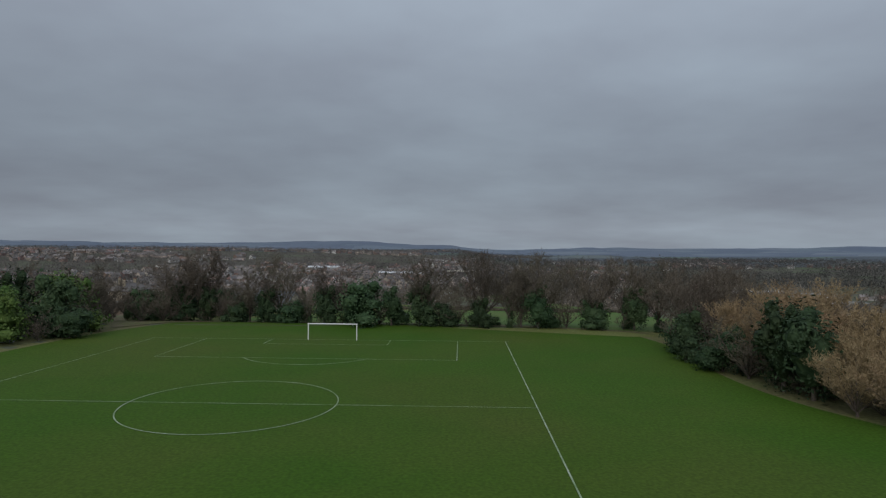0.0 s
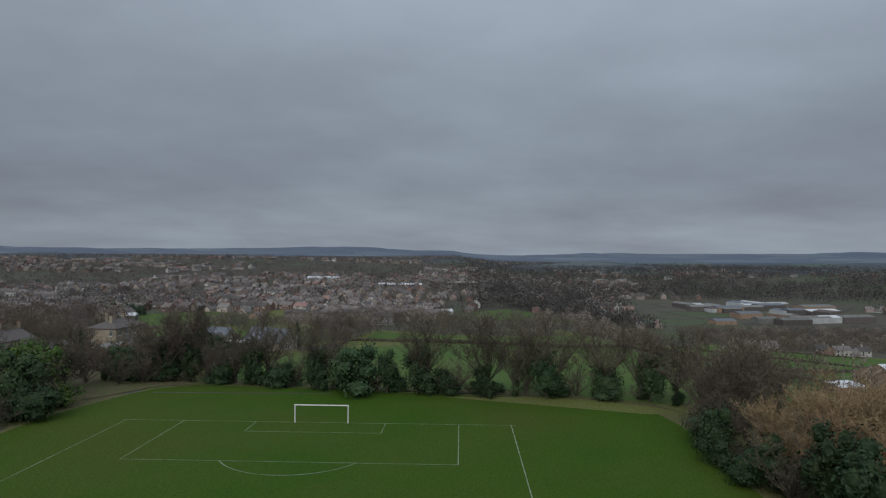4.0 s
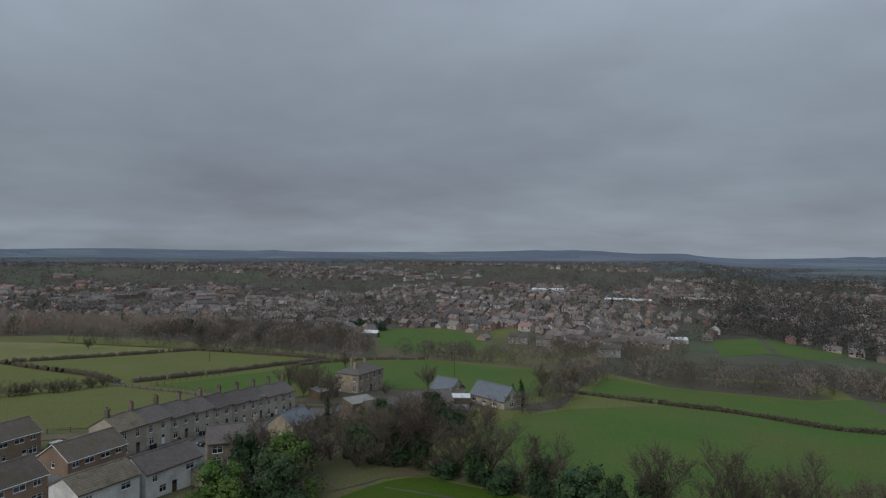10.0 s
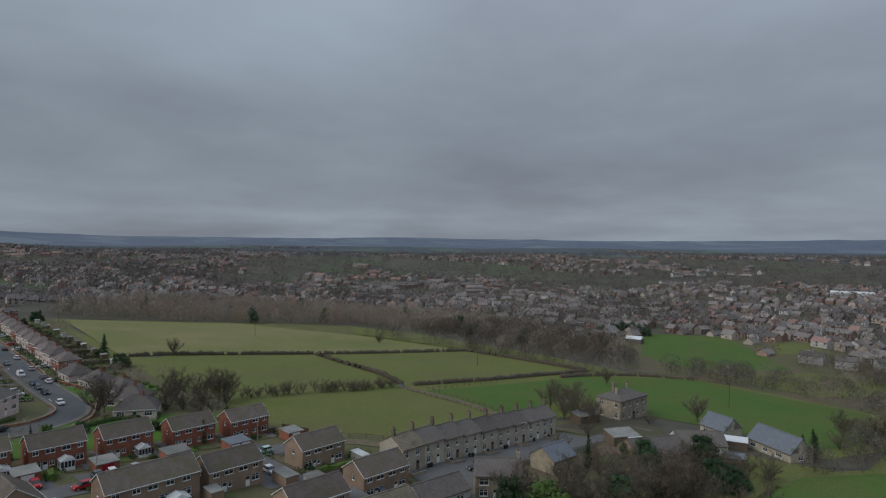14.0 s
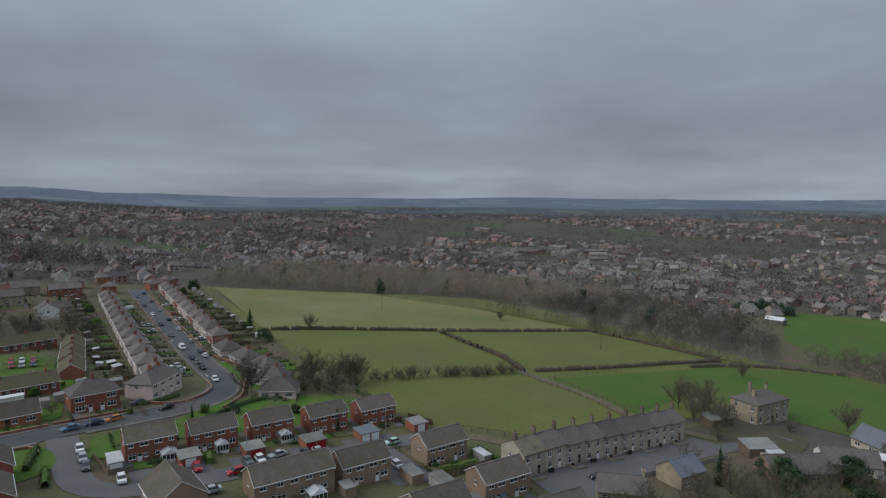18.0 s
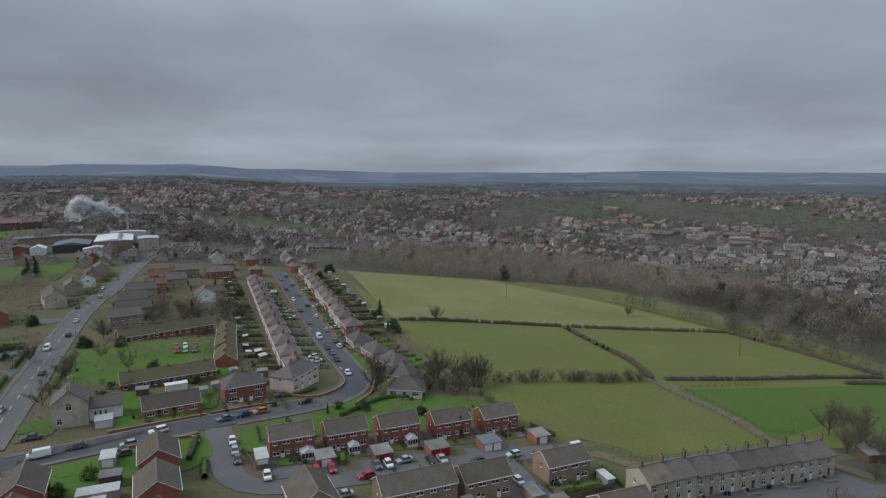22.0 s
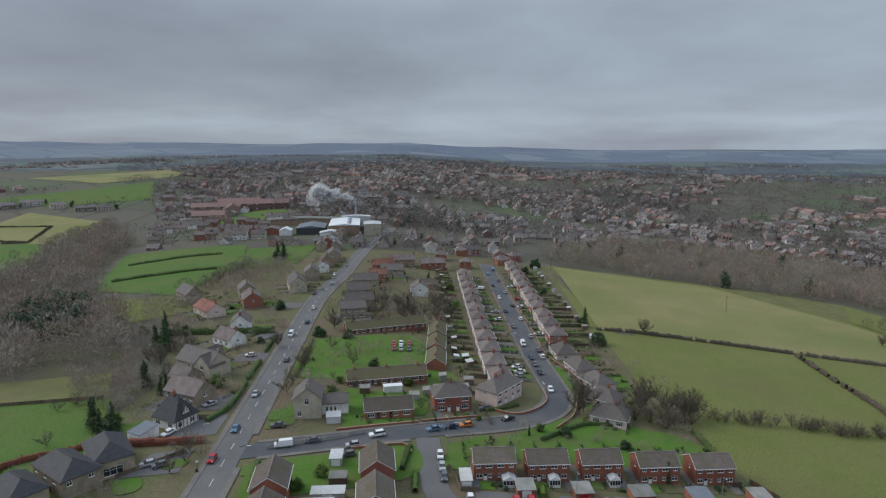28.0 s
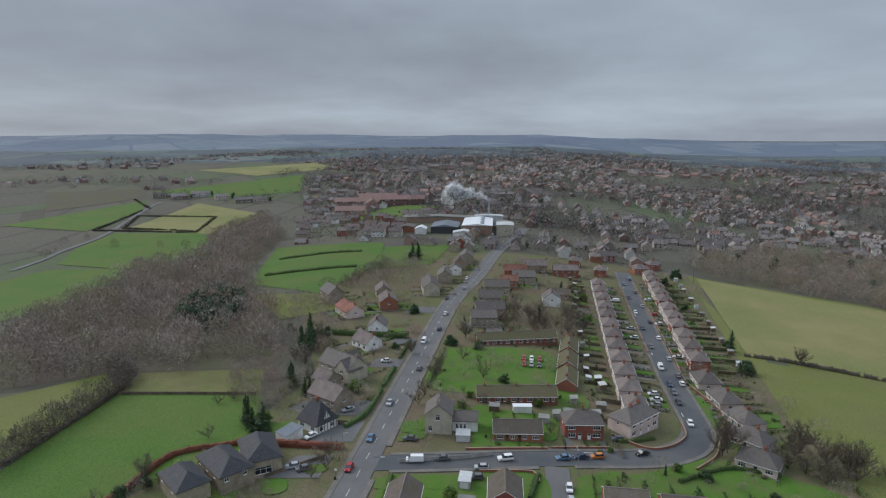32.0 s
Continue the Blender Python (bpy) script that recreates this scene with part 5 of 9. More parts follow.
def limbs(rnd, h, spread, leaders, twigs, base=0.2, fan=1.0, sides=2):
    """Limbs and twigs of a bare tree: several leaders from a short bole, side branches all the way up, and fine twigs on them."""
    wood, fine = [], []

    def run(p, d, length, r0, r1, n, wander, rise, into):
        pts = [p]
        for k in range(n):
            d = (d + Vector((rnd.uniform(-1, 1), rnd.uniform(-1, 1), rnd.uniform(-0.6, 0.6))) * wander + Vector((0, 0, rise))).normalized()
            q = p + d * (length / n)
            ra, rb = r0 + (r1 - r0) * k / n, r0 + (r1 - r0) * (k + 1) / n
            into.append((p, q, ra, rb))
            p = q
            pts.append(q)
        return pts, d

    bole = h * base
    r0 = 0.011 * h + 0.05
    run(Vector((0, 0, -0.4)), Vector((rnd.uniform(-0.05, 0.05), rnd.uniform(-0.05, 0.05), 1)), bole + 0.4, r0 * 1.25, r0, 2, 0.02, 0, wood)
    for L in range(leaders):
        a = 2 * math.pi * (L + rnd.uniform(-0.3, 0.3)) / leaders
        out = spread * rnd.uniform(0.35, 1.05) if L else spread * 0.1
        pts, d = run(Vector((0, 0, bole * rnd.uniform(0.7, 1.0))), Vector((math.cos(a) * out, math.sin(a) * out, 1)).normalized(), h * rnd.uniform(0.7, 0.82) * (1 - 0.2 * min(1.4, out)), r0 * 0.62, 0.025, 8, 0.12, 0.015, wood)
        for k, p in enumerate(pts[1:], 1):
            t = k / 8
            for _ in range(sides if k > 1 else 1):
                b = rnd.uniform(0, 2 * math.pi)
                side = Vector((math.cos(b), math.sin(b), rnd.uniform(0.1, 0.8))) * fan
                bp, bd = run(p, (side + d * (1.35 - fan)).normalized(), h * 0.33 * (1.1 - 0.62 * t) * rnd.uniform(0.7, 1.15), 0.034 * (1.15 - 0.6 * t) * h / 12, 0.012, 4, 0.18, 0.03, wood)
                for q in bp[1:]:
                    for _ in range(2):
                        c = Vector((rnd.uniform(-1, 1), rnd.uniform(-1, 1), rnd.uniform(-0.2, 1.0))).normalized()
                        tp, td = run(q, (bd * 0.8 + c).normalized(), h * rnd.uniform(0.06, 0.11), 0.027, 0.02, 2, 0.2, 0.05, fine)
                        for w in tp:
                            for _ in range(twigs):
                                e = Vector((rnd.uniform(-1, 1), rnd.uniform(-1, 1), rnd.uniform(-0.3, 1))).normalized()
                                fine.append((w, w + (td * 0.6 + e).normalized() * rnd.uniform(0.25, 0.65) * h / 12, 0.025, 0.011))
    return wood, fine


def bare_mesh(seed, height_, spread=0.75, leaders=4, twigs=2, mat="twig", base=0.2, fan=1.0, sides=2):
    rnd = random.Random(seed)
    wood, fine = limbs(rnd, height_, spread, leaders, twigs, base, fan, sides)
    k = height_ / max(b.z for _, b, _, _ in wood + fine)
    scale = lambda s: [(a * k, b * k, ra, rb) for a, b, ra, rb in s]
    v1, f1 = prisms(scale(wood), 4)
    v2, f2 = blades(scale(fine))
    return mesh_of("trunk", v1, f1, M["bark"], smooth=True), mesh_of("crown", v2, f2, M[mat])


def leaf_cloud(rnd, lumps, per_area, size, narrow=1.0):
    """Many small leaf faces over a heap of lumps (centre, radii), and uneven cores behind them."""
    vs, fs = [], []
    for c, r in lumps:
        n = int(per_area * (r.x * r.y + r.x * r.z + r.y * r.z))
        for _ in range(n):
            d = Vector((rnd.gauss(0, 1), rnd.gauss(0, 1), rnd.gauss(0, 1))).normalized()
            k = rnd.uniform(0.62, 1.2)
            p = c + Vector((d.x * r.x, d.y * r.y, d.z * r.z)) * k
            if p.z < 0.05:
                p.z = rnd.uniform(0.05, 0.3)
            nrm = (d + Vector((rnd.uniform(-0.7, 0.7), rnd.uniform(-0.7, 0.7), rnd.uniform(-0.3, 0.9)))).normalized()
            u = nrm.orthogonal().normalized()
            u = (u * math.cos(a := rnd.uniform(0, 6.28)) + nrm.cross(u) * math.sin(a))
            w = nrm.cross(u) * narrow
            s = size * rnd.uniform(0.6, 1.3)
            n0 = len(vs)
            vs += [p - u * s, p + w * s * 0.6 + nrm * s * 0.15, p + u * s, p - w * s * 0.6 + nrm * s * 0.15]
            fs.append((n0, n0 + 1, n0 + 2, n0 + 3))
        # core
        n0, seg, rings = len(vs), 8, 5
        for i in range(rings):
            t = math.pi * (i + 0.5) / rings
            for j in range(seg):
                q = 2 * math.pi * (j + 0.5 * (i % 2)) / seg
                k = rnd.uniform(0.5, 0.72)
                vs.append(Vector((c.x + r.x * k * math.sin(t) * math.cos(q), c.y + r.y * k * math.sin(t) * math.sin(q), max(0.0, c.z + r.z * k * math.cos(t)))))
        for i in range(rings - 1):
            for j in range(seg):
                a, b = n0 + i * seg + j, n0 + i * seg + (j + 1) % seg
                fs.append((a, a + seg, b + seg, b))
        fs.append(tuple(n0 + j for j in range(seg)))
    return vs, fs


def bush_mesh(seed, w, h, mat="evergreen", size=0.2, dense=21.0, lumps=13):
    rnd = random.Random(seed)
    ls = [(Vector((0, 0, h * 0.42)), Vector((w * 0.36, w * 0.36, h * 0.42)))]
    for _ in range(lumps):
        a, k, z = rnd.uniform(0, 6.28), rnd.uniform(0.15, 0.36), rnd.uniform(0.12, 0.8)
        fat = rnd.uniform(0.14, 0.25) * (1.15 - 0.6 * z)
        ls.append((Vector((math.cos(a) * w * k * (1.15 - 0.6 * z), math.sin(a) * w * k * (1.15 - 0.6 * z), h * z)), Vector((w * fat, w * fat, h * rnd.uniform(0.12, 0.22)))))
    v, f = leaf_cloud(rnd, ls, dense, size)
    return mesh_of("crown", v, f, M[mat])


def conifer_mesh(seed, w, h, mat="evergreen", size=0.18, dense=24.0):
    rnd = random.Random(seed)
    ls = []
    n = max(5, int(h / 1.1))
    for i in range(n):
        t = (i + 0.5) / n
        r = w / 2 * (1 - t) ** 0.75 * rnd.uniform(0.85, 1.12) + 0.18
        ls.append((Vector((rnd.uniform(-0.1, 0.1) * w, rnd.uniform(-0.1, 0.1) * w, h * (0.06 + 0.9 * t))), Vector((r, r, h / n * 0.95))))
    v, f = leaf_cloud(rnd, ls, dense, size)
    return mesh_of("crown", v, f, M[mat])


def trunk_mesh(h, r):
    v, f = prisms([(Vector((0, 0, -0.3)), Vector((0.05, 0, h * 0.5)), r, r * 0.8), (Vector((0.05, 0, h * 0.5)), Vector((0, 0.05, h)), r * 0.8, r * 0.5)], 7)
    return mesh_of("trunk", v, f, M["bark"], smooth=True)


TREES = {}
for i, (h, sp, n) in enumerate(((14.5, 0.9, 8), (15.5, 1.15, 9), (13.0, 0.7, 7), (11.5, 1.15, 8))):
    TREES["bare%d" % i] = bare_mesh(10 + i, h, sp, n, 2, fan=0.75), h
for i, (h, sp) in enumerate(((9.0, 1.5), (8.0, 1.7))):
    TREES["scrub%d" % i] = bare_mesh(30 + i, h, sp, 7, 2, base=0.05, sides=1), h
for i in range(2):
    TREES["willow%d" % i] = bare_mesh(50 + i, 10.0, 1.2, 9, 3, "willow_twig", 0.08, 0.8), 10.0
for i in range(2):
    TREES["far%d" % i] = bare_mesh(70 + i, 9.0, 1.1, 6, 2, base=0.1, fan=0.8, sides=1), 9.0
for i, (w, h) in enumerate(((7.5, 8.5), (8.5, 7.0), (6.0, 9.5), (9.0, 6.0))):
    TREES["bush%d" % i] = (trunk_mesh(h * 0.6, 0.2), bush_mesh(90 + i, w, h)), h
for i, (w, h) in enumerate(((8.0, 6.5), (5.0, 4.0))):
    TREES["laurel%d" % i] = (trunk_mesh(h * 0.5, 0.15), bush_mesh(110 + i, w, h, "laurel")), h
for i, (w, h) in enumerate(((3.6, 9.0), (2.0, 7.0), (5.0, 12.0))):
    TREES["conifer%d" % i] = (trunk_mesh(h * 0.5, 0.16), conifer_mesh(130 + i, w, h)), h
for i in range(2):
    TREES["shrub%d" % i] = (trunk_mesh(1.0, 0.06), bush_mesh(150 + i, 2.0, 1.7, "hedge_leaf", 0.14, 26.0, 6)), 1.7
for i in range(2):
    ivy_rnd = random.Random(170 + i)
    lumps = [(Vector((ivy_rnd.uniform(-0.35, 0.35), ivy_rnd.uniform(-0.35, 0.35), 0.6 + 0.75 * k)), Vector((0.75, 0.75, 0.8)) * ivy_rnd.uniform(0.7, 1.25) * (1.2 - 0.07 * k)) for k in range(10)]
    TREES["ivy%d" % i] = (*TREES["bare%d" % (2 * i)][0], mesh_of("ivy", *leaf_cloud(ivy_rnd, lumps, 22, 0.17), M["evergreen"])), TREES["bare%d" % (2 * i)][1]
TREE_WORDS = {
    "ivy": ("tree", "bare winter tree with its trunk wrapped in dark ivy", "tree"),
    "bare": ("tree", "bare leafless winter tree with dark spreading limbs", "tree"), "scrub": ("tree", "bare brown scrubby tree with dense twigs", "tree"),
    "willow": ("willow_tree", "bare willow with tawny orange-brown twigs", "tree"), "far": ("tree", "bare leafless tree beside houses", "tree"),
    "bush": ("evergreen_tree", "dark green holly-like evergreen tree", "tree"), "laurel": ("laurel_bush", "yellow-green laurel bush with dense leaves", "bush"),
    "conifer": ("conifer", "dark green narrow conifer", "tree"), "shrub": ("shrub", "low green garden shrub", "bush")}
rnd_place = random.Random(5)


def tree(kind, x, y, h=None, rz=None, wide=1.0, group=""):
    (a, b, *ivy), h0 = TREES[kind]
    word = kind.rstrip("0123456789")
    name, label, cat = TREE_WORDS[word]
    t = thing(name, label, cat, group)
    part("trunk", a, None, t)
    part("crown", b, None, t)
    for q in ivy:
        part("ivy", q, None, t, "dark green ivy leaves")
    k = (h or h0) / h0
    t.matrix_basis = Matrix.Translation((x, y, height(x, y) - 0.1)) @ Matrix.Rotation(rnd_place.uniform(0, 6.28) if rz is None else rz, 4, "Z") @ Matrix.Diagonal((k * wide, k * wide, k, 1))
    return t


def hedge(pts, w, h, mat="hedge_leaf", name="hedge", label="clipped green garden hedge", size=0.16, dense=16, ragged=0.15, rise=0.0, gaps=0.0, seed=3, step=0.8):
    """A hedge along a line: an uneven core and many small leaves or twigs."""
    rnd = random.Random(seed + int(abs(pts[0][0] * 7 + pts[0][1] * 3)))
    line = smooth_line(pts, step) if len(pts) > 2 else [(pts[0][0] + (pts[1][0] - pts[0][0]) * i / max(1, n), pts[0][1] + (pts[1][1] - pts[0][1]) * i / max(1, n))
                                                       for n in [int(math.dist(pts[0], pts[1]) / step)] for i in range(n + 1)]
    ns = normals(line)
    vs, fs, prev = [], [], None
    k = 1.0
    for (x, y), (nx, ny) in zip(line, ns):
        if gaps and rnd.random() < gaps:
            prev = None
            continue
        k = 0.6 * k + 0.4 * rnd.uniform(1 - ragged * 2, 1 + ragged * 2)
        z = height(x, y) + rise
        n0 = len(vs)
        for o, hz in ((-0.5, -0.2), (-0.52, 0.6), (-0.3, 0.95), (0.3, 0.95), (0.52, 0.6), (0.5, -0.2)):
            o2, h2 = o * w * rnd.uniform(0.85, 1.1), hz * h * (k if hz > 0 else 1) * rnd.uniform(0.92, 1.05)
            vs.append(Vector((x + nx * o2, y + ny * o2, z + h2)))
        if prev is not None:
            fs += [(prev + i, prev + i + 1, n0 + i + 1, n0 + i) for i in range(5)]
        else:
            fs.append(tuple(n0 + i for i in range(6)))
        prev = n0
        for _ in range(int(dense * step * (h + w) / 2)):
            o, hz = rnd.uniform(-0.6, 0.6), rnd.uniform(0.05, 1.1)
            if abs(o) < 0.42 and hz < 0.85:
                o = math.copysign(0.55, o)
            p = Vector((x + nx * o * w + rnd.uniform(-step, step) / 2, y + ny * o * w + rnd.uniform(-step, step) / 2, z + hz * h * k))
            u = Vector((rnd.uniform(-1, 1), rnd.uniform(-1, 1), rnd.uniform(-1, 1.6))).normalized()
            v = u.orthogonal().normalized()
            s = size * rnd.uniform(0.6, 1.4)
            m0 = len(vs)
            thin = 0.18 if mat == "twig" else 0.6
            vs += [p - u * s, p + v * s * thin, p + u * s, p - v * s * thin]
            fs.append((m0, m0 + 1, m0 + 2, m0 + 3))
    h_ob = new(name, mesh_of(name, vs, fs, M[mat]))
    return tagged(h_ob, label, "hedge")


def fence(pts, h, mat="fence_wood", label="weathered timber panel fence", bay=2.4, name="fence"):
    f = thing(name, label, "fence", m=Matrix.Identity(4))
    key = ("fence", h, mat)
    if key not in WINDOW_MESH:
        bm = boxes((-bay / 2, bay / 2, -0.02, 0.02, 0.05, h), (-bay / 2, bay / 2, -0.045, 0.045, h - 0.12, h - 0.04), (-bay / 2, bay / 2, -0.045, 0.045, 0.3, 0.4))
        me = bpy.data.meshes.new("panel")
        bm.to_mesh(me)
        bm.free()
        me.materials.append(M[mat])
        bm = boxes((-0.06, 0.06, -0.06, 0.06, -0.4, h + 0.1))
        po = bpy.data.meshes.new("post")
        bm.to_mesh(po)
        bm.free()
        po.materials.append(M["concrete" if mat == "concrete" else mat])
        WINDOW_MESH[key] = me, po
    me, po = WINDOW_MESH[key]
    for (xa, ya), (xb, yb) in zip(pts[:-1], pts[1:]):
        n = max(1, round(math.dist((xa, ya), (xb, yb)) / bay))
        ang = math.atan2(yb - ya, xb - xa)
        for i in range(n):
            cx, cy = xa + (xb - xa) * (i + 0.5) / n, ya + (yb - ya) * (i + 0.5) / n
            part("panel", me, None, f, m=Matrix.Translation((cx, cy, height(cx, cy) + 0.05)) @ Matrix.Rotation(ang, 4, "Z"))
            px, py = xa + (xb - xa) * i / n, ya + (yb - ya) * i / n
            part("post", po, None, f, m=Matrix.Translation((px, py, height(px, py) + 0.05)) @ Matrix.Rotation(ang, 4, "Z"))
    return f


def low_wall(pts, h=0.8, w=0.28, mat="red_brick", label="low red brick garden wall with a tan coping", cope="buff_brick", name="garden_wall"):
    line = smooth_line(pts, 2.0)
    g = thing(name, label, "wall", m=Matrix.Identity(4))
    v, f = ribbon(line, -w / 2, w / 2, h, h + 0.4)
    part("masonry", mesh_of("masonry", v, f, M[mat]), None, g)
    if cope:
        v, f = ribbon(line, -w / 2 - 0.05, w / 2 + 0.05, h + 0.08, 0.08)
        part("coping", mesh_of("coping", v, f, M[cope]), None, g)
    return g


def scatter(poly, gap, seed, jitter=0.45):
    rnd = random.Random(seed)
    xs, ys = [p[0] for p in poly], [p[1] for p in poly]
    out = []
    y = min(ys)
    while y < max(ys):
        x = min(xs)
        while x < max(xs):
            q = (x + rnd.uniform(-jitter, jitter) * gap, y + rnd.uniform(-jitter, jitter) * gap)
            if inside(*q, poly):
                out.append(q)
            x += gap
        y += gap
    return out


def low_tree(seed, h, n_twigs, width=0.5, thick=0.07, stems=5):
    """Arrays of a far-off bare tree: thin limbs from the ground up and a haze of twigs."""
    rnd = random.Random(seed)
    segs = []
    for _ in range(stems):
        a, o = rnd.uniform(0, 6.28), rnd.uniform(0.1, 0.8)
        segs.append((Vector((0, 0, -0.3)), Vector((math.cos(a) * h * width * o, math.sin(a) * h * width * o, h * rnd.uniform(0.5, 0.9))), 0.06, 0.02))
    v, f = prisms(segs, 3)
    for _ in range(n_twigs):
        a, t = rnd.uniform(0, 6.28), math.acos(rnd.uniform(-0.55, 1.0))
        k = rnd.uniform(0.55, 1.0) ** 0.5
        r = h * width * math.sin(t) * k
        p = Vector((math.cos(a) * r, math.sin(a) * r, h * (0.42 + 0.56 * math.cos(t) * k)))
        u = ((p - Vector((0, 0, h * 0.22))).normalized() * 1.5 + Vector((rnd.uniform(-0.7, 0.7), rnd.uniform(-0.7, 0.7), rnd.uniform(-0.2, 0.8)))).normalized()
        out = (p - Vector((0, 0, h * 0.22))).normalized()
        if rnd.random() < 0.6:
            u = (u - out * u.dot(out) * 0.8).normalized()
        w = (out.cross(u) + Vector((rnd.uniform(-0.5, 0.5), rnd.uniform(-0.5, 0.5), rnd.uniform(-0.5, 0.5)))).normalized()
        L = rnd.uniform(0.8, 1.9) * h / 9
        n0 = len(v)
        v += [p, p + u * L * 0.5 + w * thick, p + u * L, p + u * L * 0.5 - w * thick]
        f.append((n0, n0 + 1, n0 + 2, n0 + 3))
    return np.array([tuple(q) for q in v]), f


LOW = [low_tree(200 + i, 9.0, 320, 0.44 + 0.07 * (i % 3), 0.085) for i in range(6)]

LOW_FAR = [low_tree(250 + i, 9.0, 26, 0.5 + 0.08 * (i % 3), 0.42, 2) for i in range(5)]


def wood(name, spots, label, mat, h0=7.0, h1=12.0, seed=1, shapes=None):
    """A far wood as one sheet of many bare trees of a few tones."""
    rnd = random.Random(seed)
    tones = {"wood_twig": [M["wood_twig"], M["wood_pale"], M["wood_brown"], M["wood_moss"]], "valley": [M["twig"], M["wood_far"], M["wood_twig"], M["bark"]]}.get(mat) or [M[mat]]
    vs, fs, mi, n = [], [], [], 0
    for x, y in spots:
        v, f = rnd.choice(shapes or LOW)
        k, a = rnd.uniform(h0, h1) / 9.0, rnd.uniform(0, 6.28)
        c, s = math.cos(a) * k, math.sin(a) * k
        vs.append(np.stack([v[:, 0] * c - v[:, 1] * s + x, v[:, 0] * s + v[:, 1] * c + y, v[:, 2] * k + height(x, y)], 1))
        fs += [tuple(i + n for i in q) for q in f]
        tone = (rnd.choice((0, 0, 1, 2, 2, 3)) if noise.noise((x / 28, y / 28, 2.0)) > -0.05 else rnd.choice((0, 0, 0, 1, 3))) if len(tones) > 1 else 0
        mi += [tone] * len(f)
        n += len(v)
    ob = new(name, mesh_of(name, np.concatenate(vs).tolist(), fs, tones, mi))
    return tagged(ob, label, "wood", kind="stuff")


def far_bush(seed):
    rnd = random.Random(seed)
    v, f = leaf_cloud(rnd, [(Vector((0, 0, 3.6)), Vector((2.6, 2.6, 3.8))), (Vector((1.2, 0.6, 2.2)), Vector((1.8, 1.8, 2.2))), (Vector((-1.2, 0.9, 5.4)), Vector((1.5, 1.5, 2.4)))], 3.2, 0.5)
    return np.array([tuple(q) for q in v]), f


DARK = [far_bush(300 + i) for i in range(3)]



# ---- houses of the near street ----
semi_front = [(0.6, 3.55, 1.1, 1.1), (2.9, 3.55, 1.7, 1.1), (5.8, 3.55, 1.7, 1.1), (8.7, 3.55, 1.1, 1.1), (0.6, 0.9, 1.5, 1.3), (8.4, 0.9, 1.5, 1.3), (3.6, 1.0, 0.9, 1.1), (5.9, 1.0, 0.9, 1.1)]
red = house("semi_detached_house", 10.4, 7.2, 4.9, 7.0, "red_brick", "brown_tile", "red brick semi-detached pair with a dark tiled gable roof", semi_front,
            [(1, 3.5, 1.6, 1.1), (3.8, 3.5, 1.2, 1.1), (5.6, 3.5, 1.2, 1.1), (7.8, 3.5, 1.6, 1.1)], [(3.3, 3.3, 0.8, 1.1)], [(3.3, 3.3, 0.8, 1.1)],
            group="red brick semis", doors=[(2.35, 0.95, 2.05, "upvc"), (7.1, 0.95, 2.05, "dark_wood")], chimneys=[])
stand(red, -148.9, 33.4, 90)
for y in (47.0, 61.3, 76.2, 90.8):
    again(red, -149.9 if y < 60 else -151.6, y, 90)
buff_front = [(0.8, 3.5, 1.3, 1.1), (3.1, 3.5, 1.9, 1.15), (6.2, 3.5, 1.9, 1.15), (9.2, 3.5, 1.2, 1.1), (0.7, 0.9, 1.7, 1.3), (8.9, 0.9, 1.7, 1.3), (3.9, 1.0, 0.8, 1.1)]
buff = house("semi_detached_house", 11.4, 7.4, 4.9, 7.2, "buff_brick", "brown_tile", "brown brick semi-detached pair with a dark tiled gable roof", buff_front,
             [(1, 3.5, 1.6, 1.1), (9, 3.5, 1.6, 1.1)], [(3.3, 3.3, 0.8, 1.1)], [(3.3, 3.3, 0.8, 1.1)], group="brown brick semis",
             doors=[(2.7, 0.95, 2.05, "upvc"), (7.6, 0.95, 2.05, "upvc")])
stand(buff, -121.4, 93.0, 90)
again(buff, -119.6, 71.0, 90)
again(buff, -99.8, 93.6, 88)
again(buff, -95.2, 75.0, 88)
long_front = [(1.0, 3.5, 1.4, 1.1), (4.4, 3.5, 1.4, 1.1), (7.0, 3.5, 1.8, 1.15), (10.2, 3.5, 1.5, 1.15), (13.2, 3.5, 1.5, 1.1), (0.9, 0.9, 1.8, 1.3), (4.4, 0.9, 1.8, 1.3), (9.0, 0.9, 1.8, 1.3), (13.2, 0.9, 1.6, 1.3)]
stand(house("terraced_house", 16.4, 7.8, 4.9, 7.3, "buff_brick", "brown_tile", "long brown brick block under one dark tiled roof", long_front, left=[(3.3, 3.3, 0.8, 1.1)], doors=[(3.1, 0.95, 2.05, "upvc"), (11.7, 0.95, 2.05, "upvc")]), -118.8, 54.8, 90)
gable = house("gable_house", 10.2, 7.8, 4.9, 7.5, "red_brick", "brown_tile", "red brick house, gable to the street, tiled roof", [(1.2, 3.4, 1.5, 1.1), (7, 3.4, 1.5, 1.1), (1.2, 0.9, 1.6, 1.3)], [(1.2, 3.4, 1.5, 1.1), (7, 3.4, 1.5, 1.1)],
              [(3.5, 3.6, 0.8, 1.0)], [(3.5, 3.6, 0.8, 1.0)], group="red gable houses")
stand(gable, -144.0, 4.6, 4)
again(gable, -129.6, 5.0, 4)
again(gable, -136.4, -18.8, 4)
again(gable, -122.8, -18.0, 4)
stand(house("detached_house", 11.0, 8.6, 5.0, 8.2, "buff_brick", "brown_tile", "brown brick house with a broad tiled roof", [(1.2, 3.4, 1.5, 1.1), (7, 3.4, 1.5, 1.1)], right=[(3.5, 3.4, 1.2, 1.1)]), -118.0, 33.0, 4)

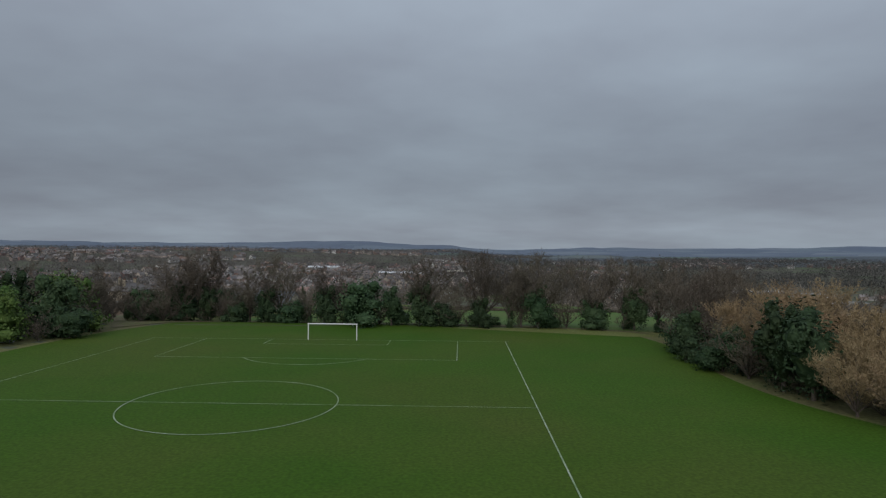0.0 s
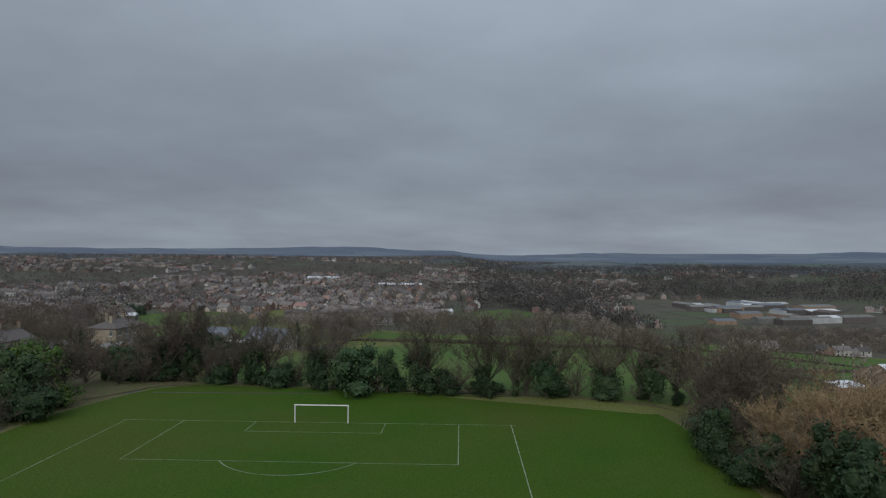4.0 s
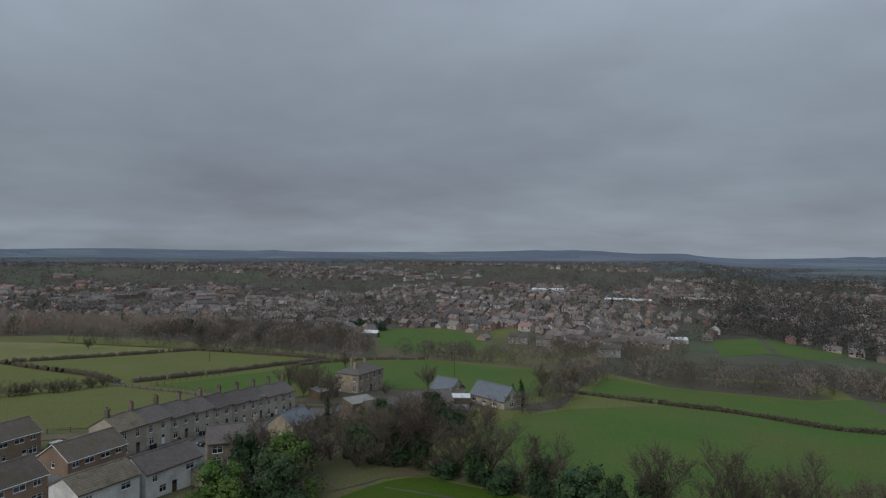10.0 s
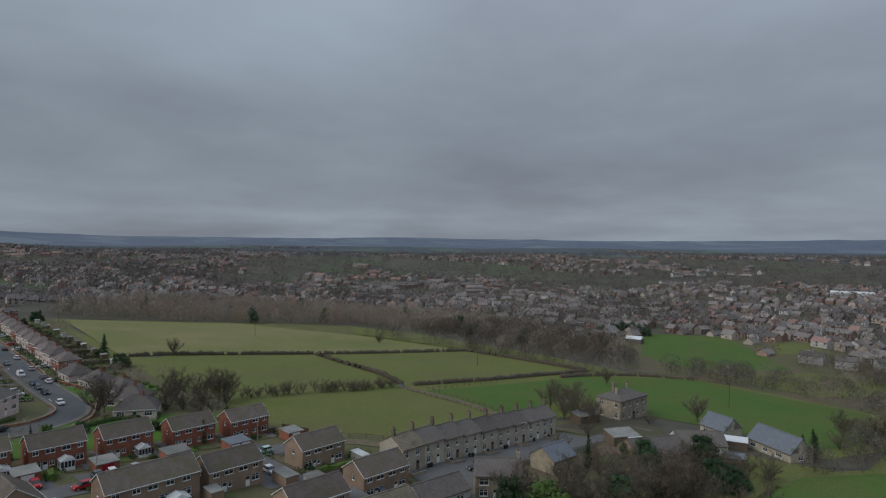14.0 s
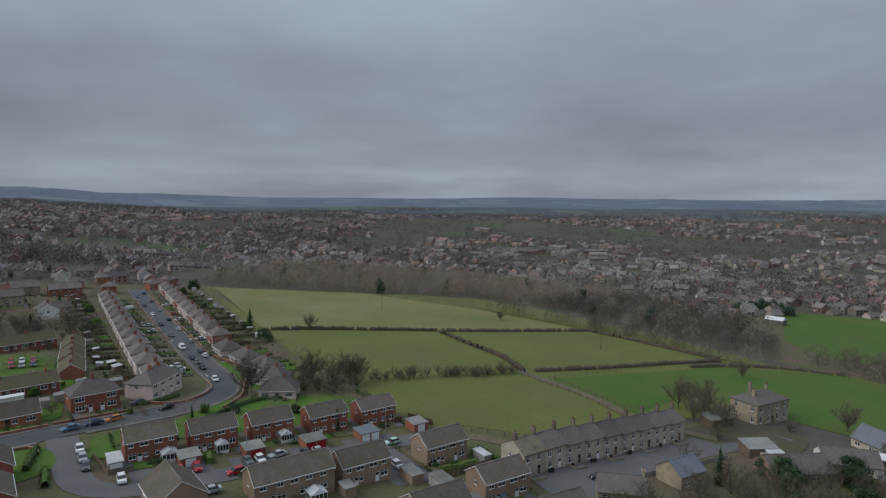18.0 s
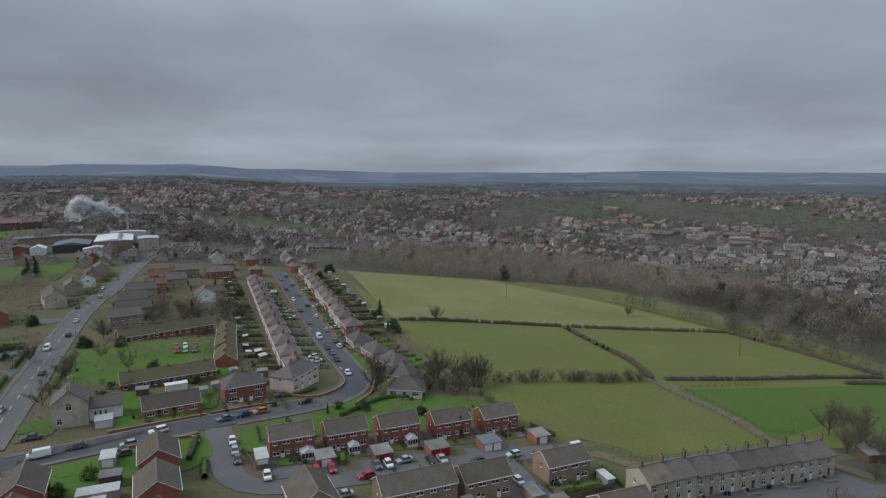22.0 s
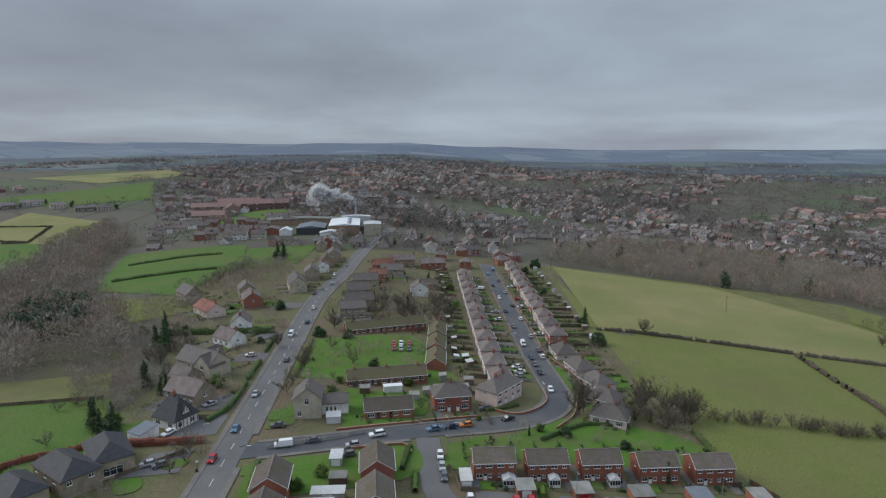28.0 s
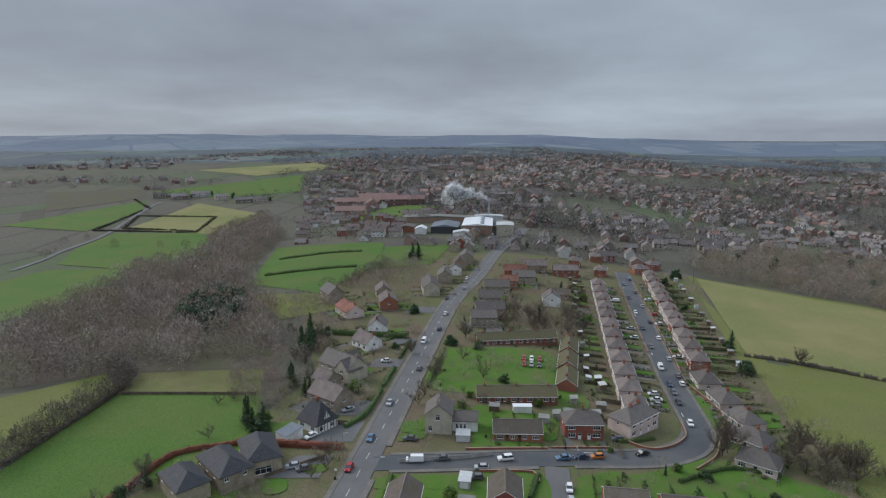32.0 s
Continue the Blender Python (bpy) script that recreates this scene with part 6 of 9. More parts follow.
# garages, glazed rooms and car ports in front of the red semis
for y, dm, n, wall, roof in ((40.0, "upvc", 1, "red_brick", "felt"), (54.0, "red_paint", 1, "red_brick", "felt"), (68.6, "red_paint", 2, "red_brick", "felt"), (83.2, "upvc", 2, "red_brick", "blue_slate"), (98.4, "upvc", 1, "red_brick", "felt")):
    outhouse("garage", 5.2 if n == 2 else 4.4, 5.0, 2.2, wall, roof, "flat-roofed brick garage with %s up-and-over doors" % ("red" if dm == "red_paint" else "white"), "garage", 0.2, dm, -140.6, y, 90, doors=n, group="garages")
outhouse("garage", 2.7, 5.6, 2.3, "concrete", "sheet", "pale prefabricated single garage with a white door", "garage", 0.15, "upvc", -143.4, 26.0, 90, group="garages")
conservatory(-143.6, 36.6, 90)
conservatory(-144.6, 48.0, 90, 2.6, 2.4, 2.2)
conservatory(-146.2, 63.6, 90, 2.6, 2.6, 2.2)
conservatory(-112.8, 58.2, 90, 3.4, 3.0, 2.1)
for x, y, L, W, wall, roof, label, cat in ((-113.6, 80.6, 3.0, 5.5, "buff_brick", "felt", "brown brick lean-to with a grey felt roof", "outbuilding"), (-106.5, 84.5, 3.4, 7.5, "concrete", "felt", "long flat-roofed concrete garage", "garage"),
                                           (-112.8, 64.8, 2.4, 3.4, "buff_brick", "felt", "small brick porch between two houses", "porch"), (-114.6, 100.8, 2.0, 4.5, "concrete", "sheet", "narrow pale shed at the end of a house", "shed"),
                                           (-95.5, 84.8, 3.2, 5.0, "buff_brick", "felt", "flat-roofed side extension of a brown house", "extension"), (-110.5, 46.0, 3.0, 3.6, "fence_wood", "felt", "dark felt-roofed timber shed", "shed"),
                                           (-151.4, -6.0, 3.0, 4.5, "concrete", "sheet", "grey prefabricated garage with a sheet roof", "garage"), (-135.0, -6.0, 7.5, 3.0, "concrete", "sheet", "row of pale sheet-roofed garages", "garage"),
                                           (-130.0, -8.0, 7.5, 3.0, "concrete", "sheet", "row of pale sheet-roofed garages", "garage"), (-141.6, -4.5, 4.0, 3.0, "dark_wood", "felt", "dark timber garden shed", "shed"),
                                           (-131.0, 104.0, 2.6, 2.2, "sheet", "white_sheet", "small white touring caravan on the field edge", "caravan")):
    outhouse(cat.replace(" ", "_"), L, W, 2.2, wall, roof, label, cat, 0.2, "upvc" if cat == "garage" and L > 2.6 else "", x, y, 90)

# ---- stone terrace on the lane ----
for i in range(9):
    y = 106.4 + 6.55 * i
    z = height(-105, y)
    L = 6.5
    near = i == 0
    t = house("stone_cottage", L, 8.2, 5.4, 7.6, "pale_stone", "stone_slate" if i < 1 else "slate", "weathered stone terraced cottage with %s roof and tall chimney" % ("a mossy stone-slate" if near else "a dark slate"),
              [(0.7, 3.3, 1.0, 1.5), (3.9, 3.3, 1.0, 1.5), (0.8, 0.8, 1.2, 1.5)], [(1, 3.3, 1.0, 1.4), (4, 3.3, 1.0, 1.4)], [(2.6, 3.4, 0.9, 1.2)] if near else [],
              chimneys=[(3.1, 0.0, 1.5, 3)] + ([(-2.6, 0, 1.5, 2)] if near else []), group="stone terrace", doors=[(4.0, 0.95, 2.1, "upvc" if i % 2 else "dark_wood")], verge=False, chim_mat="sooty_stone", foot=2.5)
    stand(t, -106.2, y, 90, z=z + 0.1)
for i in range(0, 9, 2):
    low_wall([(-101.8, 103.6 + 6.55 * i), (-99.4, 103.7 + 6.55 * i), (-99.2, 107.2 + 6.55 * i)], 0.8, 0.25, "stone", "low weathered stone wall before a terraced cottage", None)
stand(house("stone_cottage", 9.4, 7.0, 4.9, 7.2, "stone", "slate", "small weathered stone house with a slate roof beside the lane", [(0.8, 2.9, 1.9, 1.3), (5.6, 2.9, 1.9, 1.3), (0.8, 0.7, 1.7, 1.4), (5.8, 0.7, 1.8, 1.4)], right=[], chimneys=[(4.3, 0, 1.2, 2)], doors=[(3.5, 0.95, 2.05, "upvc")], verge=False, foot=2.5), -81.6, 111.0, 45)
for x, y, L, zr, roof in ((-84.2, 83.0, 10.0, 6.4, "stone_slate"), (-83.0, 94.6, 11.0, 6.7, "slate")):
    stand(house("white_cottage", L, 7.0, 4.6, zr, "white_render", roof, "white rendered cottage with a dark slate roof", [(1.2, 2.9, 1.0, 1.0), (L - 3.2, 2.9, 1.7, 1.0), (2.5, 0.8, 1.4, 1.2)], right=[(2.8, 2.8, 1.0, 1.0)], doors=[(5.0, 0.95, 2.0, "dark_wood")], group="white cottages", verge=False), x, y, 84)
part("solar_panel", boxes((-2.2, 2.2, -3.2, -0.6, 0, 0.06)), M["blue_slate"], None)
bpy.data.objects["solar_panel"].matrix_basis = Matrix.Translation((-83.0, 96.5, height(-83, 96.5) + 6.83)) @ Matrix.Rotation(radians(84), 4, "Z") @ Matrix.Rotation(radians(31), 4, "X")
tagged(bpy.data.objects["solar_panel"], "pale blue-grey roof panels on a white cottage", "roof panels")
outhouse("porch", 3.0, 3.6, 2.3, "stone", "slate", "stone porch with a slate lean-to roof", "porch", 0.8, "dark_wood", -77.8, 99.0, 84, door_w=1.0)
stand(house("barn", 7.8, 7.2, 3.6, 6.0, "stone", "blue_slate", "stone outbuilding with a smooth blue-grey roof", [(1.4, 1.0, 1.2, 1.1), (5.2, 1.0, 1.2, 1.1)], right=[(3.0, 1.2, 1.2, 1.2)], category="barn", verge=False, foot=2.5), -84.2, 134.8, 84)
stand(house("stone_villa", 15.5, 9.6, 6.8, 8.9, "stone", "slate", "tall square stone house with a hipped slate roof and chimneys", [(1.4, 4.5, 1.1, 1.9), (5.0, 4.5, 1.1, 1.9), (9.2, 4.5, 1.1, 1.9), (12.8, 4.5, 1.1, 1.9), (1.4, 1.0, 1.1, 2.0), (5.0, 1.0, 1.1, 2.0), (9.4, 1.0, 1.1, 2.0), (12.8, 1.0, 1.1, 2.0)],
            left=[(1.6, 4.5, 1.1, 1.8), (7.4, 4.5, 1.1, 1.8), (1.6, 1.0, 1.1, 2.0), (7.4, 1.0, 1.1, 2.0)], right=[(1.6, 4.5, 1.1, 1.8), (7.4, 4.5, 1.1, 1.8)], hip=5.2, chimneys=[(-4.5, -1, 1.2, 3), (4.5, 1.0, 1.2, 3), (0, 3.5, 1.6, 2)],
            doors=[(7.1, 1.2, 2.4, "dark_wood")], verge=False, chim_mat="stone", foot=3.0), -104.2, 204.4, 84)
stand(house("bungalow", 9.0, 7.4, 2.9, 6.2, "pale_stone", "blue_slate", "pale stone chalet bungalow with a steep grey slate roof", [(1.2, 0.9, 1.6, 1.2), (5.5, 0.9, 1.6, 1.2)], left=[(2.8, 3.2, 1.2, 1.2)], right=[(2.8, 3.2, 1.2, 1.2), (1.0, 0.9, 1.2, 1.2)], verge=False, foot=2.5), -72.5, 207.5, -20)
stand(house("bungalow", 15.0, 7.6, 3.0, 6.6, "pale_stone", "blue_slate", "long pale stone bungalow with a grey slate roof", [(1.2, 0.9, 1.6, 1.2), (5.5, 0.9, 1.6, 1.2), (10, 0.9, 2.0, 1.2)], right=[(2.8, 3.2, 1.4, 1.3), (2.6, 0.9, 1.6, 1.2)], verge=False, foot=2.5), -54.0, 200.5, -28)
stand(house("bungalow", 15.0, 9.0, 2.8, 5.6, "buff_brick", "slate", "low farm bungalow with a broad dark roof among trees", [(1.2, 0.9, 1.6, 1.2), (9, 0.9, 2.0, 1.2)], verge=False, foot=2.5), -74.0, 165.0, 60)
stand(house("bungalow", 13.0, 9.0, 2.8, 5.4, "white_render", "slate", "low white bungalow with a broad dark roof", [(1.2, 0.9, 1.6, 1.2), (9, 0.9, 2.0, 1.2)], verge=False, foot=2.5), -70.0, 184.0, 40)
outhouse("farm_shed", 8.0, 5.5, 2.8, "fence_wood", "felt", "dark timber shed with a felt roof in the yard", "shed", 0.8, "upvc", -86.0, 171.0, 60)
outhouse("farm_shed", 4.0, 3.4, 2.3, "pale_render", "sheet", "small pale shed with a sheet roof in the yard", "shed", 0.5, "", -80.5, 170.0, 60)
outhouse("farm_shed", 8.0, 5.0, 2.6, "dark_wood", "felt", "old dark timber shed with a mossy roof", "shed", 0.7, "", -106.0, 184.0, 75)
outhouse("farm_shed", 6.0, 4.0, 2.4, "fence_wood", "white_sheet", "small shed with a white roof sheet", "shed", 0.4, "", -64.0, 196.0, 20)
outhouse("farm_shed", 5.0, 4.0, 2.3, "fence_wood", "blue_slate", "small garden building with a pale blue roof", "shed", 0.4, "", -58.0, 178.0, 20)

# ---- warehouse beyond the trees ----
wh = thing("warehouse", "long brick warehouse with a white sheet-metal roof", "warehouse")
wz = height(103, 165)
for i, (y0, y1) in enumerate(((-15, 0), (0, 15))):
    part("roof", mesh_of("roof", [(-26, y0 - 0.2, 6.0), (30, y0 - 0.2, 6.0), (30, (y0 + y1) / 2, 9.0), (-26, (y0 + y1) / 2, 9.0), (30, y1 + 0.2, 6.0), (-26, y1 + 0.2, 6.0), (-26, y0, 5.8), (30, y0, 5.8), (30, y1, 5.8), (-26, y1, 5.8)],
                            [(0, 1, 2, 3), (3, 2, 4, 5), (0, 6, 7, 1), (5, 4, 8, 9)], M["white_sheet"]), None, wh)
    part("gable_wall", mesh_of("gable_wall", [(-25.9, y0, -6), (-25.9, y1, -6), (-25.9, y1, 6.0), (-25.9, (y0 + y1) / 2, 8.95), (-25.9, y0, 6.0)], [(4, 3, 2, 1, 0)], M["buff_brick"]), None, wh)
part("side_wall", boxes((-25.8, 29.8, -14.9, -14.6, -6, 5.9)), M["buff_brick"], wh)
part("side_wall", boxes((-25.8, 29.8, 14.6, 14.9, -6, 5.9)), M["buff_brick"], wh)
wh.matrix_basis = Matrix.Translation((145, 173, wz - 2)) @ Matrix.Rotation(radians(12), 4, "Z")
outhouse("outbuilding", 8.0, 6.0, 3.2, "buff_brick", "white_sheet", "small brick annexe with a pale roof", "outbuilding", 0.4, "", 106.0, 170.0, 12)

# ---- estate ----
est_front = [(0.6, 3.3, 1.7, 1.2), (3.1, 3.3, 1.1, 1.1), (5.8, 3.3, 1.1, 1.1), (7.7, 3.3, 1.7, 1.2), (0.6, 0.9, 1.8, 1.3), (7.6, 0.9, 1.8, 1.3)]
est_kw = dict(hip=3.5, chimneys=[(0, 0, 1.1, 3)], chim_mat="red_brick", doors=[(3.1, 0.95, 2.05, "upvc"), (5.9, 0.95, 2.05, "dark_wood")], left=[(3.0, 3.3, 0.8, 1.1)], right=[(3.0, 3.3, 0.8, 1.1)], verge=True, group="estate semis")
pink = house("semi_detached_house", 10.0, 7.4, 4.8, 7.2, "pink_render", "rose_tile", "pale pink rendered semi-detached pair with a hipped roof", est_front, est_front, detail=False, **est_kw)
stand(pink, -221.5, 43.5, 180)
for i, x in enumerate((-236.5, -251.5, -266.5, -282, -297.5, -313, -329, -346, -363, -381)):
    again(pink, x, 43.8 + 0.02 * (x + 240) * -1, 180, mirror=i % 2)
again(pink, -207.0, 43.8, 180)
brickp = house("semi_detached_house", 10.0, 7.4, 4.8, 7.2, "red_brick", "rose_tile", "brick and render semi-detached pair with a hipped roof", est_front, est_front, detail=False, **est_kw)
stand(brickp, -263.5, 77.0, 0)
for i, x in enumerate((-279.5, -295.5, -311, -326.5, -342.5, -359, -375.5, -391.5, -407.5, -424)):
    again(brickp if i % 3 == 2 else pink, x, 77.5 + 0.045 * (-x - 279), 3)
for x, y, r in ((-443, 80, -70), (-423, 52, 170), (-471, 52, 180), (-462, 92, -60), (-489, 54, 180), (-445, 36, 170)):
    again(brickp, x, y, r)
stand(house("semi_detached_house", 15.0, 8.4, 5.0, 7.8, "pink_render", "slate", "large pale pink corner house with a hipped grey roof", [(1.0, 3.4, 1.7, 1.2), (4.7, 3.4, 1.3, 1.1), (8.8, 3.4, 1.3, 1.1), (12.2, 3.4, 1.7, 1.2), (0.9, 0.9, 1.9, 1.3), (12.1, 0.9, 1.9, 1.3)],
            left=[(3.2, 3.4, 0.9, 1.1)], right=[(3.2, 3.4, 0.9, 1.1), (3.0, 0.9, 1.2, 1.2)], hip=4.2, chimneys=[(-2, 0, 1.0, 2), (2, 0, 1.0, 2)], chim_mat="red_brick", doors=[(5.0, 0.95, 2.05, "upvc"), (9.2, 0.95, 2.05, "upvc")]), -197.6, 42.0, 138)
stand(house("semi_detached_house", 11.6, 8.2, 5.0, 7.9, "red_brick", "slate", "red brick semi with pale rendered upper storey and hipped roof", [(1.0, 3.2, 2.2, 1.4), (8.4, 3.2, 2.2, 1.4), (1.0, 0.8, 2.2, 1.5), (8.4, 0.8, 2.2, 1.5)], left=[(3.2, 3.4, 0.9, 1.1)],
            hip=4.1, chimneys=[(0, 0, 1.2, 3)], doors=[(4.0, 0.95, 2.05, "upvc"), (6.8, 0.95, 2.05, "upvc")], detail=False), -188.4, 25.4, 97)
low = house("bungalow", 11.0, 8.4, 2.8, 5.8, "pink_render", "slate", "pale bungalow with a hipped grey roof", [(0.9, 0.8, 2.0, 1.3), (8.0, 0.8, 2.0, 1.3)], [(0.9, 0.8, 2.0, 1.3)], [(3.0, 0.8, 1.4, 1.2)], [(3.0, 0.8, 1.4, 1.2)], hip=4.0, chimneys=[(1.5, 0, 0.9, 2)], chim_mat="red_brick", group="bungalows", doors=[(5.0, 0.95, 2.0, "blue_paint")], detail=False)
stand(low, -184.5, 75.5, 60)
for x, y, r in ((-198.5, 78.0, 45), (-213, 80.0, 20), (-228, 78.0, 10), (-245, 75.6, 3)):
    again(low, x, y, r)
stand(house("bungalow", 14.4, 7.2, 2.7, 5.2, "red_brick", "brown_tile", "low red brick bungalow with a brown tiled roof", [(0.9, 0.8, 2.0, 1.2), (5.0, 0.8, 1.2, 1.2), (11.4, 0.8, 2.0, 1.2), (8.6, 0.8, 1.2, 1.2)], doors=[(3.5, 0.95, 2.0, "dark_wood"), (7.2, 0.95, 2.0, "dark_wood")], detail=False), -181.0, 6.0, 97)
for x, y, L, r, n in ((-206.8, 4.6, 27.0, 99, 5), (-265.8, 2.0, 35.0, 106, 6), (-226, 22.4, 15, -4, 3), (-244, 23.4, 15, -4, 3), (-262, 24.6, 15, -4, 3)):
    stand(house("bungalow_row", L, 7.0, 2.6, 5.0, "red_brick", "mossy_tile", "row of small brick bungalows under one mossy brown roof", [v for i in range(n) for v in ((L * i / n + 0.7, 0.8, 1.7, 1.2), (L * i / n + L / n - 1.9, 0.8, 0.9, 1.2))],
                chimneys=[(L * (i / n - 0.5) + L / n / 2, 0, 0.7, 2) for i in range(0, n, 2)], doors=[(L * i / n + 2.8, 0.9, 2.0, "dark_wood") for i in range(n)], detail=False), x, y, r)
stand(house("chapel_house", 9.0, 8.0, 6.2, 9.4, "pale_stone", "slate", "tall cream rendered house with stone corners and steep gables", [(1.0, 4.0, 1.2, 1.6), (6.4, 4.0, 1.2, 1.6), (1.0, 1.0, 1.4, 1.6)], left=[(3.2, 4.4, 1.3, 1.8)], right=[(3.2, 4.4, 1.3, 1.8), (1.0, 1.0, 1.2, 1.6)], chimneys=[(-4, 0, 1.4, 2), (4, 0, 1.2, 2)], verge=False), -181.0, -17.6, 5)
stand(house("annexe", 7.6, 5.6, 3.6, 5.4, "white_render", "slate", "white annexe joined to the tall cream house", [(1.0, 1.0, 0.7, 1.5), (2.2, 1.0, 0.7, 1.5), (3.4, 1.0, 0.7, 1.5)], verge=False, category="annexe"), -182.5, -9.8, 95)
outhouse("greenhouse", 4.0, 3.0, 2.0, "sheet", "sheet", "pale glazed greenhouse in a garden", "greenhouse", 0.5, "", -174.8, -9.5, 95)

# ---- west side of the main road ----
stand(house("stone_house", 14.5, 8.6, 5.0, 7.8, "stone", "dark_slate", "modern stone house with a dark hipped slate roof", [(1, 3.3, 1.3, 1.2), (5.5, 3.3, 1.3, 1.2), (10, 3.3, 1.3, 1.2), (1, 0.8, 2.4, 1.6)], right=[(1.0, 3.3, 1.2, 1.2), (5.8, 3.3, 1.2, 1.2)], hip=3.4, doors=[(7.4, 1.2, 2.1, "dark_wood")], verge=False), -144.5, -68.0, 52)
stand(house("stone_house", 14.0, 9.0, 4.6, 7.6, "stone", "dark_slate", "stone house wing with a garage and slate roof", [(1, 3.0, 1.3, 1.1), (8, 3.0, 1.3, 1.1)], right=[(2.0, 0.6, 4.4, 2.0)], hip=3.4, verge=False), -153.0, -62.5, 35)
stand(house("stone_house", 12.0, 8.0, 4.6, 7.2, "stone", "dark_slate", "low wing of a stone house with a dark slate roof", [(1, 3.0, 1.3, 1.1), (8, 3.0, 1.3, 1.1)], hip=3.0, verge=False), -136.5, -74.5, 52)
tud = stand(house("tudor_house", 9.0, 8.0, 3.2, 8.6, "white_render", "dark_slate", "half-timbered white house with a steep dark slate roof", [(1, 0.8, 1.8, 1.4), (6, 0.8, 1.6, 1.4)], right=[(1.0, 0.8, 1.4, 1.4), (5.2, 0.8, 1.4, 1.4)], hip=2.6, verge=False, chimneys=[(0, 0, 1.0, 2)], chim_mat="red_brick"), -176.0, -54.6, 60)
for i in range(7):
    part("timber", boxes((4.52, 4.6, -3.6 + i * 1.2 - 0.09, -3.6 + i * 1.2 + 0.09, 0.1, 3.0)), M["dark_wood"], tud)
dormer_bm = bmesh.new()
dv = [dormer_bm.verts.new(c) for c in ((4.3, -2.2, 2.9), (4.3, 2.2, 2.9), (4.3, 0, 6.6), (0.6, -2.2, 2.9), (0.6, 2.2, 2.9), (0.6, 0, 6.6))]
for f in ((0, 1, 2), (3, 5, 4), (0, 3, 4, 1)):
    dormer_bm.faces.new([dv[q] for q in f])
part("gable", dormer_bm, M["white_render"], tud, "white half-timbered gable")
part("gable_roof", mesh_of("gable_roof", [(4.6, -2.6, 2.5), (4.6, 0, 6.8), (4.6, 2.6, 2.5), (0.4, -2.6, 2.5), (0.4, 0, 6.8), (0.4, 2.6, 2.5), (4.6, -2.4, 2.4), (4.6, 0, 6.6), (4.6, 2.4, 2.4)], [(0, 1, 4, 3), (1, 2, 5, 4), (0, 6, 7, 1), (1, 7, 8, 2)], M["dark_slate"]), None, tud)
for yy, zz in ((-1.2, 4.5), (-0.4, 5.8), (0.4, 5.8), (1.2, 4.5)):
    part("timber", boxes((4.31, 4.37, yy - 0.08, yy + 0.08, 2.9, zz)), M["dark_wood"], tud)
outhouse("garage", 5.0, 6.0, 2.6, "white_render", "blue_slate", "white garage with a grey lean-to roof", "garage", 0.8, "upvc", -167.0, -60.0, 60)
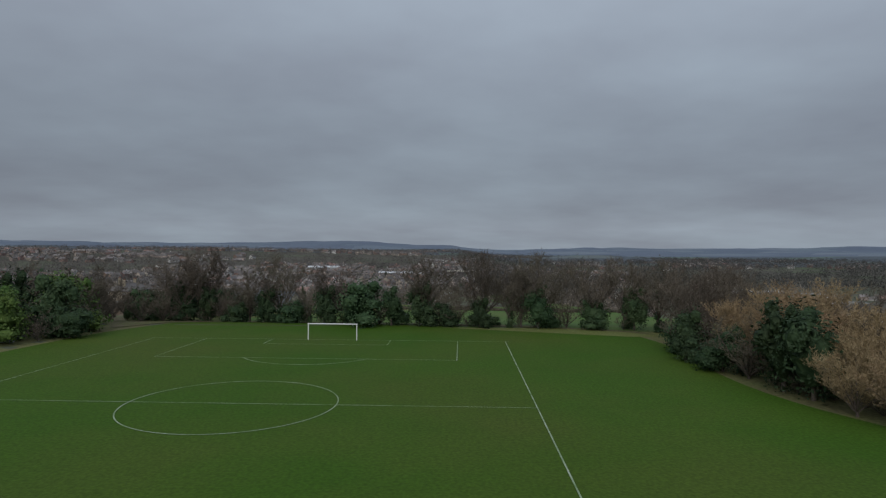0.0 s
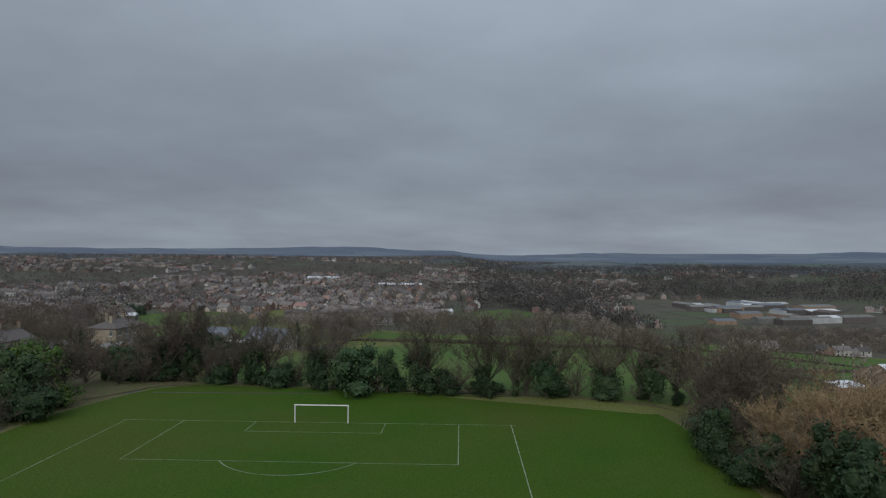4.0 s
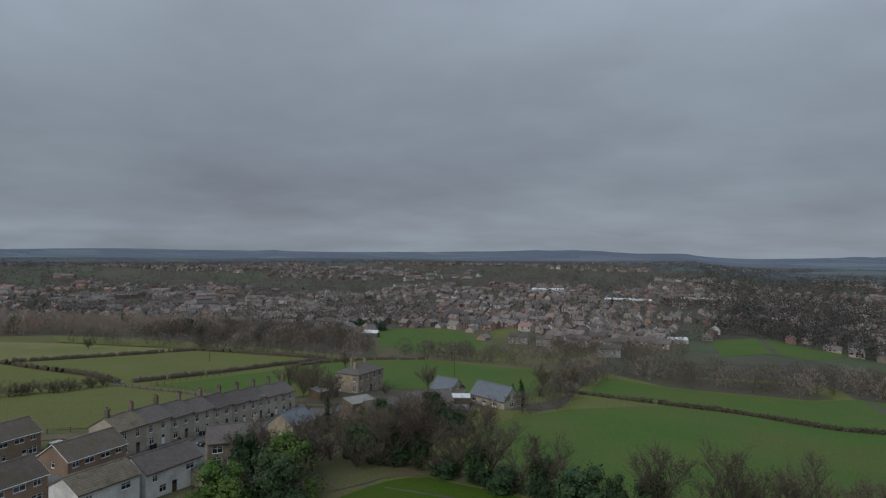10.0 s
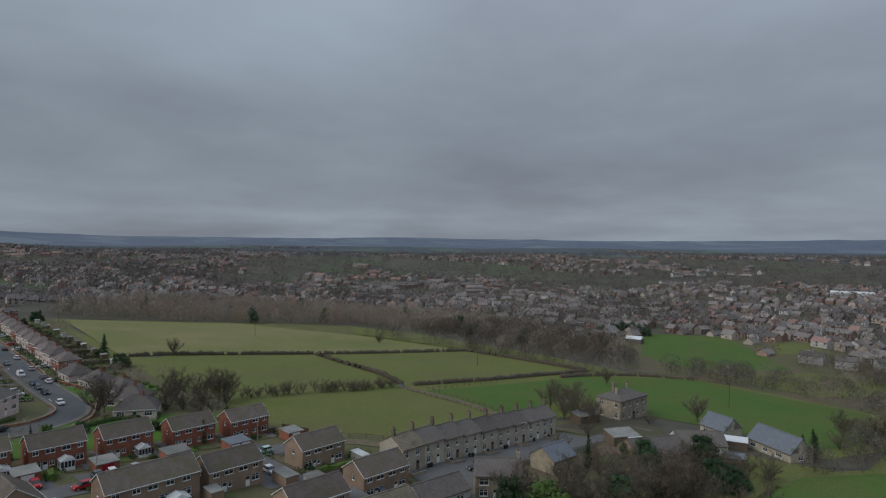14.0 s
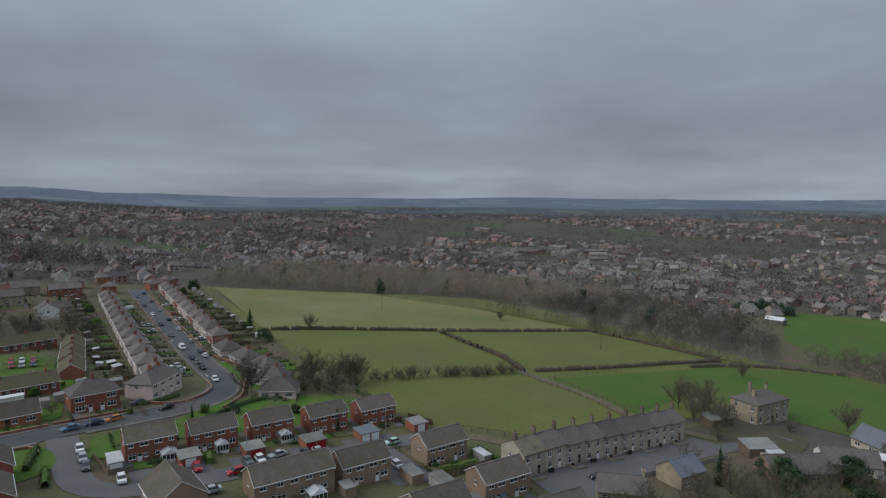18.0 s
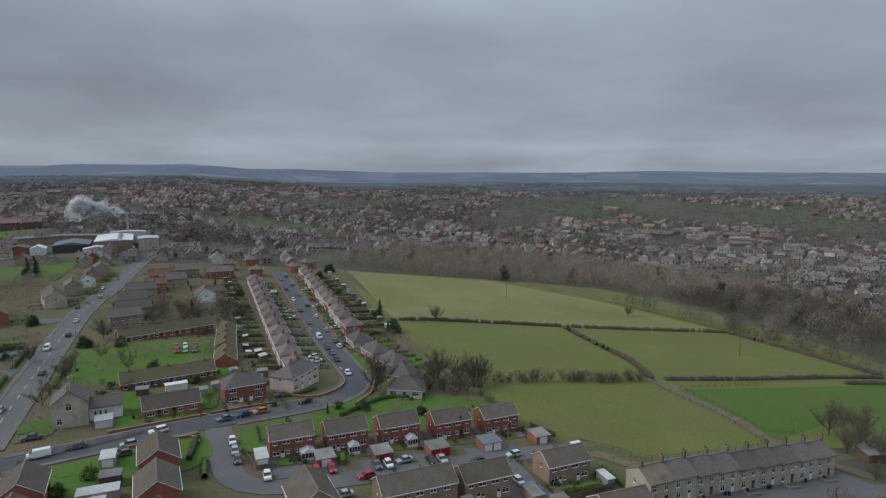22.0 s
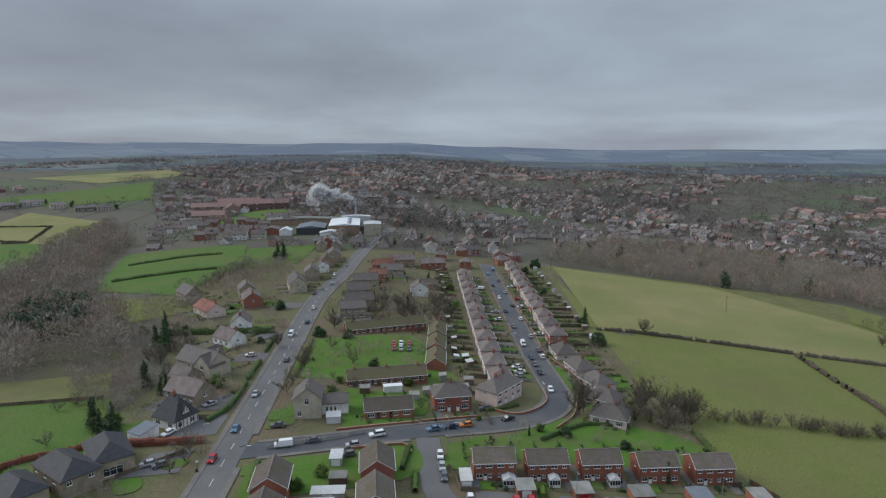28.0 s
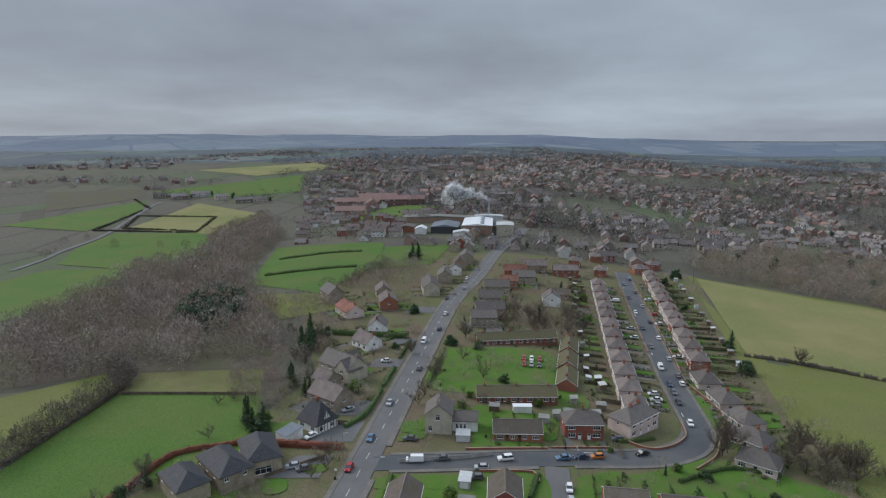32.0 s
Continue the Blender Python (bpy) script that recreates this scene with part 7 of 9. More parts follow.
W_SIDE = [(-192.0, -56.0, 13.0, 8.5, 4.2, 7.6, "stone", "rose_tile", 62, "stone house with a brown clay tiled roof"), (-217.0, -60.0, 17.0, 9.0, 5.0, 8.8, "pale_stone", "slate", 58, "long pale stone house with several gables and a slate roof"),
          (-205.0, -62.0, 8.0, 7.0, 4.0, 6.8, "stone", "rose_tile", 60, "stone cottage with a reddish tiled roof"), (-249.0, -60.0, 11.0, 8.0, 3.2, 6.4, "white_render", "rose_tile", 50, "white bungalow with a pinkish tiled roof"),
          (-267.0, -60.0, 10.0, 8.0, 4.6, 7.8, "white_render", "slate", 10, "white house with a grey gable roof"), (-294.0, -82.0, 16.0, 9.0, 3.4, 6.6, "pink_render", "red_tile", 40, "wide bungalow with a dark red tiled roof"),
          (-309.0, -66.0, 13.0, 9.0, 4.8, 7.8, "red_brick", "rose_tile", 20, "brick house with a rosy tiled roof"), (-320.0, -100.0, 14.0, 9.0, 5.0, 8.6, "stone", "slate", 40, "stone house with a steep slate roof"),
          (-344.0, -50.0, 20.0, 9.0, 5.0, 8.4, "pale_stone", "slate", 15, "pale stone row with a stepped slate roof"), (-330.0, -74.0, 11.0, 8.0, 4.8, 7.8, "stone", "rose_tile", 20, "stone house with a brown roof"),
          (-372.0, -46.0, 14.0, 8.5, 5.0, 8.0, "stone", "slate", 10, "grey stone house beside the main road"), (-392.0, -42.0, 9.0, 7.5, 4.6, 7.2, "white_render", "slate", 8, "small white house beside the main road"),
          (-410.0, -42.0, 14.0, 8.5, 5.0, 8.0, "buff_brick", "brown_tile", 8, "brown brick house beside the main road"), (-432.0, -40.0, 16.0, 9.0, 5.2, 8.2, "stone", "slate", 8, "stone house with a dark roof"),
          (-286.0, -14.0, 12.0, 8.0, 5.0, 7.8, "stone", "slate", 100, "stone pair of houses with slate roofs"), (-300.0, -12.0, 14.0, 8.5, 5.2, 8.2, "buff_brick", "slate", 100, "tall brown brick house"),
          (-322.0, -14.0, 12.0, 8.5, 5.2, 8.4, "pale_stone", "slate", 95, "pale gabled stone house"), (-334.0, 18.0, 10.0, 9.0, 4.4, 7.6, "white_render", "slate", 5, "white walled hall with a steep slate roof"),
          (-346.0, -12.0, 14.0, 8.5, 5.2, 8.2, "stone", "slate", 95, "stone houses with a long slate roof"), (-362.0, -6.0, 10.0, 8.0, 5.0, 7.6, "red_brick", "red_tile", 95, "bright red brick house with a red roof"),
          (-376.0, 2.0, 14.0, 8.5, 5.0, 8.0, "stone", "slate", 95, "stone house with a dark slate roof"), (-392.0, -4.0, 14.0, 8.5, 5.0, 8.0, "red_brick", "red_tile", 100, "red brick house with a red tiled roof"),
          (-412.0, 8.0, 16.0, 8.5, 5.0, 8.0, "buff_brick", "rose_tile", 95, "row of brown brick houses"), (-408.0, 28.0, 16.0, 8.0, 4.8, 7.6, "red_brick", "rose_tile", 95, "red brick semis with hipped roofs"),
          (-350.0, 22.0, 12.0, 8.0, 2.8, 5.4, "buff_brick", "brown_tile", 95, "low brown brick bungalow with tiled roof")]
for x, y, L, W, e, r, wall, roof, rz, label in W_SIDE:
    up_w = [(L * (i + 0.5) / 4 - 0.6, e - 1.7, 1.2, 1.1) for i in range(4)] if e > 4 else []
    lo_w = [(L * (i + 0.5) / 3 - 0.8, 0.8, 1.6, 1.3) for i in range(3)]
    stand(house("house", L, W, e, r, wall, roof, label, up_w + lo_w, left=[(W / 2 - 0.6, e - 1.5, 1.2, 1.1)], right=[(W / 2 - 0.6, e - 1.5, 1.2, 1.1)] if e > 3 else [], chimneys=[(L / 2 - 0.6, 0, 1.1, 2)], chim_mat="stone" if "stone" in wall else "red_brick", verge=False, detail=False), x, y, rz)
for dx, L in ((0, 7.0), (6.5, 6.0)):
    stand(house("gable_wing", L, 7.0, 4.8, 8.4, "pale_stone", "slate", "projecting stone gable with a slate roof", right=[(2.6, 3.4, 1.6, 1.5), (2.6, 0.8, 1.8, 1.5)], front=[], verge=False, category="house wing", detail=False), -213.0 - dx, -56.5 - dx * 0.2, -30)

# ---- factory with its chimney ----
fx, fy = -560, -46
fz = height(fx, fy)
fac = thing("factory", "pale-roofed brick factory halls with a thin steel chimney", "factory")
for x0, x1, y0, y1, h, rise, wall, roof in ((-46, 8, -13, 14, 8.5, 1.6, "buff_brick", "white_sheet"), (-8, 14, 18, 33, 10, 0.5, "pale_stone", "sheet"), (-32, 2, -42, -17, 6.0, 2.2, "dark_slate", "blue_slate"), (-4, 8, -56, -46, 5.0, 2.4, "white_render", "white_sheet"),
                                            (-80, -62, -78, -6, 6.5, 1.5, "buff_brick", "felt"), (-60, -48, -4, 24, 10, 1.0, "sheet", "sheet"), (-18, -2, -72, -58, 5, 1.8, "red_brick", "slate"), (12, 24, -20, -2, 4.5, 1.8, "white_render", "sheet"), (-40, -20, 18, 30, 7, 1.0, "sheet", "felt")):
    part("wall", boxes((x0, x1, y0, y1, -3, h)), M[wall], fac)
    a, b, c, d, m_y = x0 - 0.4, x1 + 0.4, y0 - 0.4, y1 + 0.4, (y0 + y1) / 2
    part("roof", mesh_of("roof", [(a, c, h), (b, c, h), (b, d, h), (a, d, h), (a, m_y, h + rise), (b, m_y, h + rise)], [(0, 1, 5, 4), (2, 3, 4, 5), (1, 2, 5), (3, 0, 4)], M[roof]), None, fac)
for k in range(4):
    part("roof_light", boxes((-40 + 12 * k, -33 + 12 * k, 3, 6.5, 9.0, 9.9)), M["blue_slate"], fac)
tube("chimney", (-54, 10, 0), (-54, 10, 25), 0.95, M["steel"], fac, "tall thin steel chimney", 12, 0.8)
for z_ in (9, 17, 24.4):
    tube("band", (-54, 10, z_), (-54, 10, z_ + 0.5), 1.15, M["sheet"], fac, "", 12)
fac.matrix_basis = Matrix.Translation((fx, fy, fz)) @ Matrix.Rotation(radians(4), 4, "Z")
rnd = random.Random(4)
bm = bmesh.new()
for k in range(46):
    u = (k / 45) ** 0.8
    size = (1.2 + 5.6 * u) * rnd.uniform(0.55, 1.15)
    c = Vector((-6 * u + rnd.uniform(-2, 2), -40 * u + rnd.uniform(-3, 3), 2 + 6.0 * math.sin(2.4 * u) + rnd.uniform(-4.5, 4.5) * u))
    for q in bmesh.ops.create_icosphere(bm, subdivisions=3, radius=1.0)["verts"]:
        d = q.co.copy()
        q.co = c + d * size * (1 + 0.45 * noise.noise(d * 1.6 + c) + 0.2 * noise.noise(d * 4.0 + c))
plume_ob = part("steam_plume", bm, M["steam"], None)
for p in plume_ob.data.polygons:
    p.use_smooth = True
plume_ob.matrix_basis = fac.matrix_basis @ Matrix.Translation((-54, 10, 24))
tagged(plume_ob, "white steam drifting from a factory chimney", "steam", kind="stuff")

# ---- cars ----
CARS = [("suv", "white", -165.7, 3.5, 109), ("hatch", "silver", -159.5, -2.6, 100), ("hatch", "grey", -154.4, -3.4, 105), ("saloon", "blue", -170.6, 19.4, 108), ("saloon", "navy", -172.6, 24.3, 108), ("hatch", "orange", -174.3, 29, 105), ("saloon", "black", -180.5, 42.3, 120),
        ("hatch", "white", -206.2, 61.4, 178), ("saloon", "black", -222.7, 61.2, 180), ("hatch", "grey", -231.2, 61.2, 180), ("hatch", "navy", -238.7, 61.2, 180), ("hatch", "white", -241.1, 66.2, 0), ("saloon", "grey", -249.3, 66.4, 0), ("hatch", "white", -227, 53.2, 95), ("saloon", "white", -222, 53.3, 95), ("hatch", "silver", -217.5, 52.6, 95),
        ("hatch", "white", -155.5, 20.4, 180), ("hatch", "silver", -149.6, 20.6, 180), ("hatch", "grey", -144.8, 20.9, 175), ("hatch", "white", -135.5, 26.4, 178), ("hatch", "red", -135.5, 37.2, 178), ("hatch", "red", -136, 40.8, 178), ("hatch", "red", -131, 47.6, 95), ("saloon", "grey", -135.8, 51.4, 180), ("hatch", "white", -135.8, 54.2, 180), ("saloon", "silver", -137, 58.6, 100),
        ("saloon", "black", -135.5, 65, 180), ("saloon", "silver", -135.6, 67.9, 180), ("hatch", "black", -132.4, 76.1, 92), ("hatch", "mint", -133.6, 86.9, 90), ("hatch", "white", -120.7, 81, 180), ("saloon", "blue", -117.5, 83, 200), ("saloon", "silver", -123.8, 40.6, 90), ("hatch", "grey", -187.1, 36.1, 100), ("saloon", "black", -93.6, 118, 70), ("hatch", "blue", -96, 92, 170),
        ("hatch", "red", -245.3, 6.2, 180), ("hatch", "white", -245.5, 9.2, 180), ("hatch", "red", -246, 12.4, 180), ("hatch", "red", -239, 6.4, 180), ("hatch", "silver", -239.1, 9.2, 180), ("hatch", "grey", -239.3, 12.2, 180),
        ("van", "white", -159.8, -20.9, 100), ("saloon", "grey", -162, -13.6, 105), ("saloon", "grey", -171.6, -24.7, 95), ("hatch", "red", -153.2, -37.4, 180), ("saloon", "blue", -170.1, -36.2, 180), ("saloon", "silver", -194.6, -36.6, 180), ("hatch", "grey", -226, -32.8, 0), ("hatch", "white", -231.9, -47.5, 100), ("van", "white", -257, -37, 180), ("hatch", "navy", -275, -33.2, 0),
        ("saloon", "black", -329.5, -38.2, 180), ("saloon", "white", -300, -34.2, 0), ("hatch", "silver", -352, -31.7, 0), ("hatch", "white", -378, -33.2, 185), ("saloon", "white", -168.6, -54, 150), ("hatch", "silver", -151.7, -52.6, 120), ("hatch", "grey", -151, -49.4, 120), ("saloon", "silver", -187.4, -48.5, 130), ("saloon", "navy", -134, -54, 95),
        ("van", "white", -256, 61, 180), ("hatch", "silver", -268, 66.6, 0), ("saloon", "grey", -282, 61.5, 180), ("hatch", "white", -296, 67.2, 0), ("hatch", "navy", -309, 62, 180), ("saloon", "black", -322, 67.6, 0), ("hatch", "white", -337, 62.6, 182), ("saloon", "silver", -352, 68.4, 2), ("van", "white", -356, 54, 90), ("hatch", "black", -368, 63.4, 182), ("saloon", "grey", -384, 69, 2), ("hatch", "blue", -402, 64.6, 182), ("van", "blue", -418, 70, 2),
        ("hatch", "white", -292, 55.6, 90), ("saloon", "silver", -306, 56, 90), ("hatch", "white", -320, 71.6, 85), ("hatch", "red", -337, 72.2, 85), ("hatch", "white", -368, 74, 85), ("saloon", "white", -272, 71, 85)]
for k, p, x, y, r in CARS:
    car(k, p, x, y, r)


# ---- street lamps and poles ----
def lamp_post(x, y, rz, h=7.5):
    g = thing("street_lamp", "grey steel street lamp with a short arm", "street lamp", "street lamps")
    tube("pole", (0, 0, -0.3), (0, 0, h), 0.09, M["steel"], g, sides=8, r2=0.06)
    tube("arm", (0, 0, h - 0.05), (1.1, 0, h + 0.15), 0.05, M["steel"], g, sides=6)
    part("lantern", boxes((1.0, 1.65, -0.14, 0.14, h + 0.08, h + 0.24), bevel=0.04), M["concrete"], g)
    stand(g, x, y, rz)


for x, y, r in ((-158.8, -40.9, 90), (-228.2, -41.2, 90), (-190.6, -28.2, -90), (-262, -28.6, -90), (-300, -41.5, 90), (-340, -26, -90), (-210, 68.6, -90), (-178.8, 33.2, -160), (-163.2, 23.0, -160), (-242, 58.0, 90), (-288, 69.0, -90), (-334, 60.0, 90), (-382, 71.5, -90), (-138.5, 52.0, 0), (-139, 88, 0), (-97.5, 140, 0)):
    lamp_post(x, y, r)
for x, y in ((-333.5, 191.4), (-198.1, 236.2), (143.6, 223.4), (-86, 252), (-425, 112)):
    g = thing("wooden_pole", "tall weathered wooden power pole in a field", "pole", "power poles")
    tube("shaft", (0, 0, -0.5), (0, 0, 9.5), 0.16, M["dark_wood"], g, sides=8, r2=0.11)
    part("crossarm", boxes((-0.9, 0.9, -0.06, 0.06, 8.9, 9.05)), M["dark_wood"], g)
    stand(g, x, y, 30)

# ---- hedges, fences and walls ----
def post_fence(pts, gap=2.8, h=1.15, label="weathered post and rail fence along a field"):
    """Single posts with two thin rails from each to the next."""
    g = thing("field_fence", label, "fence", m=Matrix.Identity(4))
    line = smooth_line(pts, gap)
    if "post" not in WINDOW_MESH:
        bm = boxes((-0.07, 0.07, -0.07, 0.07, -0.4, h))
        WINDOW_MESH["post"] = bpy.data.meshes.new("post")
        bm.to_mesh(WINDOW_MESH["post"])
        bm.free()
        WINDOW_MESH["post"].materials.append(M["fence_wood"])
    for x, y in line:
        part("post", WINDOW_MESH["post"], None, g, m=Matrix.Translation((x, y, height(x, y) + 0.1)))
    for z in (0.55, 1.05):
        segs = [(Vector((*a, height(*a) + z + 0.1)), Vector((*b, height(*b) + z + 0.1)), 0.04, 0.04) for a, b in zip(line[:-1], line[1:])]
        v, f = prisms(segs, 4)
        part("rail", mesh_of("rail", v, f, M["fence_wood"]), None, g)


post_fence([(-131, 109.8), (-128, 113), (-124, 115.6), (-121, 120), (-120.4, 135), (-120.6, 154), (-124, 162.5), (-131, 164), (-145, 166.2), (-171, 166.4)])
post_fence([(-126, 178), (-128, 170.4), (-138, 172), (-152, 173), (-168, 174)])
post_fence([(-167, 175.5), (-166, 192), (-164, 210)])
gate = thing("field_gate", "pale galvanised five-bar field gate, closed", "gate")
for k in range(5):
    tube("bar", (-1.8, 0, 0.25 + 0.22 * k), (1.8, 0, 0.25 + 0.22 * k), 0.035, M["sheet"], gate, sides=6)
for k in (-1.8, 0, 1.8):
    tube("upright", (k, 0, -0.1 if k else 0.2), (k, 0, 1.25), 0.05, M["sheet"], gate, sides=6)
stand(gate, -177.2, 169, 85)
stop = thing("bus_stop_post", "dark post with a round pale sign and black bin", "sign post")
tube("pole", (0, 0, -0.3), (0, 0, 2.7), 0.06, M["dark_wood"], stop, sides=8)
tube("sign", (-0.03, 0, 2.75), (0.03, 0, 2.75), 0.36, M["upvc"], stop, "round pale sign", 16)
part("litter_bin", boxes((0.15, 0.65, -0.25, 0.25, 0.0, 1.1), bevel=0.05), M["tyre"], stop, "black litter bin")
stand(stop, -148.2, -39.4, 0)
bin_thing = thing("wheelie_bin", "dark plastic wheeled bin beside a wall", "bin", "wheeled bins")
bm = bmesh.new()
for q in box(bm, -0.28, 0.28, -0.3, 0.3, 0.05, 0.98):
    if q.co.z < 0.5:
        q.co.x, q.co.y = q.co.x * 0.8, q.co.y * 0.75
part("body", bm, M["tyre"], bin_thing)
part("lid", boxes((-0.31, 0.31, -0.34, 0.34, 0.98, 1.06), bevel=0.03), M["tyre"], bin_thing)
for k in (-0.24, 0.24):
    tube("wheel", (k - 0.03, 0.22, 0.1), (k + 0.03, 0.22, 0.1), 0.1, M["tyre"], bin_thing, sides=8)
stand(bin_thing, -101.2, 110.2, 12)
rb = random.Random(19)
for x, y in ((-101.1, 111.0), (-101.0, 117.4), (-101.3, 124.2), (-101.0, 125.1), (-101.2, 131.0), (-101.0, 137.6), (-101.1, 138.4), (-101.2, 150.5), (-101.0, 157.0), (-86.6, 116.0), (-87.2, 116.6), (-118.4, 61.8), (-147.2, 52.0), (-147.4, 66.0), (-117.8, 88.0), (-97.0, 90.2), (-176.4, 20.2), (-177, -3.0)):
    again(bin_thing, x, y, rb.uniform(0, 360))
FIELD_HEDGES = [[(-284, 101.5), (-275, 140), (-261, 184)], [(-260, 186), (-248, 224), (-235.5, 266)], [(-258, 184), (-225, 180), (-201, 178), (-178, 170)], [(-177, 175), (-170, 210), (-164, 246), (-158, 270)], [(-236, 267.5), (-200, 271), (-160, 273)],
                [(-400, 215), (-358, 235), (-315, 253), (-237, 269)], [(-157, 246), (-152, 262), (-140, 284), (-120, 302)], [(-24, 270), (39, 249), (89, 231), (170, 217)]]
for p in FIELD_HEDGES[:5] + FIELD_HEDGES[6:7]:
    hedge(p, 1.3, 1.7, "twig", "hedgerow", "bare brown clipped hawthorn hedgerow", 0.32, 22, 0.2, gaps=0.04)
for p in ([(-40, 238), (-4, 229), (19, 223.5), (45, 211.5), (77, 225.5), (102, 260)], [(95, 330), (107, 306), (106, 266), (114, 251), (126, 237), (142, 216)], [(164, 446), (188, 427), (218, 401), (236, 352)], [(241, 461), (267, 448), (295, 437)], [(128, 251), (162, 277.5), (205, 309)]):
    hedge(p, 1.2, 1.3, "wool", "hedgerow", "low dark bare hedgerow between valley fields", 0.32, 14, 0.25, gaps=0.05, step=1.2)
for p in ([(-608, -438), (-686, -474)], [(-686, -474), (-700, -381)], [(-700, -381), (-610, -352)], [(-610, -352), (-608, -438)], [(-590, -458), (-604, -350)], [(-720, -494), (-590, -460)], [(-740, -497), (-800, -560)]):
    hedge(p, 1.4, 1.5, "wool", "hedgerow", "dark bare hedgerow round a far paddock", 0.6, 8, 0.3, gaps=0.05, step=3.0)
for p, w, h, m_, label in (([(-162, -71), (-163, -55), (-163.5, -44), (-164, -42.5)], 1.6, 2.0, "beech_leaf", "clipped russet beech hedge"), ([(-118, -96), (-134, -90), (-152, -88), (-162, -72)], 1.4, 1.8, "beech_leaf", "clipped russet beech hedge"),
                           ([(-176, -46), (-186, -42.2), (-205, -42.2)], 1.3, 1.6, "hedge_leaf", ""), ([(-208, -42.4), (-226, -42.4)], 1.2, 1.5, "hedge_leaf", ""), ([(-262, -45), (-262, -90)], 2.0, 2.4, "hedge_leaf", ""), ([(-236, -43), (-258, -43)], 1.0, 1.4, "hedge_leaf", ""),
                           ([(-148, 10.5), (-160, 12.5)], 1.2, 1.4, "hedge_leaf", ""), ([(-147, 13.8), (-138, 13.6)], 1.2, 1.4, "laurel", ""), ([(-138.5, 44), (-142, 44.4)], 1.6, 1.6, "laurel", ""), ([(-113, 88), (-113, 98)], 1.4, 1.8, "laurel", ""), ([(-110, 104), (-120, 104)], 1.2, 1.4, "hedge_leaf", ""),
                           ([(-192, 47.5), (-188, 41), (-186, 36)], 1.0, 1.2, "hedge_leaf", ""), ([(-140, -24.5), (-152, -25.5)], 1.0, 1.2, "hedge_leaf", ""), ([(-210, -26.5), (-224, -27), (-250, -27)], 1.0, 1.3, "hedge_leaf", ""),
                           ([(-438, -183), (-455, -150), (-460, -125)], 2.6, 1.8, "hedge_leaf", ""), ([(-379, -167), (-397, -130), (-404, -112)], 2.6, 1.8, "hedge_leaf", ""), ([(-168, 50), (-180, 66), (-180, 80)], 1.0, 1.4, "hedge_leaf", ""), ([(-156.5, 98.5), (-178, 99)], 1.2, 1.6, "hedge_leaf", "")):
    hedge(p, w, h, m_, label=label or "clipped green garden hedge", size=0.15 if w < 1.8 else 0.3, dense=22 if w < 1.8 else 9)
hedge([(-141, -131), (-192, -134), (-208, -145)], 2.0, 1.5, "twig", "hedgerow", "tall bare bramble hedgerow between fields", 0.5, 26, 0.35)
for pts, h, m_, label in (([(-158.5, -25), (-163.5, -8), (-167.6, 0)], 1.3, "concrete", "pale concrete post and panel fence along the road"), ([(-151, 22.5), (-140, 24.5), (-140, 29)], 1.2, "fence_wood", ""), ([(-148.5, 100.5), (-140.5, 103.5)], 1.6, "dark_wood", "dark brown timber fence"), ([(-147, 94.5), (-147, 98)], 1.5, "dark_wood", "dark brown timber fence"),
                          ([(-195, -84), (-188, -132)], 1.1, "fence_wood", ""), ([(-178, -45.5), (-178, -56)], 1.5, "fence_wood", ""), ([(-184, 36), (-176, 36.5)], 1.4, "fence_wood", ""), ([(-214, 34), (-214, 50)], 1.6, "fence_wood", ""), ([(-158, -46), (-146, -58)], 1.2, "fence_wood", ""),
                          ([(-112, 101.5), (-110, 84)], 1.5, "fence_wood", ""), ([(-90, 125), (-88, 160)], 1.1, "concrete", "pale stone slab fence along the lane"), ([(-198, 20), (-198, 34)], 1.5, "fence_wood", "")):
    fence(pts, h, m_, label or "weathered timber panel fence")
low_wall([(-190, 34.5), (-184.6, 44), (-188.5, 52), (-197, 58), (-206, 58.6)])
low_wall([(-176.5, 56.5), (-186, 64), (-196, 67.8), (-204, 70.5), (-216, 74.5), (-228, 72.8), (-244, 68.4), (-262, 68.5)])
low_wall([(-175, 15), (-171, 1), (-168.6, -8)])
low_wall([(-175.6, 16), (-179.8, 29), (-181, 33)])
low_wall([(-156.5, 12.8), (-161, 11), (-158, -3)])
for i, x in enumerate(range(-258, -400, -16)):
    low_wall([(x, 68.8 + 0.02 * (-x - 258)), (x - 13, 69.1 + 0.02 * (-x - 258))])
    if x < -262:
        low_wall([(x, 58.6 + 0.02 * (-x - 258)), (x - 12, 58.8 + 0.02 * (-x - 258))])
rnd = random.Random(9)
for i, x in enumerate(range(-229, -430, -15)):
    for y0, y1, s in ((38, 30, 1), (83 + 0.045 * (-x - 240), 96, 1)):
        if s and not (y0 > 50 and x > -255):
            fence([(x, y0), (x - 0.5, y1)], 1.3, rnd.choice(("fence_wood", "dark_wood")), "timber fence between back gardens")
    outhouse("shed", 2.4, 1.9, 1.9, rnd.choice(("fence_wood", "dark_wood", "concrete")), rnd.choice(("felt", "sheet")), "small garden shed with a felt roof", "shed", 0.3, "", x + rnd.uniform(-5, 5), 31 + rnd.uniform(-1, 2), rnd.choice((0, 90, 180)), group="garden sheds")
    if x < -255:
        outhouse("shed", 2.4, 1.9, 1.9, rnd.choice(("fence_wood", "dark_wood", "sheet")), rnd.choice(("felt", "sheet")), "small garden shed with a felt roof", "shed", 0.3, "", x + rnd.uniform(-5, 5), 94 + 0.04 * (-x - 240), rnd.choice((0, 90, 180)), group="garden sheds")
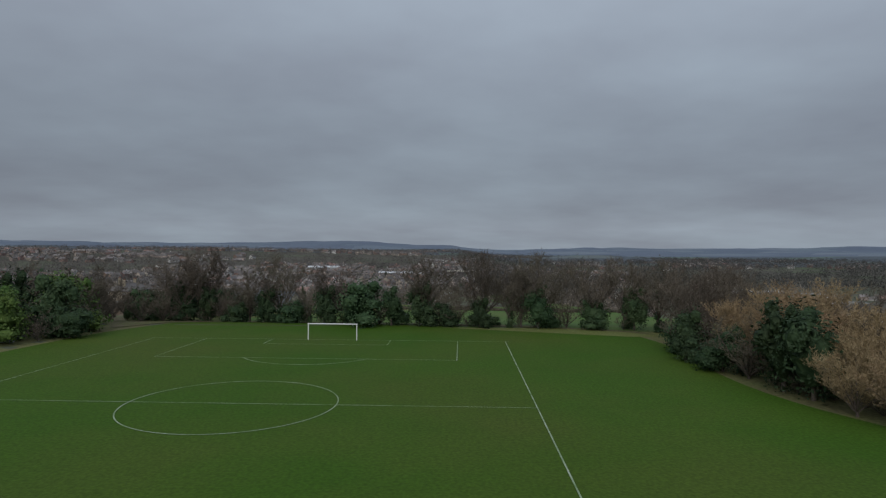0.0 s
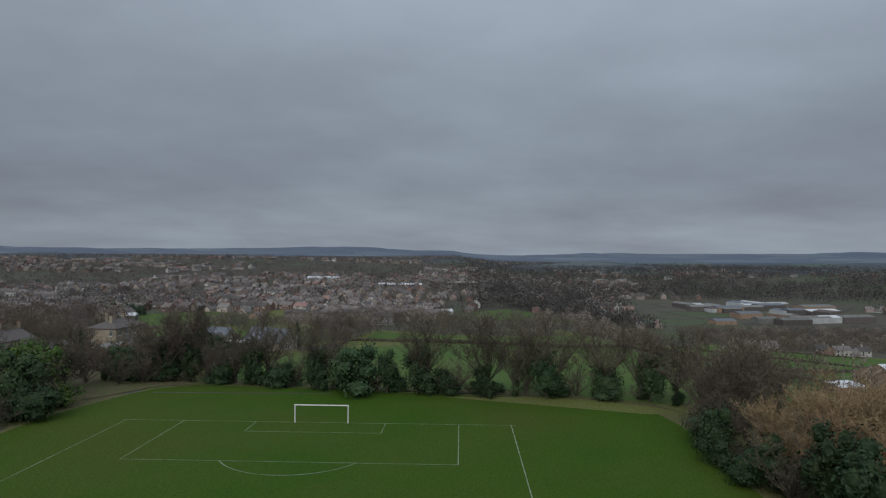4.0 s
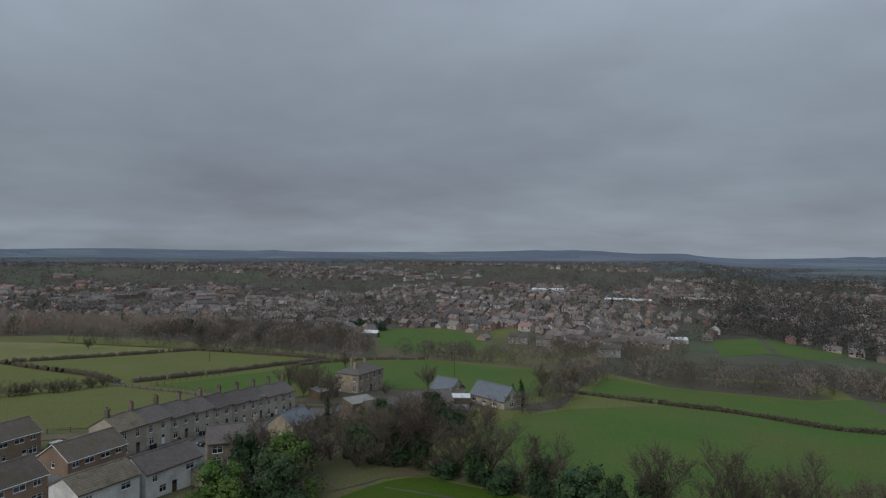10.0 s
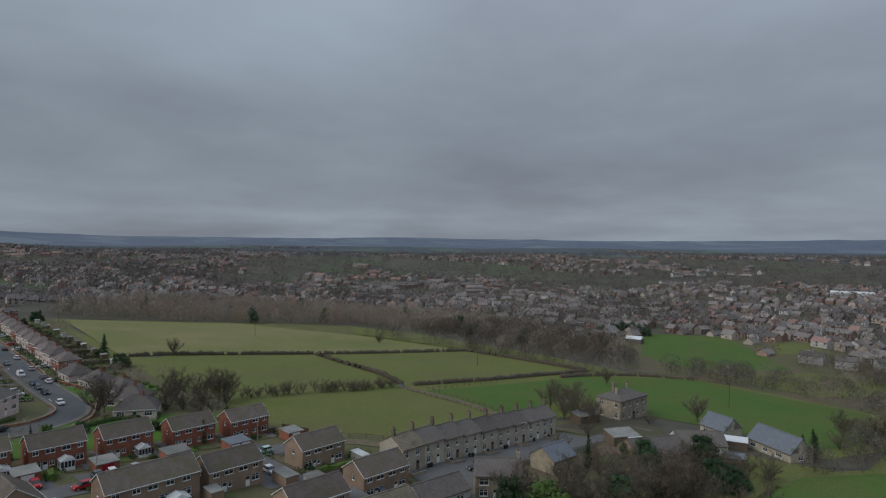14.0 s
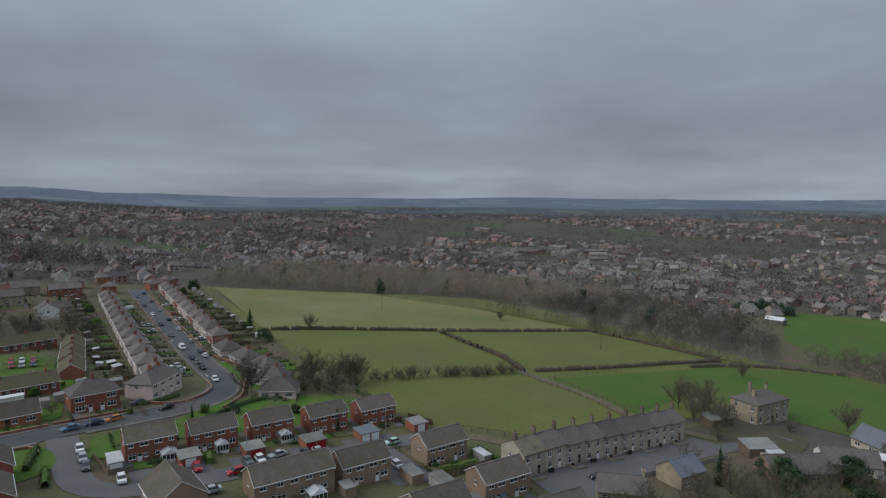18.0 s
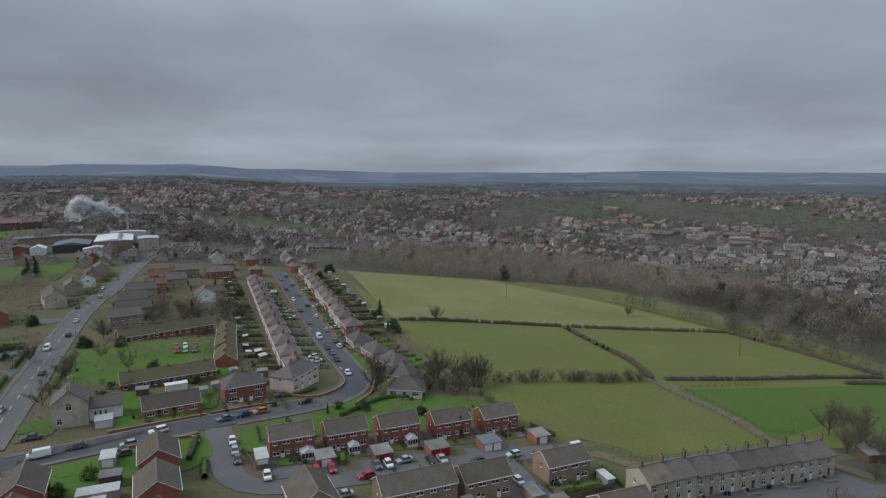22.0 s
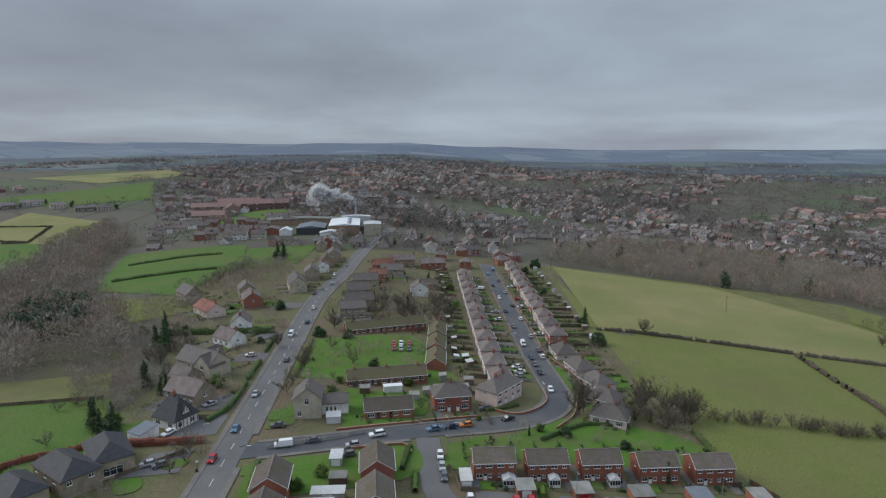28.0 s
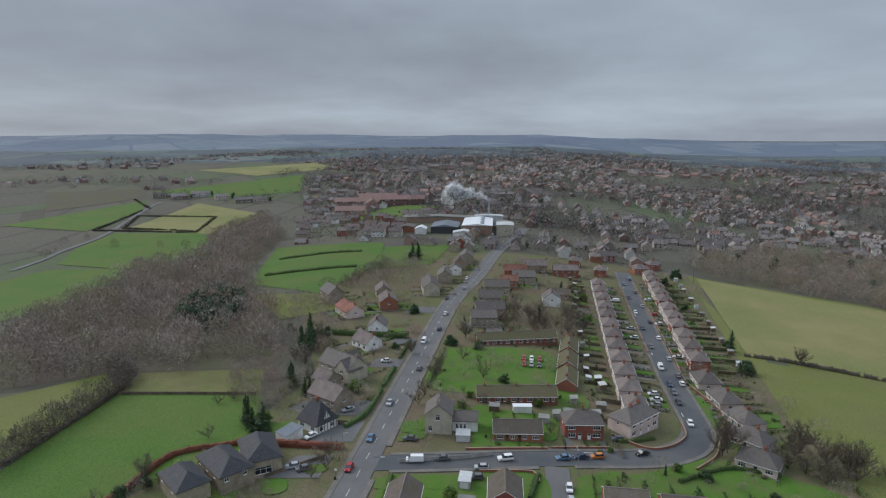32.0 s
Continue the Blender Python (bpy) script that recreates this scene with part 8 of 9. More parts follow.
for x, y in ((-197, 26), (-201, 31), (-196.5, 18), (-199, 22), (-208, 33), (-192, 14), (-196, -2), (-210, 24), (-226, 35), (-232, 34)):
    outhouse("shed", 3.2, 2.4, 2.0, rnd.choice(("fence_wood", "dark_wood", "concrete")), rnd.choice(("felt", "felt", "sheet")), "garden shed or greenhouse behind the houses", "shed", 0.3, "", x, y, rnd.choice((0, 90, 12)), group="garden sheds")
outhouse("caravan", 6.0, 2.2, 2.3, "white_render", "white_sheet", "long white static caravan beside the bungalows", "caravan", 0.05, "", -197.5, 7.0, 98)

rg = random.Random(55)


def garden(x, y, rz, w, front, back):
    """The plot round a house: lawns or paving before and behind, a drive, hedges along its sides and some clutter of shrubs."""
    g = thing("garden", "small house plot with lawn, paving and hedges", "garden", "estate gardens", m=Matrix.Identity(4))
    m = Matrix.Translation((x, y, 0)) @ Matrix.Rotation(radians(rz), 4, "Z")

    def quad(name, x0, x1, y0, y1, mat, rise):
        pts = [m @ Vector((a, b, 0)) for a, b in ((x0, y0), (x1, y0), (x1, y1), (x0, y1), ((x0 + x1) / 2, (y0 + y1) / 2))]
        vs = [(p.x, p.y, height(p.x, p.y) + rise) for p in pts]
        part(name, mesh_of(name, vs, [(0, 1, 4), (1, 2, 4), (2, 3, 4), (3, 0, 4)], M[mat]), None, g)
    for s in (-1, 1):
        a, b = sorted((s * 0.4, s * (w / 2 - 2.6)))
        quad("lawn", a, b, -front, -4.4, rg.choice(("lawn", "lawn", "garden", "paving", "track")), 0.19)
        quad("lawn", a, b, 4.8 + rg.uniform(0, 3), back * rg.uniform(0.6, 1), rg.choice(("lawn", "lawn", "garden", "litter")), 0.19)
        a, b = sorted((s * (w / 2 - 2.5), s * (w / 2 - 0.2)))
        quad("drive", a, b, -front, 4.0, rg.choice(("paving", "old_asphalt", "paving", "track")), 0.2)
    vs, fs = [], []
    for s in (-1, 0, 1):
        for y0, y1 in ((-front, -4.6), (5, back)):
            n = int((y1 - y0) / 0.7)
            hh = rg.uniform(0.7, 1.7)
            for i in range(n * 9):
                p = m @ Vector((s * w / 2 + rg.uniform(-0.4, 0.4), y0 + (y1 - y0) * rg.random(), 0))
                p.z = height(p.x, p.y) + rg.uniform(0.05, hh)
                u = Vector((rg.uniform(-1, 1), rg.uniform(-1, 1), rg.uniform(-1, 1.4))).normalized() * 0.24
                v = u.orthogonal().normalized() * 0.17
                k = len(vs)
                vs += [p - u, p + v, p + u, p - v]
                fs.append((k, k + 1, k + 2, k + 3))
    part("hedge", mesh_of("hedge", vs, fs, M[rg.choice(("hedge_leaf", "hedge_leaf", "evergreen", "laurel"))]), None, g)
    leaf = M[rg.choice(("hedge_leaf", "twig", "laurel", "evergreen"))]
    for _ in range(4):
        p = m @ Vector((rg.uniform(-w / 2, w / 2), rg.choice((rg.uniform(-front, -5), rg.uniform(6, back))), 0))
        vs, fs = leaf_cloud(rg, [(Vector((p.x, p.y, height(p.x, p.y) + 0.5)), Vector((1, 1, 0.9)) * rg.uniform(0.5, 1.2))], 18, 0.2)
        tagged(part("planting", mesh_of("planting", [(v.x, v.y, max(v.z, height(v.x, v.y))) for v in vs], fs, leaf), None, g), kind="stuff")


for x in (-221.5, -236.5, -251.5, -266.5, -282, -297.5, -313, -329, -346, -363, -381):
    garden(x, 43.8, 180, 14.6, 13, 15)
for i, x in enumerate((-263.5, -279.5, -295.5, -311, -326.5, -342.5, -359, -375.5, -391.5, -407.5)):
    garden(x, 77.5 + 0.045 * (-x - 279), 3, 15, 8, 18)
for x, y, r in ((-148.9, 33.4, 90), (-149.9, 47, 90), (-151.6, 61, 90), (-151.6, 75.6, 90), (-151.6, 90.2, 90)):
    garden(x, y, r, 13, 8, 15)
for x, y, r, f, b in ((-188.4, 25.4, 97, 10, 12), (-181, 6, 97, 8, 14), (-198.5, 78, 45, 8, 14), (-213, 80, 20, 8, 14), (-228, 78, 10, 8, 14), (-245, 75.6, 3, 8, 16), (-184.5, 75.5, 60, 8, 12), (-123, 92.6, 90, 9, 11), (-122.8, 54.4, 90, 9, 10), (-102.4, 93.2, 88, 9, 10)):
    garden(x, y, r, 13, f, b)
for x, y, r in ((-192, -56, 62), (-217, -60, 58), (-249, -60, 50), (-267, -60, 10), (-294, -82, 40), (-309, -66, 20), (-344, -50, 15), (-320, -100, 40), (-372, -46, 10), (-410, -42, 8), (-286, -14, 100), (-322, -14, 95), (-346, -12, 95), (-376, 2, 95), (-412, 8, 95)):
    garden(x, y, r, 17, 11, 14)

# ---- trees of the playing field ----
for kind, x, y, h in (("bush1", -60.5, 125, 7.5), ("bush2", -46.2, 122, 8), ("bush3", -40, 121, 5), ("bush0", -34.5, 119.5, 7.5), ("bush3", -28, 117, 5.5), ("bush0", -21.9, 114.0, 8), ("bush1", -14.5, 111, 9.4), ("bush2", -9.2, 110.5, 8.4), ("bush0", -4.2, 110.5, 8.4), ("bush1", 0.5, 110, 5.0),
                      ("bush0", 6.5, 108.5, 6.0), ("bush0", 16.8, 107.5, 8.0), ("bush1", 26.4, 107.5, 6.0), ("bush2", 33, 105.5, 9.0), ("bush3", -56, 92, 6), ("bush0", -60, 95, 10.5), ("laurel0", -63, 103, 10), ("laurel0", -66, 90, 9), ("bush2", -70, 100, 11.5), ("laurel0", -62, 86, 7.5), ("laurel0", -66, 82, 6.0), ("laurel1", -57, 100, 4.0),
                      ("bush0", 30.5, 77, 7.2), ("bush1", 32, 70, 6.0), ("bush2", 33.4, 60, 10.5), ("bush0", 34.2, 56.5, 9.5), ("bush0", -70, 110, 6.0), ("bush3", 33, 84, 5.0), ("conifer0", -48, 199, 7.5), ("conifer2", -46, 203, 9.0), ("bush1", -78, 160, 5.0)):
    tree(kind, x, y, h, group="evergreens round the playing field")
for kind, x, y, h in (("ivy0", -52, 123, 15.5), ("ivy1", -48, 124, 15.5), ("scrub0", -55, 121, 9), ("scrub1", -43, 122, 9), ("bare3", -38, 121, 11), ("ivy0", -32, 121, 14.5), ("scrub0", -26, 118, 9), ("bare1", -20.5, 115, 11.5), ("ivy1", -3.0, 111, 13.5), ("bare1", 7.5, 110, 14.5), ("ivy1", 12, 109, 11.5), ("bare2", 14, 109.5, 10), ("ivy0", 18, 109, 14.6),
                      ("bare1", 27, 109, 13.5), ("scrub0", 22, 109, 8), ("ivy1", 32, 107, 12.5), ("ivy0", 36.5, 104, 13.5), ("scrub1", 2.5, 110.5, 8), ("scrub0", -11.5, 112, 7), ("bare3", 38, 98, 12.5), ("bare1", 40, 92, 12.5), ("bare0", 36, 88, 11.5), ("scrub0", 33, 82, 9.5), ("scrub1", 38, 80, 10), ("bare2", 42, 86, 12), ("bare3", 44, 96, 12),
                      ("scrub0", 33, 66, 8.5), ("scrub1", 36, 62, 8.0), ("willow0", 34.5, 51, 7.0), ("willow1", 36, 46.5, 7.0), ("willow0", 38, 52, 8.5), ("scrub0", 39, 42, 7.0), ("willow1", 41, 47, 8.0), ("scrub0", -61, 99, 10), ("scrub1", -66, 108, 11), ("bare3", -64, 112, 12), ("scrub0", -58, 97, 8), ("bare3", -72, 106, 12), ("scrub0", 42, 56, 9), ("bare3", 46, 64, 11), ("scrub1", -58, 118, 8), ("scrub0", -65, 120, 8), ("scrub0", -58, 88, 5), ("scrub1", -62, 80, 6), ("scrub0", -68, 95, 7),
                      ("scrub1", -66, 115, 8), ("far0", -70, 122, 9), ("far1", -74, 128, 9), ("scrub0", -75, 140, 9), ("scrub1", -68, 135, 9), ("far0", -62, 140, 9), ("scrub1", -58, 150, 9), ("far1", -52, 160, 8), ("scrub0", -64, 158, 8), ("far0", -48, 172, 8)):
    tree(kind, x, y, h)
for x, y, h in ((38, 72, 10.8), (41, 68, 11.2), (37, 64, 9.5), (43, 74, 11), (40, 59, 9.8), (47, 80, 10.5), (46, 70, 10), (36, 69, 8.5)):
    tree("willow%d" % (int(x) % 2), x, y, h)
fill = random.Random(77)
for x, y in smooth_line([(-62, 122), (-50, 121.5), (-36, 119.5), (-22, 114.5), (-10, 111.5), (4, 109.8), (18, 107.6), (28, 107), (36, 103), (40, 94), (38, 86)], 2.4):
    k = fill.random()
    tree("scrub0" if k < 0.3 else "scrub1" if k < 0.55 else "bush%d" % fill.randrange(4), x + fill.uniform(-1.5, 1.5), y + fill.uniform(0.3, 2.5), fill.uniform(2.0, 4.5) if k < 0.55 else fill.uniform(1.8, 3.6), group="undergrowth along the playing field")
for x, y in smooth_line([(33, 88), (31.5, 80), (32, 70), (33, 62), (35, 54), (36, 46), (39, 38)], 2.2):
    tree("scrub0" if fill.random() < 0.5 else "scrub1", x + fill.uniform(0, 3), y, fill.uniform(2.0, 4.5), group="undergrowth along the playing field")
for x, y in scatter([(-70, 126), (-50, 125), (-44, 150), (-46, 178), (-62, 178), (-76, 150)], 5.5, 41):
    tree(fill.choice(("scrub0", "scrub1", "far0", "far1", "bush1")), x, y, fill.uniform(4, 8.5), group="scrub behind the tree line")
wood("scrub_belt", scatter([(-214, -66), (-300, -92), (-330, -112), (-326, -150), (-270, -112), (-226, -92)], 8.0, 43) + scatter([(-440, -58), (-360, -62), (-330, -90), (-400, -92)], 9, 45), "bare trees and scrub behind the roadside houses", "wood_twig", 3.5, 7.5, 84)
for x, y in scatter([(-150, -84), (-128, -92), (-124, -86), (-150, -78)], 7, 44):
    tree(fill.choice(("scrub0", "far0", "far1", "scrub1", "bush0")), x, y, fill.uniform(3.5, 7.5), group="garden trees")
for _ in range(70):
    x, y = fill.choice(((fill.uniform(-430, -215), fill.uniform(29, 37)), (fill.uniform(-430, -250), fill.uniform(88, 100)), (fill.uniform(-330, -185), fill.uniform(-100, -45)), (fill.uniform(-290, -130), fill.uniform(-26, 26))))
    if min(math.hypot(x - c[0], y - c[1]) for c in SIDE[::3] + MAIN[::3] + CUL[::3]) > 9:
        tree(fill.choice(("far0", "far1", "scrub0", "laurel1", "bush1")), x, y, fill.uniform(2.5, 5.5), group="garden trees")
# garden and street trees
for kind, x, y, h in (("conifer1", -148.4, 78.5, 6.5), ("conifer1", -148.9, 79.3, 5.6), ("bush1", -172, 58, 3.6), ("bush1", -166, 74, 3.4), ("bare1", -188, 66.5, 10.5), ("scrub0", -184, 88, 10), ("scrub1", -182, 95, 10), ("scrub0", -183, 101, 10.5), ("scrub1", -180, 92, 9), ("scrub0", -187, 84, 9), ("conifer1", -171, 47, 3.6), ("laurel1", -174, 51, 3.0),
                      ("bush1", -168.3, -69, 6.0), ("conifer0", -171, -70, 9.5), ("conifer0", -169, -72.5, 8.5), ("laurel1", -175, -72, 5), ("conifer0", -197, -67, 7.0), ("conifer0", -199, -66, 6.8), ("conifer2", -251, -86, 13.5), ("conifer0", -247, -88, 9), ("bush0", -243, -82, 7.5), ("bush2", -256, -80, 7.0), ("conifer2", -434, -75, 14), ("conifer2", -438, -80, 13), ("bush2", -430, -80, 8),
                      ("far0", -159, -45, 6), ("far1", -153, -44, 6), ("far0", -148, -46, 5.5), ("far1", -196, -27, 7.5), ("far0", -204, -26.5, 7), ("far1", -226, -25, 7), ("far0", -222, -8, 7), ("far1", -240, -18, 6), ("far0", -200, 24, 6), ("laurel1", -203, 12, 3.5), ("bare3", -279, 122.8, 9.0), ("bush1", -262, 96, 6.5), ("conifer2", -258, 92, 7), ("bare2", -140, -88, 8), ("far0", -126, -92, 6), ("far1", -164, -84, 5),
                      ("bare1", -122, 188, 11), ("bare0", -118, 196, 11), ("scrub0", -126, 200, 9), ("bare3", -84, 218, 10), ("scrub1", -92, 200, 6), ("bare0", -46, 236, 10), ("bare2", -36, 236, 10), ("scrub0", -40, 242, 8), ("scrub1", -34, 226, 8), ("scrub0", -44, 222, 8), ("bare2", -136, 250, 8), ("bare0", -111, 180, 9), ("bare3", -106, 186, 9.5), ("scrub0", -98, 172, 7), ("bare2", -101, 181, 9), ("bare1", -113, 189, 9), ("bare3", -190, 96, 10), ("bare1", -188, 103, 10), ("bare3", -192, 88, 9.5), ("bare3", -218, -25, 7.5), ("bare1", -266, -20, 8.5), ("bare3", -243, -39.5, 7), ("bare1", -299, 7, 8), ("bare3", -278, 240, 7), ("conifer2", -240, -82, 13), ("conifer0", -239, -85, 11), ("far0", -88, 144, 7), ("laurel1", -118, 101, 2.4), ("scrub0", -80, 146, 7), ("conifer1", -79, 142, 9.0),
                      ("bare1", -190.5, 68.5, 12.5), ("conifer2", -289, 97, 10.5), ("bare3", -197.5, 91.5, 11.5), ("bare1", -184.5, 99.5, 12.5), ("conifer2", -172.5, -75.5, 10.5), ("conifer0", -175.2, -77.5, 9.5), ("conifer0", -203, -74, 9.5), ("conifer2", -206, -76, 9), ("conifer2", -356, 24, 9), ("bush2", -430, 100, 8), ("bush0", -436, 104, 7.5), ("conifer0", -300, 12, 8), ("laurel1", -176, 30, 2.2), ("laurel1", -179, 33, 2.0)):
    tree(kind, x, y, h)
wood("scrub_belt", scatter([(-214, -104), (-222, -88), (-206, -70), (-182, -70), (-186, -84), (-202, -96)], 4.5, 71) + scatter([(-330, -20), (-330, 40), (-290, 34), (-290, -4)], 7.0, 72) + scatter([(-470, -80), (-400, -70), (-350, -84), (-330, -108), (-410, -94)], 8.0, 73), "low bare scrub between gardens and wood", "wood_twig", 2.6, 6.5, 83)
rnd = random.Random(12)
for poly, gap, kinds in (([(-318, -8), (-318, 36), (-278, 30), (-278, -4)], 7.5, ("far0", "far1", "scrub0", "far0")), ([(-210, -66), (-235, -70), (-262, -78), (-262, -92), (-215, -86)], 8.0, ("far0", "scrub1", "far1")), ([(-175.5, 166), (-184, 108), (-189, 108), (-181, 167)], 2.8, ("far0", "far1", "scrub0"))):
    for x, y in scatter(poly, gap, 3):
        tree(rnd.choice(kinds), x, y, rnd.uniform(3.2, 5.4) if gap < 5 else rnd.uniform(5, 8.5))
for _ in range(90):
    x, y = rnd.uniform(-430, -160), rnd.choice((rnd.uniform(28, 36), rnd.uniform(88, 98), rnd.uniform(-24, 24)))
    if min(math.hypot(x - c[0], y - c[1]) for c in SIDE[::3] + MAIN[::3]) > 8:
        tree("shrub%d" % rnd.randrange(2), x, y, rnd.uniform(0.9, 2.2), group="garden shrubs")

# small bare trees and shrubs among the gardens
homes = [o.matrix_basis.translation for o in bpy.data.objects if o.parent is None and o.type == "EMPTY" and any(c.name.split(".")[0] == "roof" for c in o.children)]
rs = random.Random(91)
small = []
while len(small) < 330:
    x, y = rs.uniform(-450, -120), rs.uniform(-112, 112)
    if not inside(x, y, ESTATE) or min(math.hypot(x - h_.x, y - h_.y) for h_ in homes) < 8.5:
        continue
    if min(math.hypot(x - c[0], y - c[1]) for c in SIDE[::2] + MAIN[::2] + CUL[::2]) > 7.5:
        small.append((x, y))
wood("garden_trees", small, "small bare trees and shrubs among the house gardens", "wood_twig", 2.2, 5.6, 9)

# ---- woods ----
wood("winter_wood", scatter(WOOD_L, 7.8, 21), "dense grey-brown leafless wood filling a valley", "wood_twig", 7, 15, 1)
right_wood = scatter(WOOD_R, 8.6, 22)
wood("winter_wood", [p for p in right_wood if p[0] + 30 * noise.noise((p[0] / 40, p[1] / 40, 3.0)) < -330], "dense grey-brown leafless wood beyond the pastures", "wood_twig", 5, 13, 2)
wood("winter_wood", [p for p in right_wood if p[0] + 30 * noise.noise((p[0] / 40, p[1] / 40, 3.0)) >= -330], "dense dark brown leafless wood beyond the pastures", "valley", 5, 13, 12)
wood("winter_wood", scatter(WOOD_E, 8.5, 23) + scatter(WOOD_E2, 8.0, 24), "leafless brown wood along the valley floor", "valley", 7, 11, 3)
wood("evergreen_copse", [p for p in scatter([(-262, -128), (-300, -140), (-318, -165), (-285, -168), (-258, -150)], 5.0, 25)] + [p for p in scatter(WOOD_R, 60, 26)] + [(-252 + 3 * i, 490 + 0.3 * i) for i in range(-6, 6)], "dark evergreen trees among the bare wood", "copse", 9, 16, 4, DARK)
strip = []
for line in ([(-30, 268), (-40, 240), (-34, 212), (-46, 190)], [(-120, 304), (-100, 312), (-60, 320), (-26, 300)], [(-150, 276), (-200, 276), (-250, 275)], [(-80, 330), (-70, 380), (-60, 430)], [(-130, 320), (-110, 345), (-92, 350)], [(-310, 262), (-250, 275), (-205, 282)],
             [(60, 112), (90, 118), (130, 112), (160, 110)], [(48, 100), (52, 110), (60, 124), (66, 138)], [(-600, -332), (-680, -332), (-735, -330)], [(-330, -108), (-370, -95), (-412, -94)]):
    strip += [(x + rnd.uniform(-4, 4), y + rnd.uniform(-4, 4)) for x, y in smooth_line(line, 4.5)]
strip += scatter([(-150, 326), (-122, 366), (-74, 316), (-70, 302), (-123, 291)], 12, 51) + scatter([(-30, 240), (-22, 300), (-60, 310), (-70, 292), (-46, 288)], 8, 52)
strip += [(x + rnd.uniform(-1.6, 1.6), y + rnd.uniform(-1.6, 1.6)) for x, y in smooth_line([(-136, -131), (-170, -133), (-192, -134), (-210, -146)], 1.6)]
strip += scatter([(-120, 470), (-66, 538), (5, 563), (8, 430), (-45, 370), (-105, 426)], 10, 54)
strip += [(-528, -341), (-529, -316), (-520, -383), (-524, -439), (-565, -448), (-545, -432), (-500, -424), (-486, -420), (-470, -412), (-640, -466), (-655, -470)]
wood("field_trees", strip, "rows of small bare trees along field edges", "valley", 5, 9.5, 5)

# ---- town ----
rt = random.Random(31)
KEEP_OFF = [[(190, 480), (500, 480), (560, 900), (260, 960)], [(-30, 290), (170, 440), (210, 480), (190, 560), (30, 430)], [(-160, 340), (-70, 310), (-30, 400), (-40, 500), (-130, 480)], [(-540, 100), (-600, 330), (-420, 480), (-60, 345), (-40, 100), (-430, 90)]] + [p for _, p in FIELDS] + [WOOD_L, WOOD_R, WOOD_E, WOOD_E2, ESTATE]
BOXES = [(min(p[0] for p in q), max(p[0] for p in q), min(p[1] for p in q), max(p[1] for p in q)) for q in KEEP_OFF]


def free(x, y):
    return not any(b[0] < x < b[1] and b[2] < y < b[3] and inside(x, y, q) for b, q in zip(BOXES, KEEP_OFF))


def town_share(x, y):
    """How built up the land is at a place."""
    r, a = math.hypot(x, y), math.degrees(math.atan2(-x, y))
    if r < 400 or r > 2600:
        return 0.0
    n = noise.noise((x / 260, y / 260, 4.0))
    wooded = 1.0 if noise.noise((x / 75, y / 75, 12.0)) < 0.12 else 0.22
    if r > 1750:
        return 0.16 * (n > 0.0)
    if a > 111:
        return 0.14 * (n > 0.25) if r > 700 else 0.0
    if a > 62:
        return (0.7 if r < 1400 else 0.45) * (n > -0.3) * wooded
    if a > 4:
        return (0.68 * (n > -0.3) * wooded if r < 1100 else 0.42 * (n > 0.0) * wooded) if r > 470 else 0.3 * (n > 0.1)
    if a > -18:
        return 0.62 * (n > -0.2) * wooded if 480 < r < 1350 else 0.3 * (n > 0.1)
    return 0.55 * (n > -0.1) * wooded if 520 < r < 1050 else 0.15 * (n > 0.2)


TOWN = {"far_wall": ([], [], []), "far_red": ([], [], []), "far_white": ([], [], [])}
town_trees, town_dark = [], []


